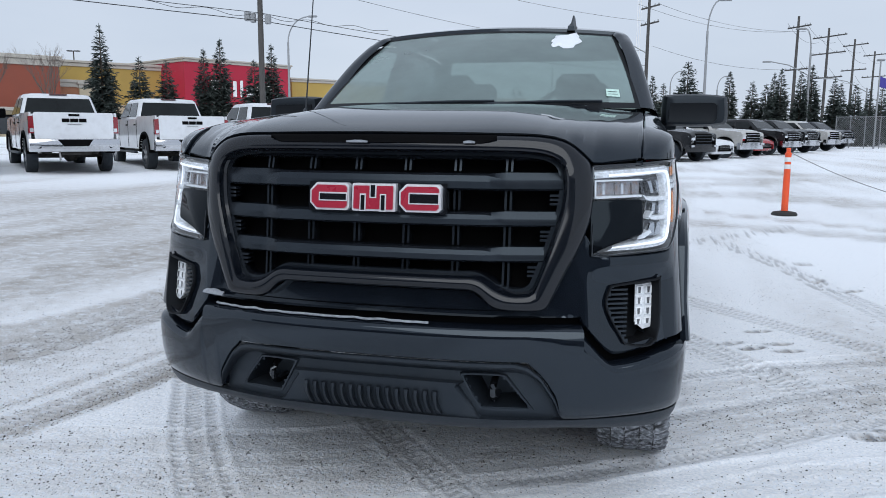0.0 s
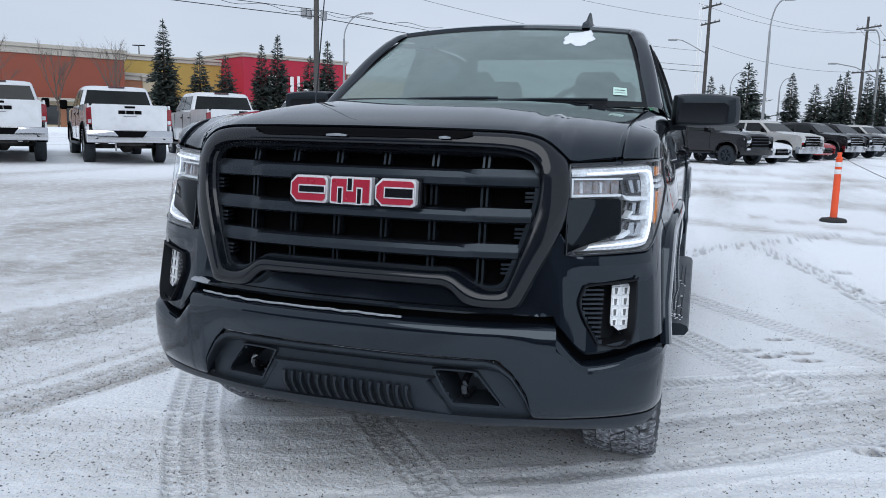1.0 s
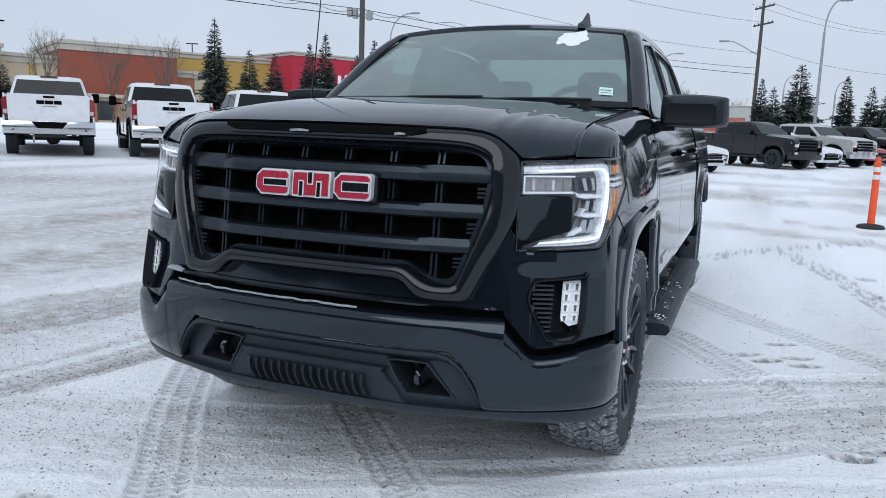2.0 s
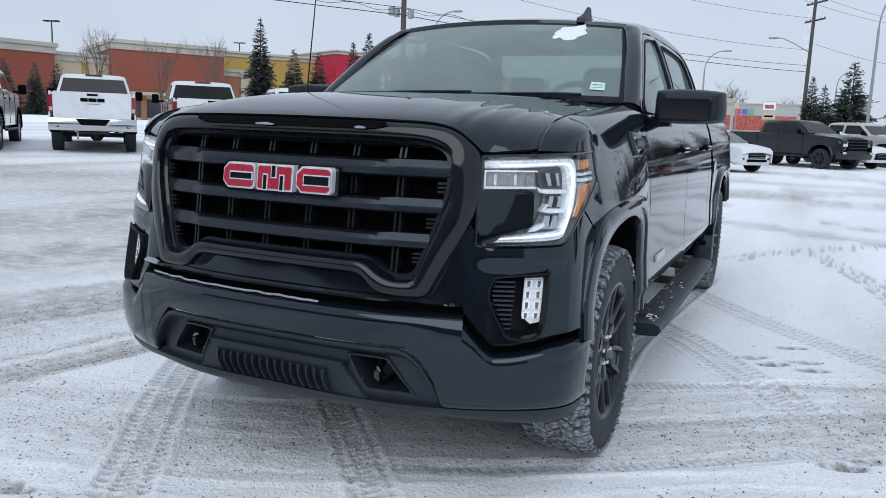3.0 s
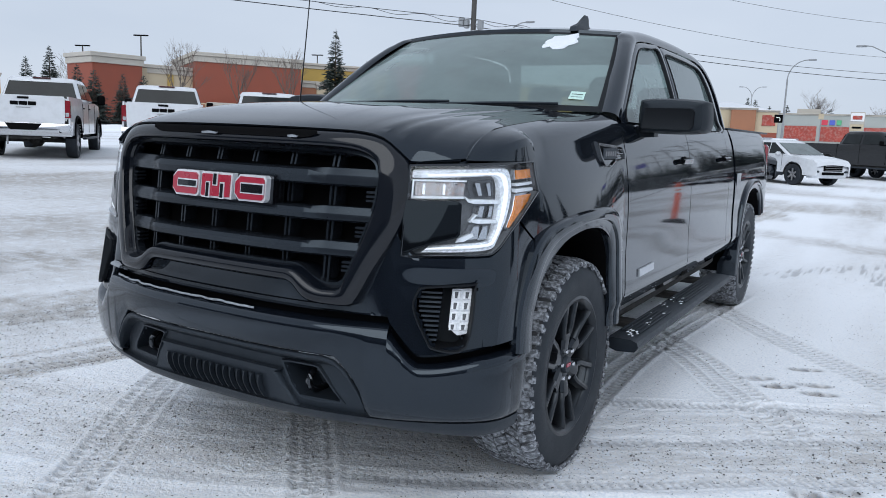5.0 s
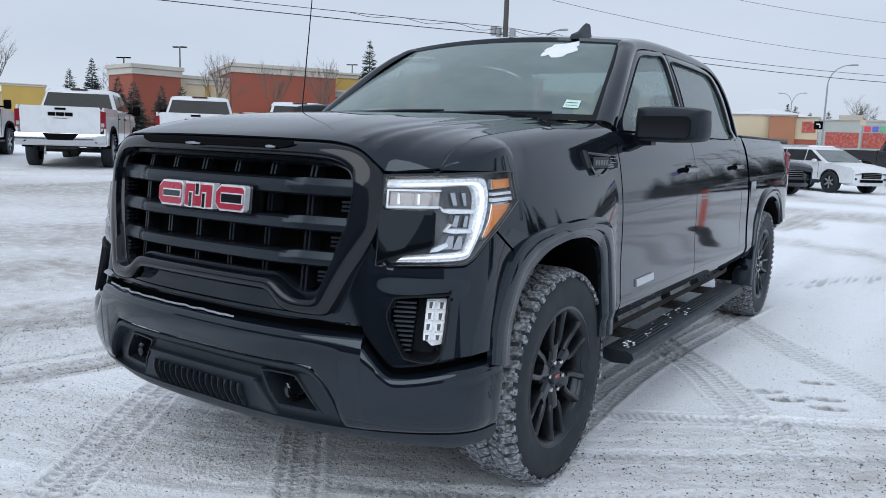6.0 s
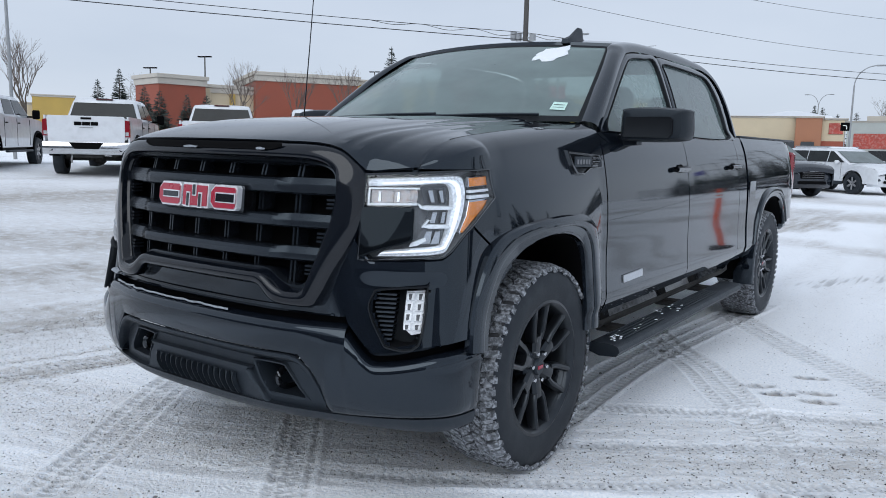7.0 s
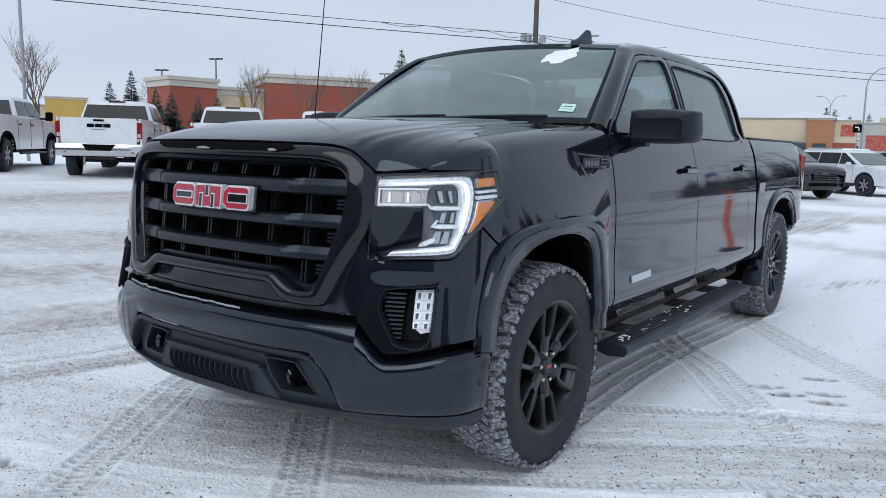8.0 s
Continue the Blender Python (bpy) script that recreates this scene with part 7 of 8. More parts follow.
# ---- surroundings ----
def far(bearing, dist):
    """Place by bearing (degrees to the left of +y) and distance from the middle of the walk."""
    b = radians(bearing)
    return 1.5 - dist * math.sin(b), -2.0 + dist * math.cos(b)


BRICK = mat("red_brown_stucco", (0.26, 0.072, 0.045), rough=0.9, var=0.12, scale=0.6, bump=0.3, bscale=30)
ORANGE = mat("orange_brown_stucco", (0.33, 0.15, 0.085), rough=0.9, var=0.12, scale=0.6, bump=0.3, bscale=30)
YELLOW = mat("ochre_stucco", (0.43, 0.295, 0.08), rough=0.9, var=0.1, scale=0.5, bump=0.3, bscale=30)
CREAM = mat("cream_stucco", (0.52, 0.44, 0.31), rough=0.9, var=0.1, scale=0.6, bump=0.2, bscale=30)
CORNICE = mat("pale_grey_cornice", (0.46, 0.43, 0.38), rough=0.85, var=0.08, scale=1.0)
SIGN_RED = mat("crimson_wall_panel", (0.42, 0.012, 0.04), rough=0.6, var=0.08, scale=0.5)
SIGN_WHITE = mat("white_sign_face", (0.8, 0.8, 0.8), rough=0.5, var=0.04)
GREY_WALL = mat("grey_green_cladding", (0.36, 0.38, 0.36), rough=0.8, var=0.1, scale=0.8)
MURAL = mat("faded_red_mural", (0.35, 0.06, 0.045), rough=0.85, var=0.35, scale=1.3, dirt=(0.45, 0.35, 0.3), dirt_amount=0.5)
ROOF = mat("flat_roof_snow", (0.7, 0.72, 0.75), rough=0.9, var=0.06)
WINDOW_DARK = mat("dark_shop_glass", (0.03, 0.035, 0.04), rough=0.12, coat=0.4, var=0.2)
POLE_WOOD = mat("weathered_pole_wood", (0.07, 0.066, 0.063), rough=0.9, var=0.25, scale=3, bump=0.4, bscale=60)
STEEL = mat("galvanised_steel", (0.30, 0.31, 0.32), rough=0.5, metal=0.5, var=0.12)
WIRE = mat("black_cable", (0.02, 0.02, 0.022), rough=0.7)
NEEDLES = mat("spruce_needles", (0.036, 0.05, 0.043), rough=0.85, var=0.3, scale=2.0, island=0.5, dirt=(0.3, 0.33, 0.35), dirt_amount=0.2)
BARK = mat("grey_brown_bark", (0.10, 0.08, 0.065), rough=0.95, var=0.25, scale=8, bump=0.4)
TWIG = mat("bare_twigs", (0.13, 0.105, 0.09), rough=0.95, var=0.2)
ORANGE_PLASTIC = mat("fluorescent_orange_plastic", (0.80, 0.085, 0.018), rough=0.45, var=0.08, scale=10, dirt=(0.3, 0.15, 0.1), dirt_amount=0.2)
TAPE = mat("reflective_white_tape", (0.7, 0.7, 0.7), rough=0.35, var=0.1)
BLACK_RUBBER = mat("black_rubber_base", (0.02, 0.02, 0.02), rough=0.8)


def wall_block(parent, name, a, b, h, depth, material, cornice=0.0, base=None, base_h=0.0, proud=0.0):
    """A stretch of facade from plan point a to b, with a roof, an optional cornice and a plinth of another colour."""
    ax, ay, bx_, by_ = *a, *b
    d = math.hypot(bx_ - ax, by_ - ay)
    t = Matrix.Translation((ax, ay, gz(ax, ay) - 0.2)) @ Matrix.Rotation(math.atan2(by_ - ay, bx_ - ax), 4, "Z")
    m = Mesh().box((d / 2, depth / 2, h / 2), (d, depth, h), 0.02)
    m.v = [tuple(t @ Vector(p)) for p in m.v]
    m.done(name, material, parent)

    def extra(nm, c, s, mt, bev=0.03):
        k = Mesh().box(c, s, bev)
        k.v = [tuple(t @ Vector(p)) for p in k.v]
        return k.done(nm, mt, parent)
    if cornice:
        extra("cornice", (d / 2, depth / 2, h + cornice * 0.3), (d + 0.5, depth + 0.5, cornice * 0.4), CORNICE)
        extra("cornice", (d / 2, depth / 2 - 0.0, h - cornice * 0.2), (d + 0.24, depth + 0.24, cornice * 0.6), CORNICE)
    if base:
        extra("plinth", (d / 2, -0.05, base_h / 2), (d, 0.12, base_h), base)
    return t, d, extra


# the long shop building, facade line running away to the right
mall = thing("shop_building", "long low retail building with red, ochre and crimson walls", "building")
P = {b: far(b, d) for b, d in ((62.5, 135), (60.0, 135), (54.5, 74), (51.4, 76), (48.0, 78), (40.75, 80.4), (39.0, 82), (32.95, 86), (25.75, 93), (19.0, 103))}
t, d, extra = wall_block(mall, "wall", P[54.5], P[51.4], 6.1, 5, BRICK, 0.9)
t, d, extra = wall_block(mall, "wall", far(51.6, 77.5), far(47.9, 79.5), 5.6, 8, CREAM, 0.8, ORANGE, 3.2)
extra("pilaster", (0.4, -0.1, 2.8), (0.5, 0.3, 5.6), CREAM)
extra("pilaster", (d - 2.6, -0.1, 2.6), (0.5, 0.3, 5.2), YELLOW)
t, d, extra = wall_block(mall, "wall", P[48.0], P[40.75], 7.0, 14, BRICK, 0.9, CREAM, 2.7)
extra("awning", (d * 0.55, -0.5, 2.65), (d * 0.9, 1.0, 0.3), CORNICE)
for k in range(4):
    extra("shop_window", (d * (0.16 + 0.2 * k), -0.13, 1.3), (1.5, 0.06, 1.7), WINDOW_DARK)
    extra("brick_pier", (d * (0.06 + 0.2 * k), -0.16, 1.3), (0.5, 0.14, 2.6), ORANGE)
t, d, extra = wall_block(mall, "wall", far(40.8, 82.5), far(38.3, 84), 5.2, 8, ORANGE, 0.7)
t, d, extra = wall_block(mall, "wall", far(39.6, 83), far(38.2, 84), 5.1, 8, CREAM, 0.6)
t, d, extra = wall_block(mall, "wall", far(40.8, 87), far(32.85, 91.5), 7.4, 12, YELLOW, 0.6, CREAM, 3.4)
t, d, extra = wall_block(mall, "wall", P[32.95], P[25.75], 8.1, 14, SIGN_RED, 0.45, CREAM, 3.2)
# plain white shapes of the wall sign
for x, w, h, z in ((3.2, 0.9, 1.7, 5.2), (4.4, 0.85, 1.25, 5.0), (5.5, 0.45, 1.7, 5.2), (6.3, 0.35, 1.8, 5.25), (7.3, 0.9, 1.25, 5.0), (8.5, 0.9, 1.25, 5.0), (9.7, 0.9, 1.7, 5.2)):
    extra("sign_shape", (x * d / 12.5, -0.14, z + 0.1), (w, 0.16, h), SIGN_WHITE, 0.08)
t, d, extra = wall_block(mall, "wall", far(25.6, 97), far(17.5, 106), 6.9, 12, YELLOW, 0.5, CREAM, 3.0)
shed = thing("warehouse", "low ochre building far behind parked pickups", "building")
wall_block(shed, "wall", P[62.5], P[60.0], 6.7, 10, YELLOW, 0.4)
wall_block(shed, "wall", far(66, 136), far(62.4, 136), 5.4, 10, CREAM, 0.4)

# buildings beyond the road on the right
plaza = thing("strip_mall", "tan and brown strip mall with flat roof", "building")
t, d, extra = wall_block(plaza, "wall", far(16.5, 112), far(10.3, 112), 5.35, 10, CREAM, 0.25, ORANGE, 1.6)
t, d, extra = wall_block(plaza, "wall", far(10.3, 111), far(8.7, 111), 5.35, 10, ORANGE, 0.25, BRICK, 1.6)
t, d, extra = wall_block(plaza, "wall", far(8.7, 112), far(7.3, 112), 5.2, 10, CREAM, 0.25, BRICK, 2.4)
extra("sign_shape", (1.4, -0.1, 4.0), (1.2, 0.1, 1.4), MURAL)
extra("sign_shape", (2.2, -0.1, 3.9), (0.5, 0.1, 1.2), MURAL)
for k in range(6):
    x, y = far(15.5 - k * 1.2, 110.7)
    Mesh().box((x, y, gz(x, y) + 1.2), (1.6, 0.1, 1.7), 0.02).done("shop_window", WINDOW_DARK, plaza)
x, y = far(10.5, 122)
m = Mesh().loft([[(x - 6, y - 4, 5.6), (x + 6, y - 4, 5.6), (x + 6, y + 4, 5.6), (x - 6, y + 4, 5.6)], [(x - 5.6, y - 3.6, 6.3), (x + 5.6, y - 3.6, 6.3), (x + 5.6, y + 3.6, 6.3), (x - 5.6, y + 3.6, 6.3)], [(x - 0.4, y - 0.3, 7.3), (x + 0.4, y - 0.3, 7.3), (x + 0.4, y + 0.3, 7.3), (x - 0.4, y + 0.3, 7.3)]], True, True)
m.done("hip_roof", ROOF, plaza, "snowy hip roof")
Mesh().box((x - 9, y - 2, 5.8), (5, 3, 0.9), 0.05).done("roof_box", CORNICE, plaza)
studio = thing("office_building", "long grey building with a faded red mural", "building")
t, d, extra = wall_block(studio, "wall", far(7.3, 142), far(-3.5, 142), 6.0, 14, GREY_WALL, 0.3)
s0 = lambda b: d * (7.3 - b) / 10.8
for b0, b1 in ((6.9, 4.95), (4.75, 0.8)):
    extra("mural", ((s0(b0) + s0(b1)) / 2, -0.06, 2.9), (s0(b1) - s0(b0), 0.1, 2.4), MURAL)
for b0, col, w in ((4.5, (0.6, 0.05, 0.08), 0.9), (4.05, (0.08, 0.12, 0.5), 0.8), (3.65, (0.1, 0.4, 0.2), 0.7)):
    extra("sign_shape", (s0(b0), -0.12, 4.75), (w, 0.12, 0.8), mat("sign_colour", col, rough=0.5))
extra("roof_box", (s0(5.6), 4, 6.5), (3.5, 2.5, 1.0), CORNICE)

# low snowy bank and hedge line along the road
def bank(a, b, w, h, name, material, label, seed):
    loops = []
    for i, f in enumerate(span(0, 1, 60)):
        x, y = a[0] + (b[0] - a[0]) * f, a[1] + (b[1] - a[1]) * f
        z = gz(x, y)
        k = h * (0.7 + 0.5 * noise.noise((x * 0.3, y * 0.3, seed)) + 0.25 * noise.noise((x * 1.1, y * 1.1, seed)))
        loops.append([(x, y - w, z - 0.1), (x, y - w * 0.4, z + k * 0.8), (x, y + w * 0.3, z + k), (x, y + w, z - 0.1)])
    m = Mesh().loft(loops, True, True)
    return tagged(m.done(name, material, angle=80), label, "snow bank", kind="structure")


bank(far(75, 60), far(22, 62), 1.3, 0.55, "snow_bank", SNOW, "low bank of ploughed snow along the lot", 3.0)
bank(far(14, 75), far(-8, 75), 1.6, 0.6, "snow_bank", SNOW, "low bank of ploughed snow along the road", 8.0)


# ---- trees ----
def spruce_meshes(h, width, seed):
    rng = random.Random(seed)
    trunk = Mesh().tube([(0, 0, -0.2), (0, 0, h * 0.5), (0, 0, h * 0.98)], [h * 0.02, h * 0.012, h * 0.002], 7)
    crown = Mesh()
    z = h * 0.05
    while z < h * 0.985:
        f = z / h
        reach = width * (1 - f) ** 0.9 * rng.uniform(0.62, 1.15) + 0.05
        n = max(4, int(9 * (1 - f * 0.5)))
        for k in range(n):
            a = 2 * math.pi * (k + rng.random() * 0.8) / n
            L = reach * rng.uniform(0.6, 1.15)
            rise = rng.uniform(-0.16, 0.2) + 0.9 * max(0, f - 0.7)
            jit = rng.uniform(-0.02, 0.02) * h
            steps = max(2, int(L / 0.13))
            for s in range(1, steps + 1):
                q = s / steps
                r = L * q
                px, py = r * math.cos(a), r * math.sin(a)
                pz = z + jit + L * rise * q - 0.30 * L * q * q * (1 - f) + 0.12 * L * q ** 3
                sz = (0.17 + 0.26 * (1 - q) * (0.5 + 0.5 * (1 - f))) * rng.uniform(0.7, 1.45) * (0.5 + 0.4 * min(1, h / 8)) * (1.0 - 0.55 * max(0, f - 0.6) / 0.4)
                for side in (-1, 1):
                    b = a + side * rng.uniform(0.5, 1.1)
                    dx, dy = math.cos(b) * sz, math.sin(b) * sz
                    ex, ey = math.cos(a) * sz * 0.8, math.sin(a) * sz * 0.8
                    dz = rng.uniform(-0.6, 0.3) * sz
                    crown.add([(px - ex * 0.4, py - ey * 0.4, pz + 0.02), (px + dx * 0.7 + ex * 0.2, py + dy * 0.7 + ey * 0.2, pz + dz), (px + dx + ex, py + dy + ey, pz + dz * 1.6), (px + ex * 0.8, py + ey * 0.8, pz - 0.03)], [(0, 1, 2, 3)])
        z += h * rng.uniform(0.009, 0.0145) * (1.0 if h > 6 else 1.25)
    for k in range(6):
        a = k * 1.05
        crown.add([(0.07 * math.cos(a), 0.07 * math.sin(a), h * 0.93), (-0.04 * math.cos(a), 0.05 * math.sin(a), h * 0.94), (rng.uniform(-0.02, 0.02), 0, h * 1.02)], [(0, 1, 2)])
    return trunk, crown


def direct(mesh, name, material, parent, label=""):
    me = bpy.data.meshes.new(name)
    me.from_pydata(mesh.v, [], mesh.f)
    me.materials.append(material)
    o = new(name, me)
    o.parent = parent
    if label:
        tagged(o, label)
    return o


SPRUCES = []
for k, (h, w) in enumerate(((8.0, 1.75), (6.0, 1.75), (7.0, 1.45), (5.0, 1.9))):
    tr, cr = spruce_meshes(h, w, 11 + k)
    s = thing("spruce_tree", "dark green spruce tree standing in snow", "tree", group="spruces round the lot")
    direct(tr, "trunk", BARK, s)
    direct(cr, "crown", NEEDLES, s)
    SPRUCES.append((s, h, False))
used = set()


def spruce(k, bearing, dist, top_elev, sway=0.0):
    x, y = far(bearing, dist)
    z = gz(x, y)
    want = 1.27 + dist * math.tan(radians(top_elev)) - z
    s, h, _ = SPRUCES[k]
    o = s if k not in used else copy_thing(s, Matrix())
    used.add(k)
    c = want / h
    o.matrix_basis = Matrix.LocRotScale((x, y, z), Euler((0, 0, (bearing * 37) % 6.28)), (c, c, c))


for k, b, d, e in ((0, 38.28, 72, 6.85), (1, 35.95, 72, 4.9), (1, 34.2, 72, 4.7), (2, 31.75, 72, 5.55), (2, 30.65, 72, 6.25), (3, 28.35, 72, 4.9), (2, 27.15, 72, 6.0),
                   (2, 57.1, 95, 4.55), (1, 58.5, 105, 3.75), (1, 55.4, 70, 3.5), (3, 54.4, 66, 3.2), (1, 52.6, 66, 3.05), (3, 51.3, 68, 3.0), (2, 54.4, 90, 3.9),
                   (3, -2.35, 62, 4.9), (2, 0.0, 63, 4.0), (1, -0.75, 62, 3.45), (2, -5.15, 64, 4.2), (1, -6.64, 66, 3.5), (1, -7.5, 66, 3.3), (0, -7.98, 65, 4.05), (2, -8.4, 64, 4.3), (0, -9.64, 66, 4.1), (2, -10.3, 68, 4.5), (0, -11.7, 70, 3.65), (2, -12.1, 72, 3.3), (1, -12.95, 70, 3.2), (0, -13.8, 74, 2.9), (1, -14.5, 76, 3.0), (2, -15.3, 80, 3.2), (3, -16.5, 84, 3.0),
                   (2, 9.4, 175, 3.15), (1, 8.9, 175, 3.0), (1, 8.0, 178, 2.6), (1, 6.9, 178, 2.7), (3, 5.0, 180, 2.7), (3, 4.3, 182, 2.5)):
    spruce(k, b, d, e)


def bare_tree(name, x, y, h, spread, seed, label):
    rng = random.Random(seed)
    t = thing("bare_tree", label, "tree", pose(x, y, gz(x, y)))
    trunk, twigs = Mesh(), Mesh()

    def grow(p, d, length, r, depth):
        q = p + d * length
        mid = p + d * length * 0.5 + Vector((rng.uniform(-1, 1), rng.uniform(-1, 1), 0)) * length * 0.05
        (trunk if depth < 2 else twigs).tube([p, mid, q], [r, r * 0.85, r * 0.65], 5 if depth < 3 else 3, False)
        if depth >= 5:
            return
        for _ in range(3 if depth else 5):
            side = Vector((rng.uniform(-1, 1), rng.uniform(-1, 1), rng.uniform(0.0, 0.9)))
            nd = (d * 1.1 + side * spread).normalized()
            start = p + (q - p) * rng.uniform(0.45, 1.0)
            grow(start, nd, length * rng.uniform(0.6, 0.78), r * 0.55, depth + 1)
    grow(Vector((0, 0, -0.2)), Vector((0, 0, 1)), h * 0.34, h * 0.0105, 0)
    direct(trunk, "trunk", BARK, t)
    direct(twigs, "branchwork", TWIG, t, "fine leafless twigs")
    return t


def bare(b, d, e, spread, seed, label="leafless tree behind the parked pickups"):
    x, y = far(b, d)
    bare_tree("bare_tree", x, y, (1.27 + d * math.tan(radians(e)) - gz(x, y)) * 1.4, spread, seed, label)


bare(48.9, 66, 5.2, 0.7, 1)
bare(45.0, 68, 4.5, 0.5, 2)
bare(41.5, 68, 4.8, 0.5, 3)
bare(62.4, 48, 6.0, 0.6, 4)
bare(56.0, 120, 3.6, 0.6, 5)
bare(5.2, 165, 3.3, 0.9, 6, "wide leafless tree beyond the road")
bare(1.5, 165, 2.6, 0.9, 7, "wide leafless tree beyond the road")


# ---- poles, lamps and wires ----
def utility_pole(b, d, h, arms, lean=0.0, label="weathered wooden utility pole with cross arms"):
    x, y = far(b, d)
    t = thing("utility_pole", label, "utility pole", pose(x, y, gz(x, y), 0, lean, -60 if arms else 0))
    Mesh().tube([(0, 0, -0.3), (0, 0, h * 0.5), (0, 0, h)], [0.17, 0.15, 0.11], 10).done("mast", POLE_WOOD, t)
    for z, w in arms:
        a = Mesh().box((0, 0.12, z), (w, 0.1, 0.13), 0.01).done("cross_arm", POLE_WOOD, t)
        for k in (-0.46, -0.25, 0.25, 0.46):
            Mesh().lathe([(0.0, z + 0.06), (0.045, z + 0.07), (0.055, z + 0.14), (0.03, z + 0.2), (0.0, z + 0.22)], 8, "z").done("insulator", STEEL, a, at=Matrix.Translation((k * w, 0.12, 0)))
    return x, y


px, py = utility_pole(28.2, 44, 12.5, [(11.8, 2.2), (10.6, 2.2)])
pole_box = thing("transformer", "grey equipment boxes strapped to a pole", "equipment", pose(px, py, 7.3))
for dx, dz, s in ((-0.75, 0.1, 0.32), (-0.42, 0.0, 0.26), (0.45, -0.1, 0.3)):
    Mesh().box((dx, 0, dz), (s, 0.25, 0.5), 0.04).done("box", STEEL, pole_box)
Mesh().box((-0.15, 0, -0.05), (1.4, 0.08, 0.06), 0.01).done("bracket", STEEL, pole_box)
qx, qy = utility_pole(0.42, 72, 13.5, [(11.9, 3.0), (10.5, 3.0)], lean=0.5)
right_poles = [utility_pole(b, d, 12.3, arms, lean=0.5) for b, d, arms in ((-9.3, 85, [(11.3, 3.2), (7.2, 3.2)]), (-11.2, 96, [(11.4, 5.0), (9.6, 5.0), (7.0, 4.6)]), (-12.8, 109, [(11.6, 4.0), (8.6, 4.0)]), (-14.03, 126, [(11.8, 4.2), (8.8, 4.2)]))]
lx, ly = px - 0.53 * 48, py - 0.848 * 48


def wire(a, b, sag, r=0.016, label="black overhead cable strung between poles"):
    pts = [(a[0] + (b[0] - a[0]) * f, a[1] + (b[1] - a[1]) * f, a[2] + (b[2] - a[2]) * f - sag * 4 * f * (1 - f)) for f in span(0, 1, 25)]
    m = Mesh().tube(pts, r, 5)
    return tagged(m.done("cable", WIRE), label, "cable", group="overhead cables")


for z, zq, sag, r in ((7.15, 6.68, 0.25, 0.022), (7.55, 7.2, 0.3, 0.017), (9.6, 8.45, 0.5, 0.012), (11.9, 11.0, 0.5, 0.012)):
    wire((lx, ly, z + 0.6), (px, py, z), sag, r)
    wire((px, py, z), (qx, qy, zq), sag * 1.4, r)
# slack loops of telephone cable near the poles
for s, e in (((px, py), (qx, qy)), ((px, py), (lx, ly))):
    dx, dy = e[0] - s[0], e[1] - s[1]
    ll = math.hypot(dx, dy)
    m = Mesh().tube([(s[0] + dx / ll * f * 9, s[1] + dy / ll * f * 9, 7.5 - 0.25 * math.sin(f * 9) ** 2 * (1 - f * 0.5)) for f in span(0, 1, 30)], 0.014, 5)
    tagged(m.done("cable", WIRE), "slack loop of black telephone cable", "cable", group="overhead cables")
prev = (qx, qy, 12.7)
for x, y in right_poles:
    for dz, off in ((-1.0, 0.8), (-1.0, -0.9), (-4.6, 0.4)):
        wire((prev[0] + off, prev[1], prev[2] + dz + 0.8), (x + off, y, 12.2 + dz), 0.7, 0.013)
    prev = (x, y, 12.2)


def street_lamp(b, d, h, reach, out, label="tall grey street lamp with a curved arm", arms=1):
    x, y = far(b, d)
    t = thing("street_lamp", label, "street lamp", pose(x, y, gz(x, y), 0, 0, out))
    Mesh().tube([(0, 0, -0.2), (0, 0, h * 0.8)], [0.11, 0.075], 10).done("mast", STEEL, t)
    for s in ((1, -1) if arms == 2 else (1,)):
        pts = [(s * reach * (1 - math.cos(a)), 0, h * 0.8 + h * 0.2 * math.sin(a)) for a in span(0, math.pi / 2, 9)]
        arm = Mesh().tube(pts, 0.05, 8).done("arm", STEEL, t)
        Mesh().box((s * (reach + 0.35), 0, h), (0.75, 0.26, 0.14), 0.05).done("lamp_head", STEEL, arm)
    return t


street_lamp(-3.43, 57, 10.0, 0.75, 0)
street_lamp(6.9, 83, 9.0, 1.7, 0)
street_lamp(26.05, 62, 9.3, 1.7, 0)
street_lamp(-10.08, 66, 8.9, 0.45, 180)
street_lamp(9.14, 150, 10.6, 1.6, 0, "twin-arm street lamp far beyond the road", 2)
street_lamp(-1.4, 90, 7.6, 1.0, 0)
street_lamp(-4.53, 92, 7.1, 0.8, 0)
for b, d, h in ((51.5, 88, 9.3), (55.1, 90, 8.0), (39.7, 110, 10.3)):
    x, y = far(b, d)
    t = thing("lamp_post", "dark lot lamp post with two flat heads", "lamp post", pose(x, y, gz(x, y), 0, 0, 20))
    Mesh().tube([(0, 0, -0.2), (0, 0, h)], [0.1, 0.07], 8).done("mast", POLE_WOOD, t)
    for s in (-1, 1):
        Mesh().box((s * 0.42, 0, h), (0.72, 0.4, 0.12), 0.03).done("lamp_head", DARK, t)
x, y = far(62.75, 30)
t = thing("lamp_post", "plain grey lamp post leaning slightly", "lamp post", pose(x, y, gz(x, y), 0, -1.5, 0))
Mesh().tube([(0, 0, -0.2), (0, 0, 9.5)], [0.062, 0.045], 10).done("mast", STEEL, t)
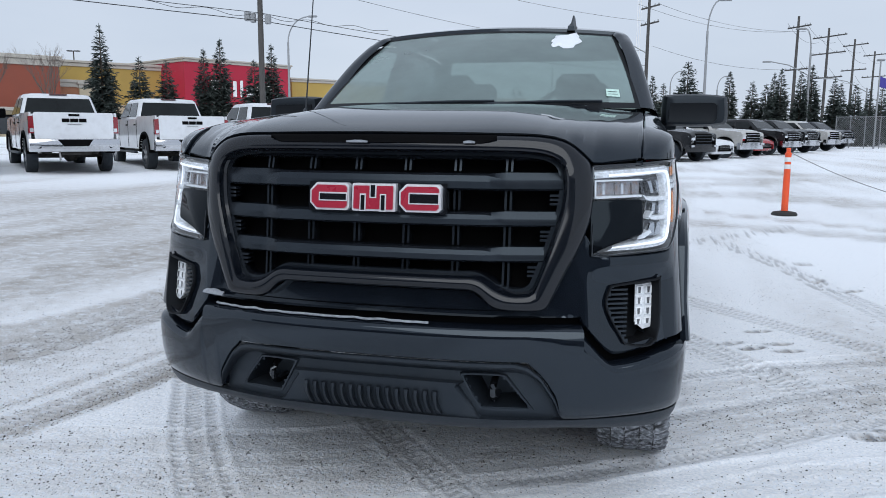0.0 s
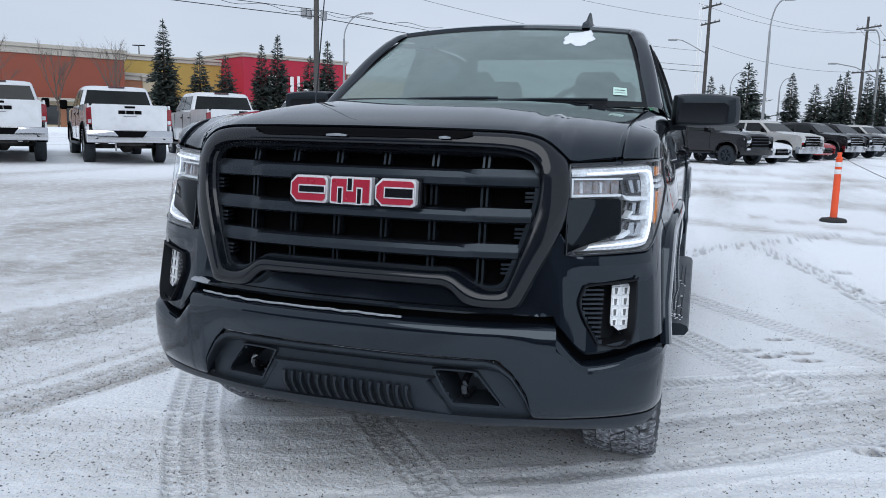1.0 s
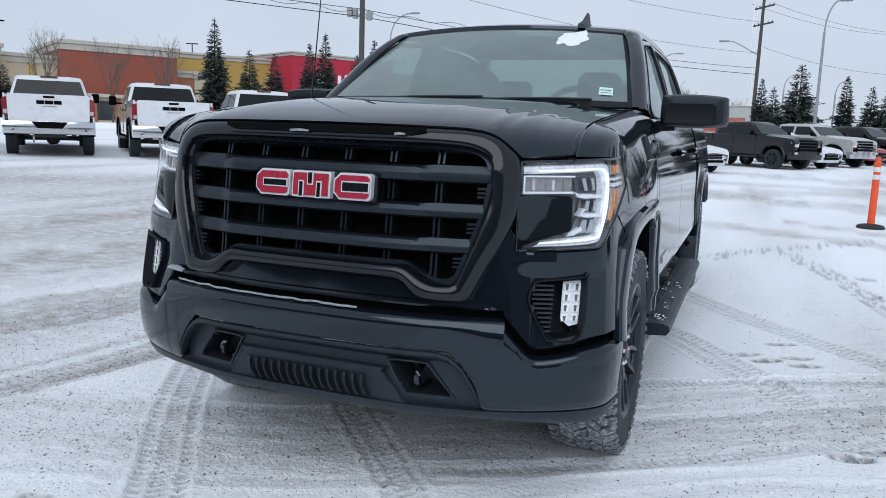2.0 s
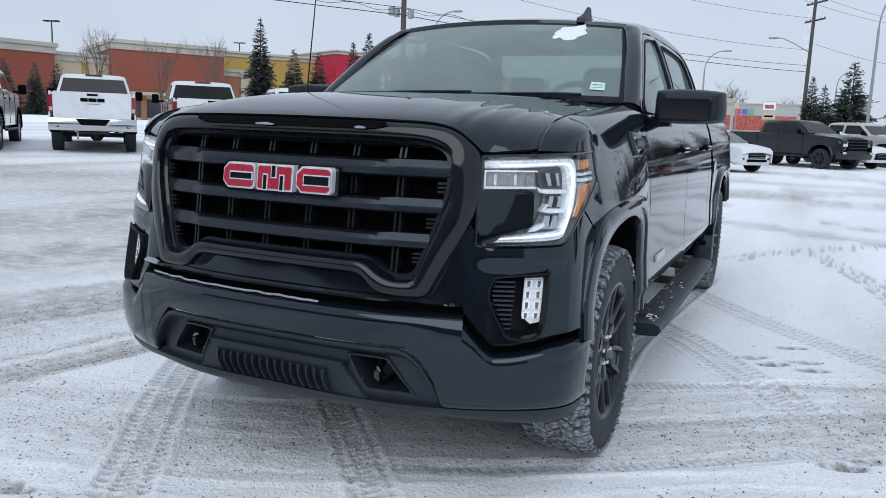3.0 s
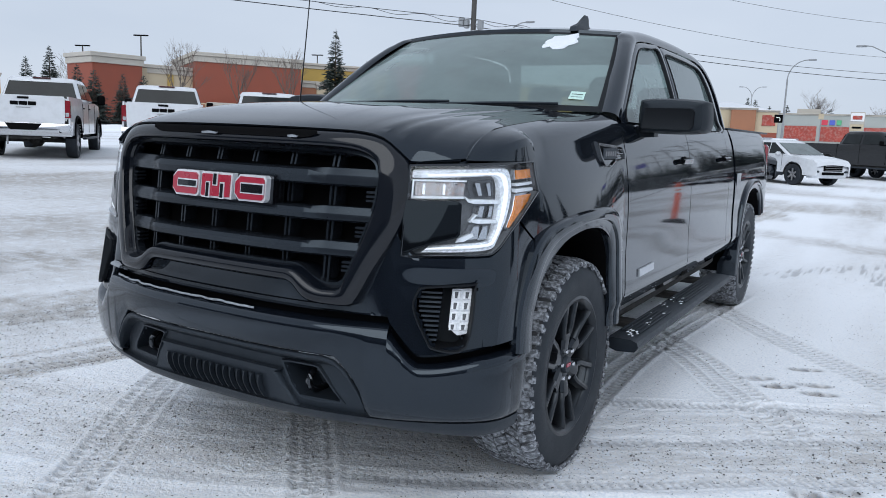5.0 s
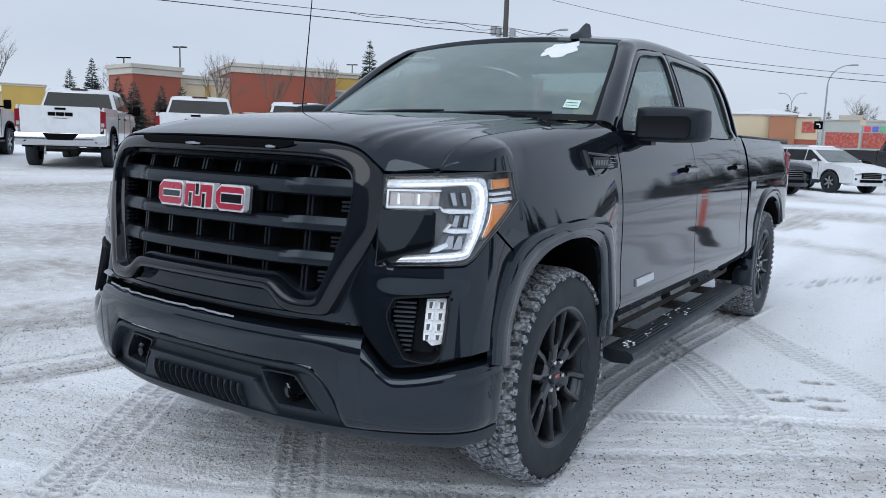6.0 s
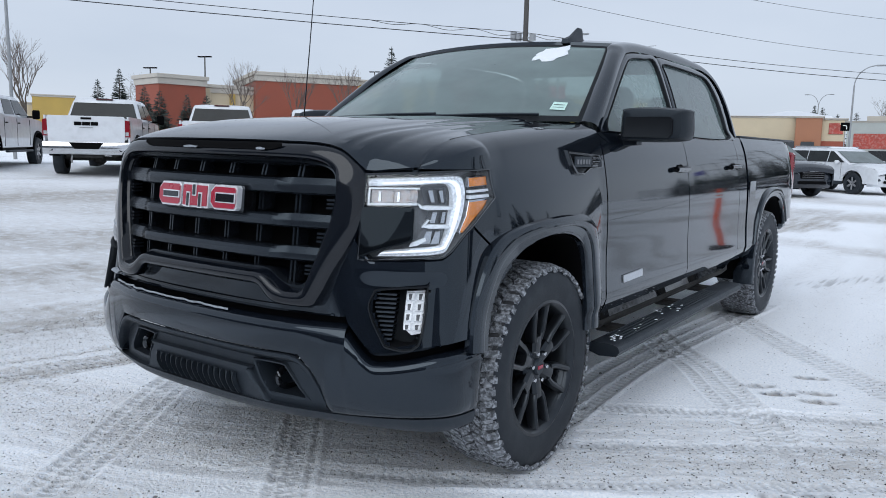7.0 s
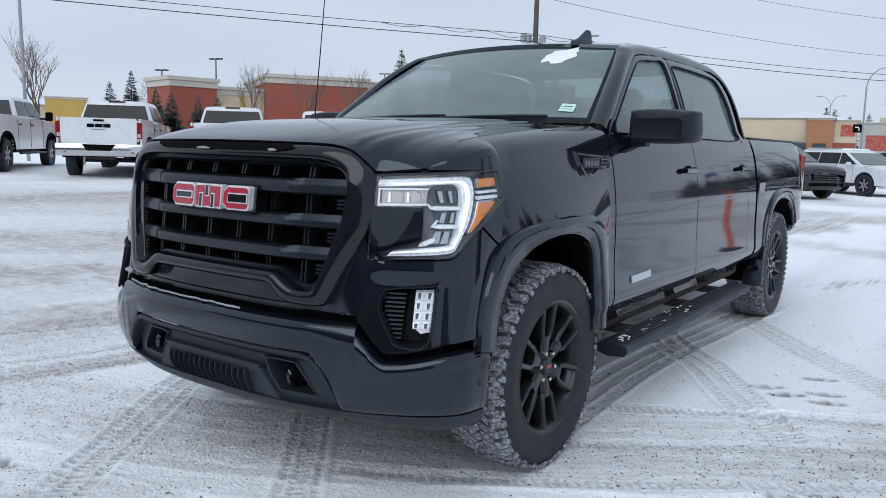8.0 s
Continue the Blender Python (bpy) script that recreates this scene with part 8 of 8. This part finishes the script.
for b, d, h, z in ((-7.6, 72, 7.0, 0), (-11.4, 84, 6.2, 0)):
    x, y = far(b, d)
    t = thing("street_lamp", "lamp on a long straight arm", "street lamp", pose(x, y, gz(x, y)))
    Mesh().tube([(3.4, 0, -0.2), (3.4, 0, h - 0.9)], [0.09, 0.07], 8).done("mast", STEEL, t)
    arm = Mesh().tube([(3.4, 0, h - 1.3), (1.6, 0, h - 0.3), (0.2, 0, h)], 0.045, 8).done("arm", STEEL, t)
    Mesh().box((-0.15, 0, h), (0.7, 0.25, 0.13), 0.04).done("lamp_head", STEEL, arm)
x, y = qx, qy
t = thing("street_lamp", "lamp on a long arm fixed to a wooden pole", "street lamp", pose(x, y, 8.3))
arm = Mesh().tube([(-0.1, -0.15, 0), (-1.4, -0.15, 0.75), (-2.1, -0.15, 1.1), (-2.5, -0.15, 1.15)], 0.045, 8).done("arm", STEEL, t)
Mesh().box((-2.85, -0.15, 1.13), (0.8, 0.28, 0.15), 0.05).done("lamp_head", STEEL, arm)
# lattice mast
x, y = far(0.74, 150)
t = thing("lattice_mast", "thin white lattice radio mast", "mast", pose(x, y, gz(x, y)))
for dx, dy in ((-0.3, -0.2), (0.3, -0.2), (0, 0.35)):
    Mesh().tube([(dx, dy, 0), (dx, dy, 32)], 0.05, 5).done("leg", SIGN_WHITE, t)
for k in range(26):
    z = k * 1.2
    Mesh().tube([(-0.3, -0.2, z), (0.3, -0.2, z + 0.6), (-0.3, -0.2, z + 1.2)], 0.03, 4).done("brace", SIGN_WHITE, t)
# pylon sign, turn sign, banner
x, y = far(2.52, 95)
t = thing("pylon_sign", "red and yellow pylon sign beside the road", "sign", pose(x, y, gz(x, y)))
Mesh().box((0, 0, 2.3), (0.5, 0.4, 4.6), 0.03).done("post", BRICK, t)
Mesh().box((0, -0.1, 3.7), (1.4, 0.5, 2.1), 0.05).done("frame", CORNICE, t)
Mesh().box((0, -0.37, 4.2), (1.3, 0.08, 0.9), 0.03).done("panel", SIGN_WHITE, t, "pale upper panel")
Mesh().box((0, -0.37, 3.1), (1.3, 0.08, 0.7), 0.03).done("panel", CREAM, t, "yellow lower panel")
Mesh().box((0, -0.43, 4.15), (0.9, 0.06, 0.4), 0.02).done("plain_bar", MURAL, t)
Mesh().box((0, -0.43, 3.1), (0.9, 0.06, 0.2), 0.02).done("plain_bar", DARK, t)
x, y = far(7.18, 80)
t = thing("traffic_sign", "black square sign with a white bent arrow", "sign", pose(x, y, gz(x, y)))
Mesh().tube([(0, 0, 0), (0, 0, 3.9)], 0.04, 8).done("post", STEEL, t)
Mesh().box((0, -0.06, 3.35), (0.75, 0.04, 0.75), 0.01).done("face", DARK, t)
Mesh().tube([(0.14, -0.1, 3.12), (0.14, -0.1, 3.36), (0.06, -0.1, 3.46), (-0.18, -0.1, 3.46)], 0.04, 6).done("arrow", SIGN_WHITE, t, "white bent arrow")
x, y = far(4.6, 79)
t = thing("traffic_sign", "small square sign on a steel post", "sign", pose(x, y, gz(x, y)))
Mesh().tube([(0, 0, 0), (0, 0, 3.9)], 0.05, 8).done("post", STEEL, t)
Mesh().box((0, -0.06, 3.7), (0.45, 0.04, 0.5), 0.01).done("face", CREAM, t)
x, y = far(-14.15, 62)
t = thing("banner_pole", "grey pole with a violet banner", "flag", pose(x, y, gz(x, y)))
Mesh().tube([(0, 0, 0), (0, 0, 6.0)], [0.07, 0.05], 8).done("mast", STEEL, t)
m = Mesh()
m.shell([[(0.05 + 0.8 * u, 0.1 * math.sin(u * 4 + f), 5.0 - 0.7 * f - 0.3 * u) for f in span(0, 1, 6)] for u in span(0, 1, 9)], (0, 0.01, 0))
m.done("banner", mat("violet_cloth", (0.06, 0.05, 0.28), rough=0.8), t, "violet cloth banner")
Mesh().box((0, 0, 6.1), (0.5, 0.3, 0.15), 0.05).done("lamp_head", STEEL, t)

# chain-link fence at the end of the lot
fa, fb = far(-11.9, 64), far(-19, 60)
fence = thing("chain_link_fence", "grey chain-link fence with steel posts", "fence")
n_post = 9
MESHWIRE = bpy.data.materials.new("chain_link")
MESHWIRE.use_nodes = True
MESHWIRE.node_tree.nodes["Principled BSDF"].inputs["Base Color"].default_value = (0.3, 0.31, 0.32, 1)
for i, f in enumerate(span(0, 1, n_post)):
    x, y = fa[0] + (fb[0] - fa[0]) * f, fa[1] + (fb[1] - fa[1]) * f
    Mesh().tube([(x, y, gz(x, y) - 0.1), (x, y, gz(x, y) + 2.3)], 0.04, 8).done("post", STEEL, fence)
for z in (2.25, 0.15):
    Mesh().tube([(fa[0], fa[1], gz(*fa) + z), (fb[0], fb[1], gz(*fb) + z)], 0.025, 6).done("rail", STEEL, fence)
net = Mesh()
ll = math.hypot(fb[0] - fa[0], fb[1] - fa[1])
ux, uy = (fb[0] - fa[0]) / ll, (fb[1] - fa[1]) / ll
s = -2.2
while s < ll:
    for sign in (1, -1):
        a0, a1 = max(0, s), min(ll, s + 2.1)
        z0, z1 = 0.15 + (a0 - s), 0.15 + (a1 - s)
        if sign < 0:
            z0, z1 = 2.4 - z0, 2.4 - z1
        net.tube([(fa[0] + ux * a0, fa[1] + uy * a0, gz(*fa) + z0), (fa[0] + ux * a1, fa[1] + uy * a1, gz(*fa) + z1)], 0.008, 3, False)
    s += 0.14
tagged(direct(net, "wire_net", STEEL, fence), kind="stuff")

# orange marker post with its rope
x, y = 3.03, 10.75
post = thing("marker_post", "orange plastic marker post with reflective tape on a black base", "bollard", pose(x, y, gz(x, y)))
Mesh().lathe([(0.0, 0.0), (0.19, 0.0), (0.195, 0.02), (0.17, 0.05), (0.06, 0.07), (0.0, 0.07)], 20, "z").done("base", BLACK_RUBBER, post, "black rubber base")
Mesh().lathe([(0.052, 0.06), (0.05, 0.5), (0.047, 0.93), (0.05, 0.94), (0.05, 0.97), (0.035, 0.98), (0.03, 1.02), (0.036, 1.03), (0.03, 1.05), (0.0, 1.05)], 16, "z").done("tube", ORANGE_PLASTIC, post)
for z in (0.76, 0.87):
    Mesh().lathe([(0.0505, z - 0.035), (0.0515, z - 0.033), (0.0515, z + 0.033), (0.0505, z + 0.035)], 16, "z").done("tape_band", TAPE, post, "white reflective tape")
pts = []
for f in span(0, 1, 30):
    pts.append((x + 0.03 + 6.5 * f, y - 0.3 * f, max(0.03 + gz(x, y), gz(x, y) + 0.98 - 4 * 0.85 * f * (1 - f) - 0.05 * f)))
rope = Mesh().tube(pts, 0.007, 6)
tagged(rope.done("rope", mat("grey_rope", (0.3, 0.3, 0.3), rough=0.9)), "thin grey rope tied to the marker post", "rope")
x2, y2 = x + 6.53, y - 0.3
other = copy_thing(post, pose(x2, y2, gz(x2, y2)))

# hall added unseen behind the camera to darken the paint's reflections, and mirrored trees
hall = thing("unseen_dark_hall", "unseen grey hall added for dark reflections in the truck", "building")
t, d, extra = wall_block(hall, "wall", (26, -27), (-34, -27), 7.0, 12, mat("grey_cladding", (0.13, 0.137, 0.148), rough=0.6, var=0.12, scale=0.7), 0.3)
extra("shop_window", (30, -0.05, 1.9), (44, 0.08, 2.6), WINDOW_DARK)
for k, (b, d, e) in enumerate(((-28, 75, 5), (-33, 62, 5.5), (-36, 66, 6.5), (-38, 60, 4.5), (-47, 58, 6), (-49, 64, 7), (-52, 66, 5))):
    spruce(k % 4, b, d, e)
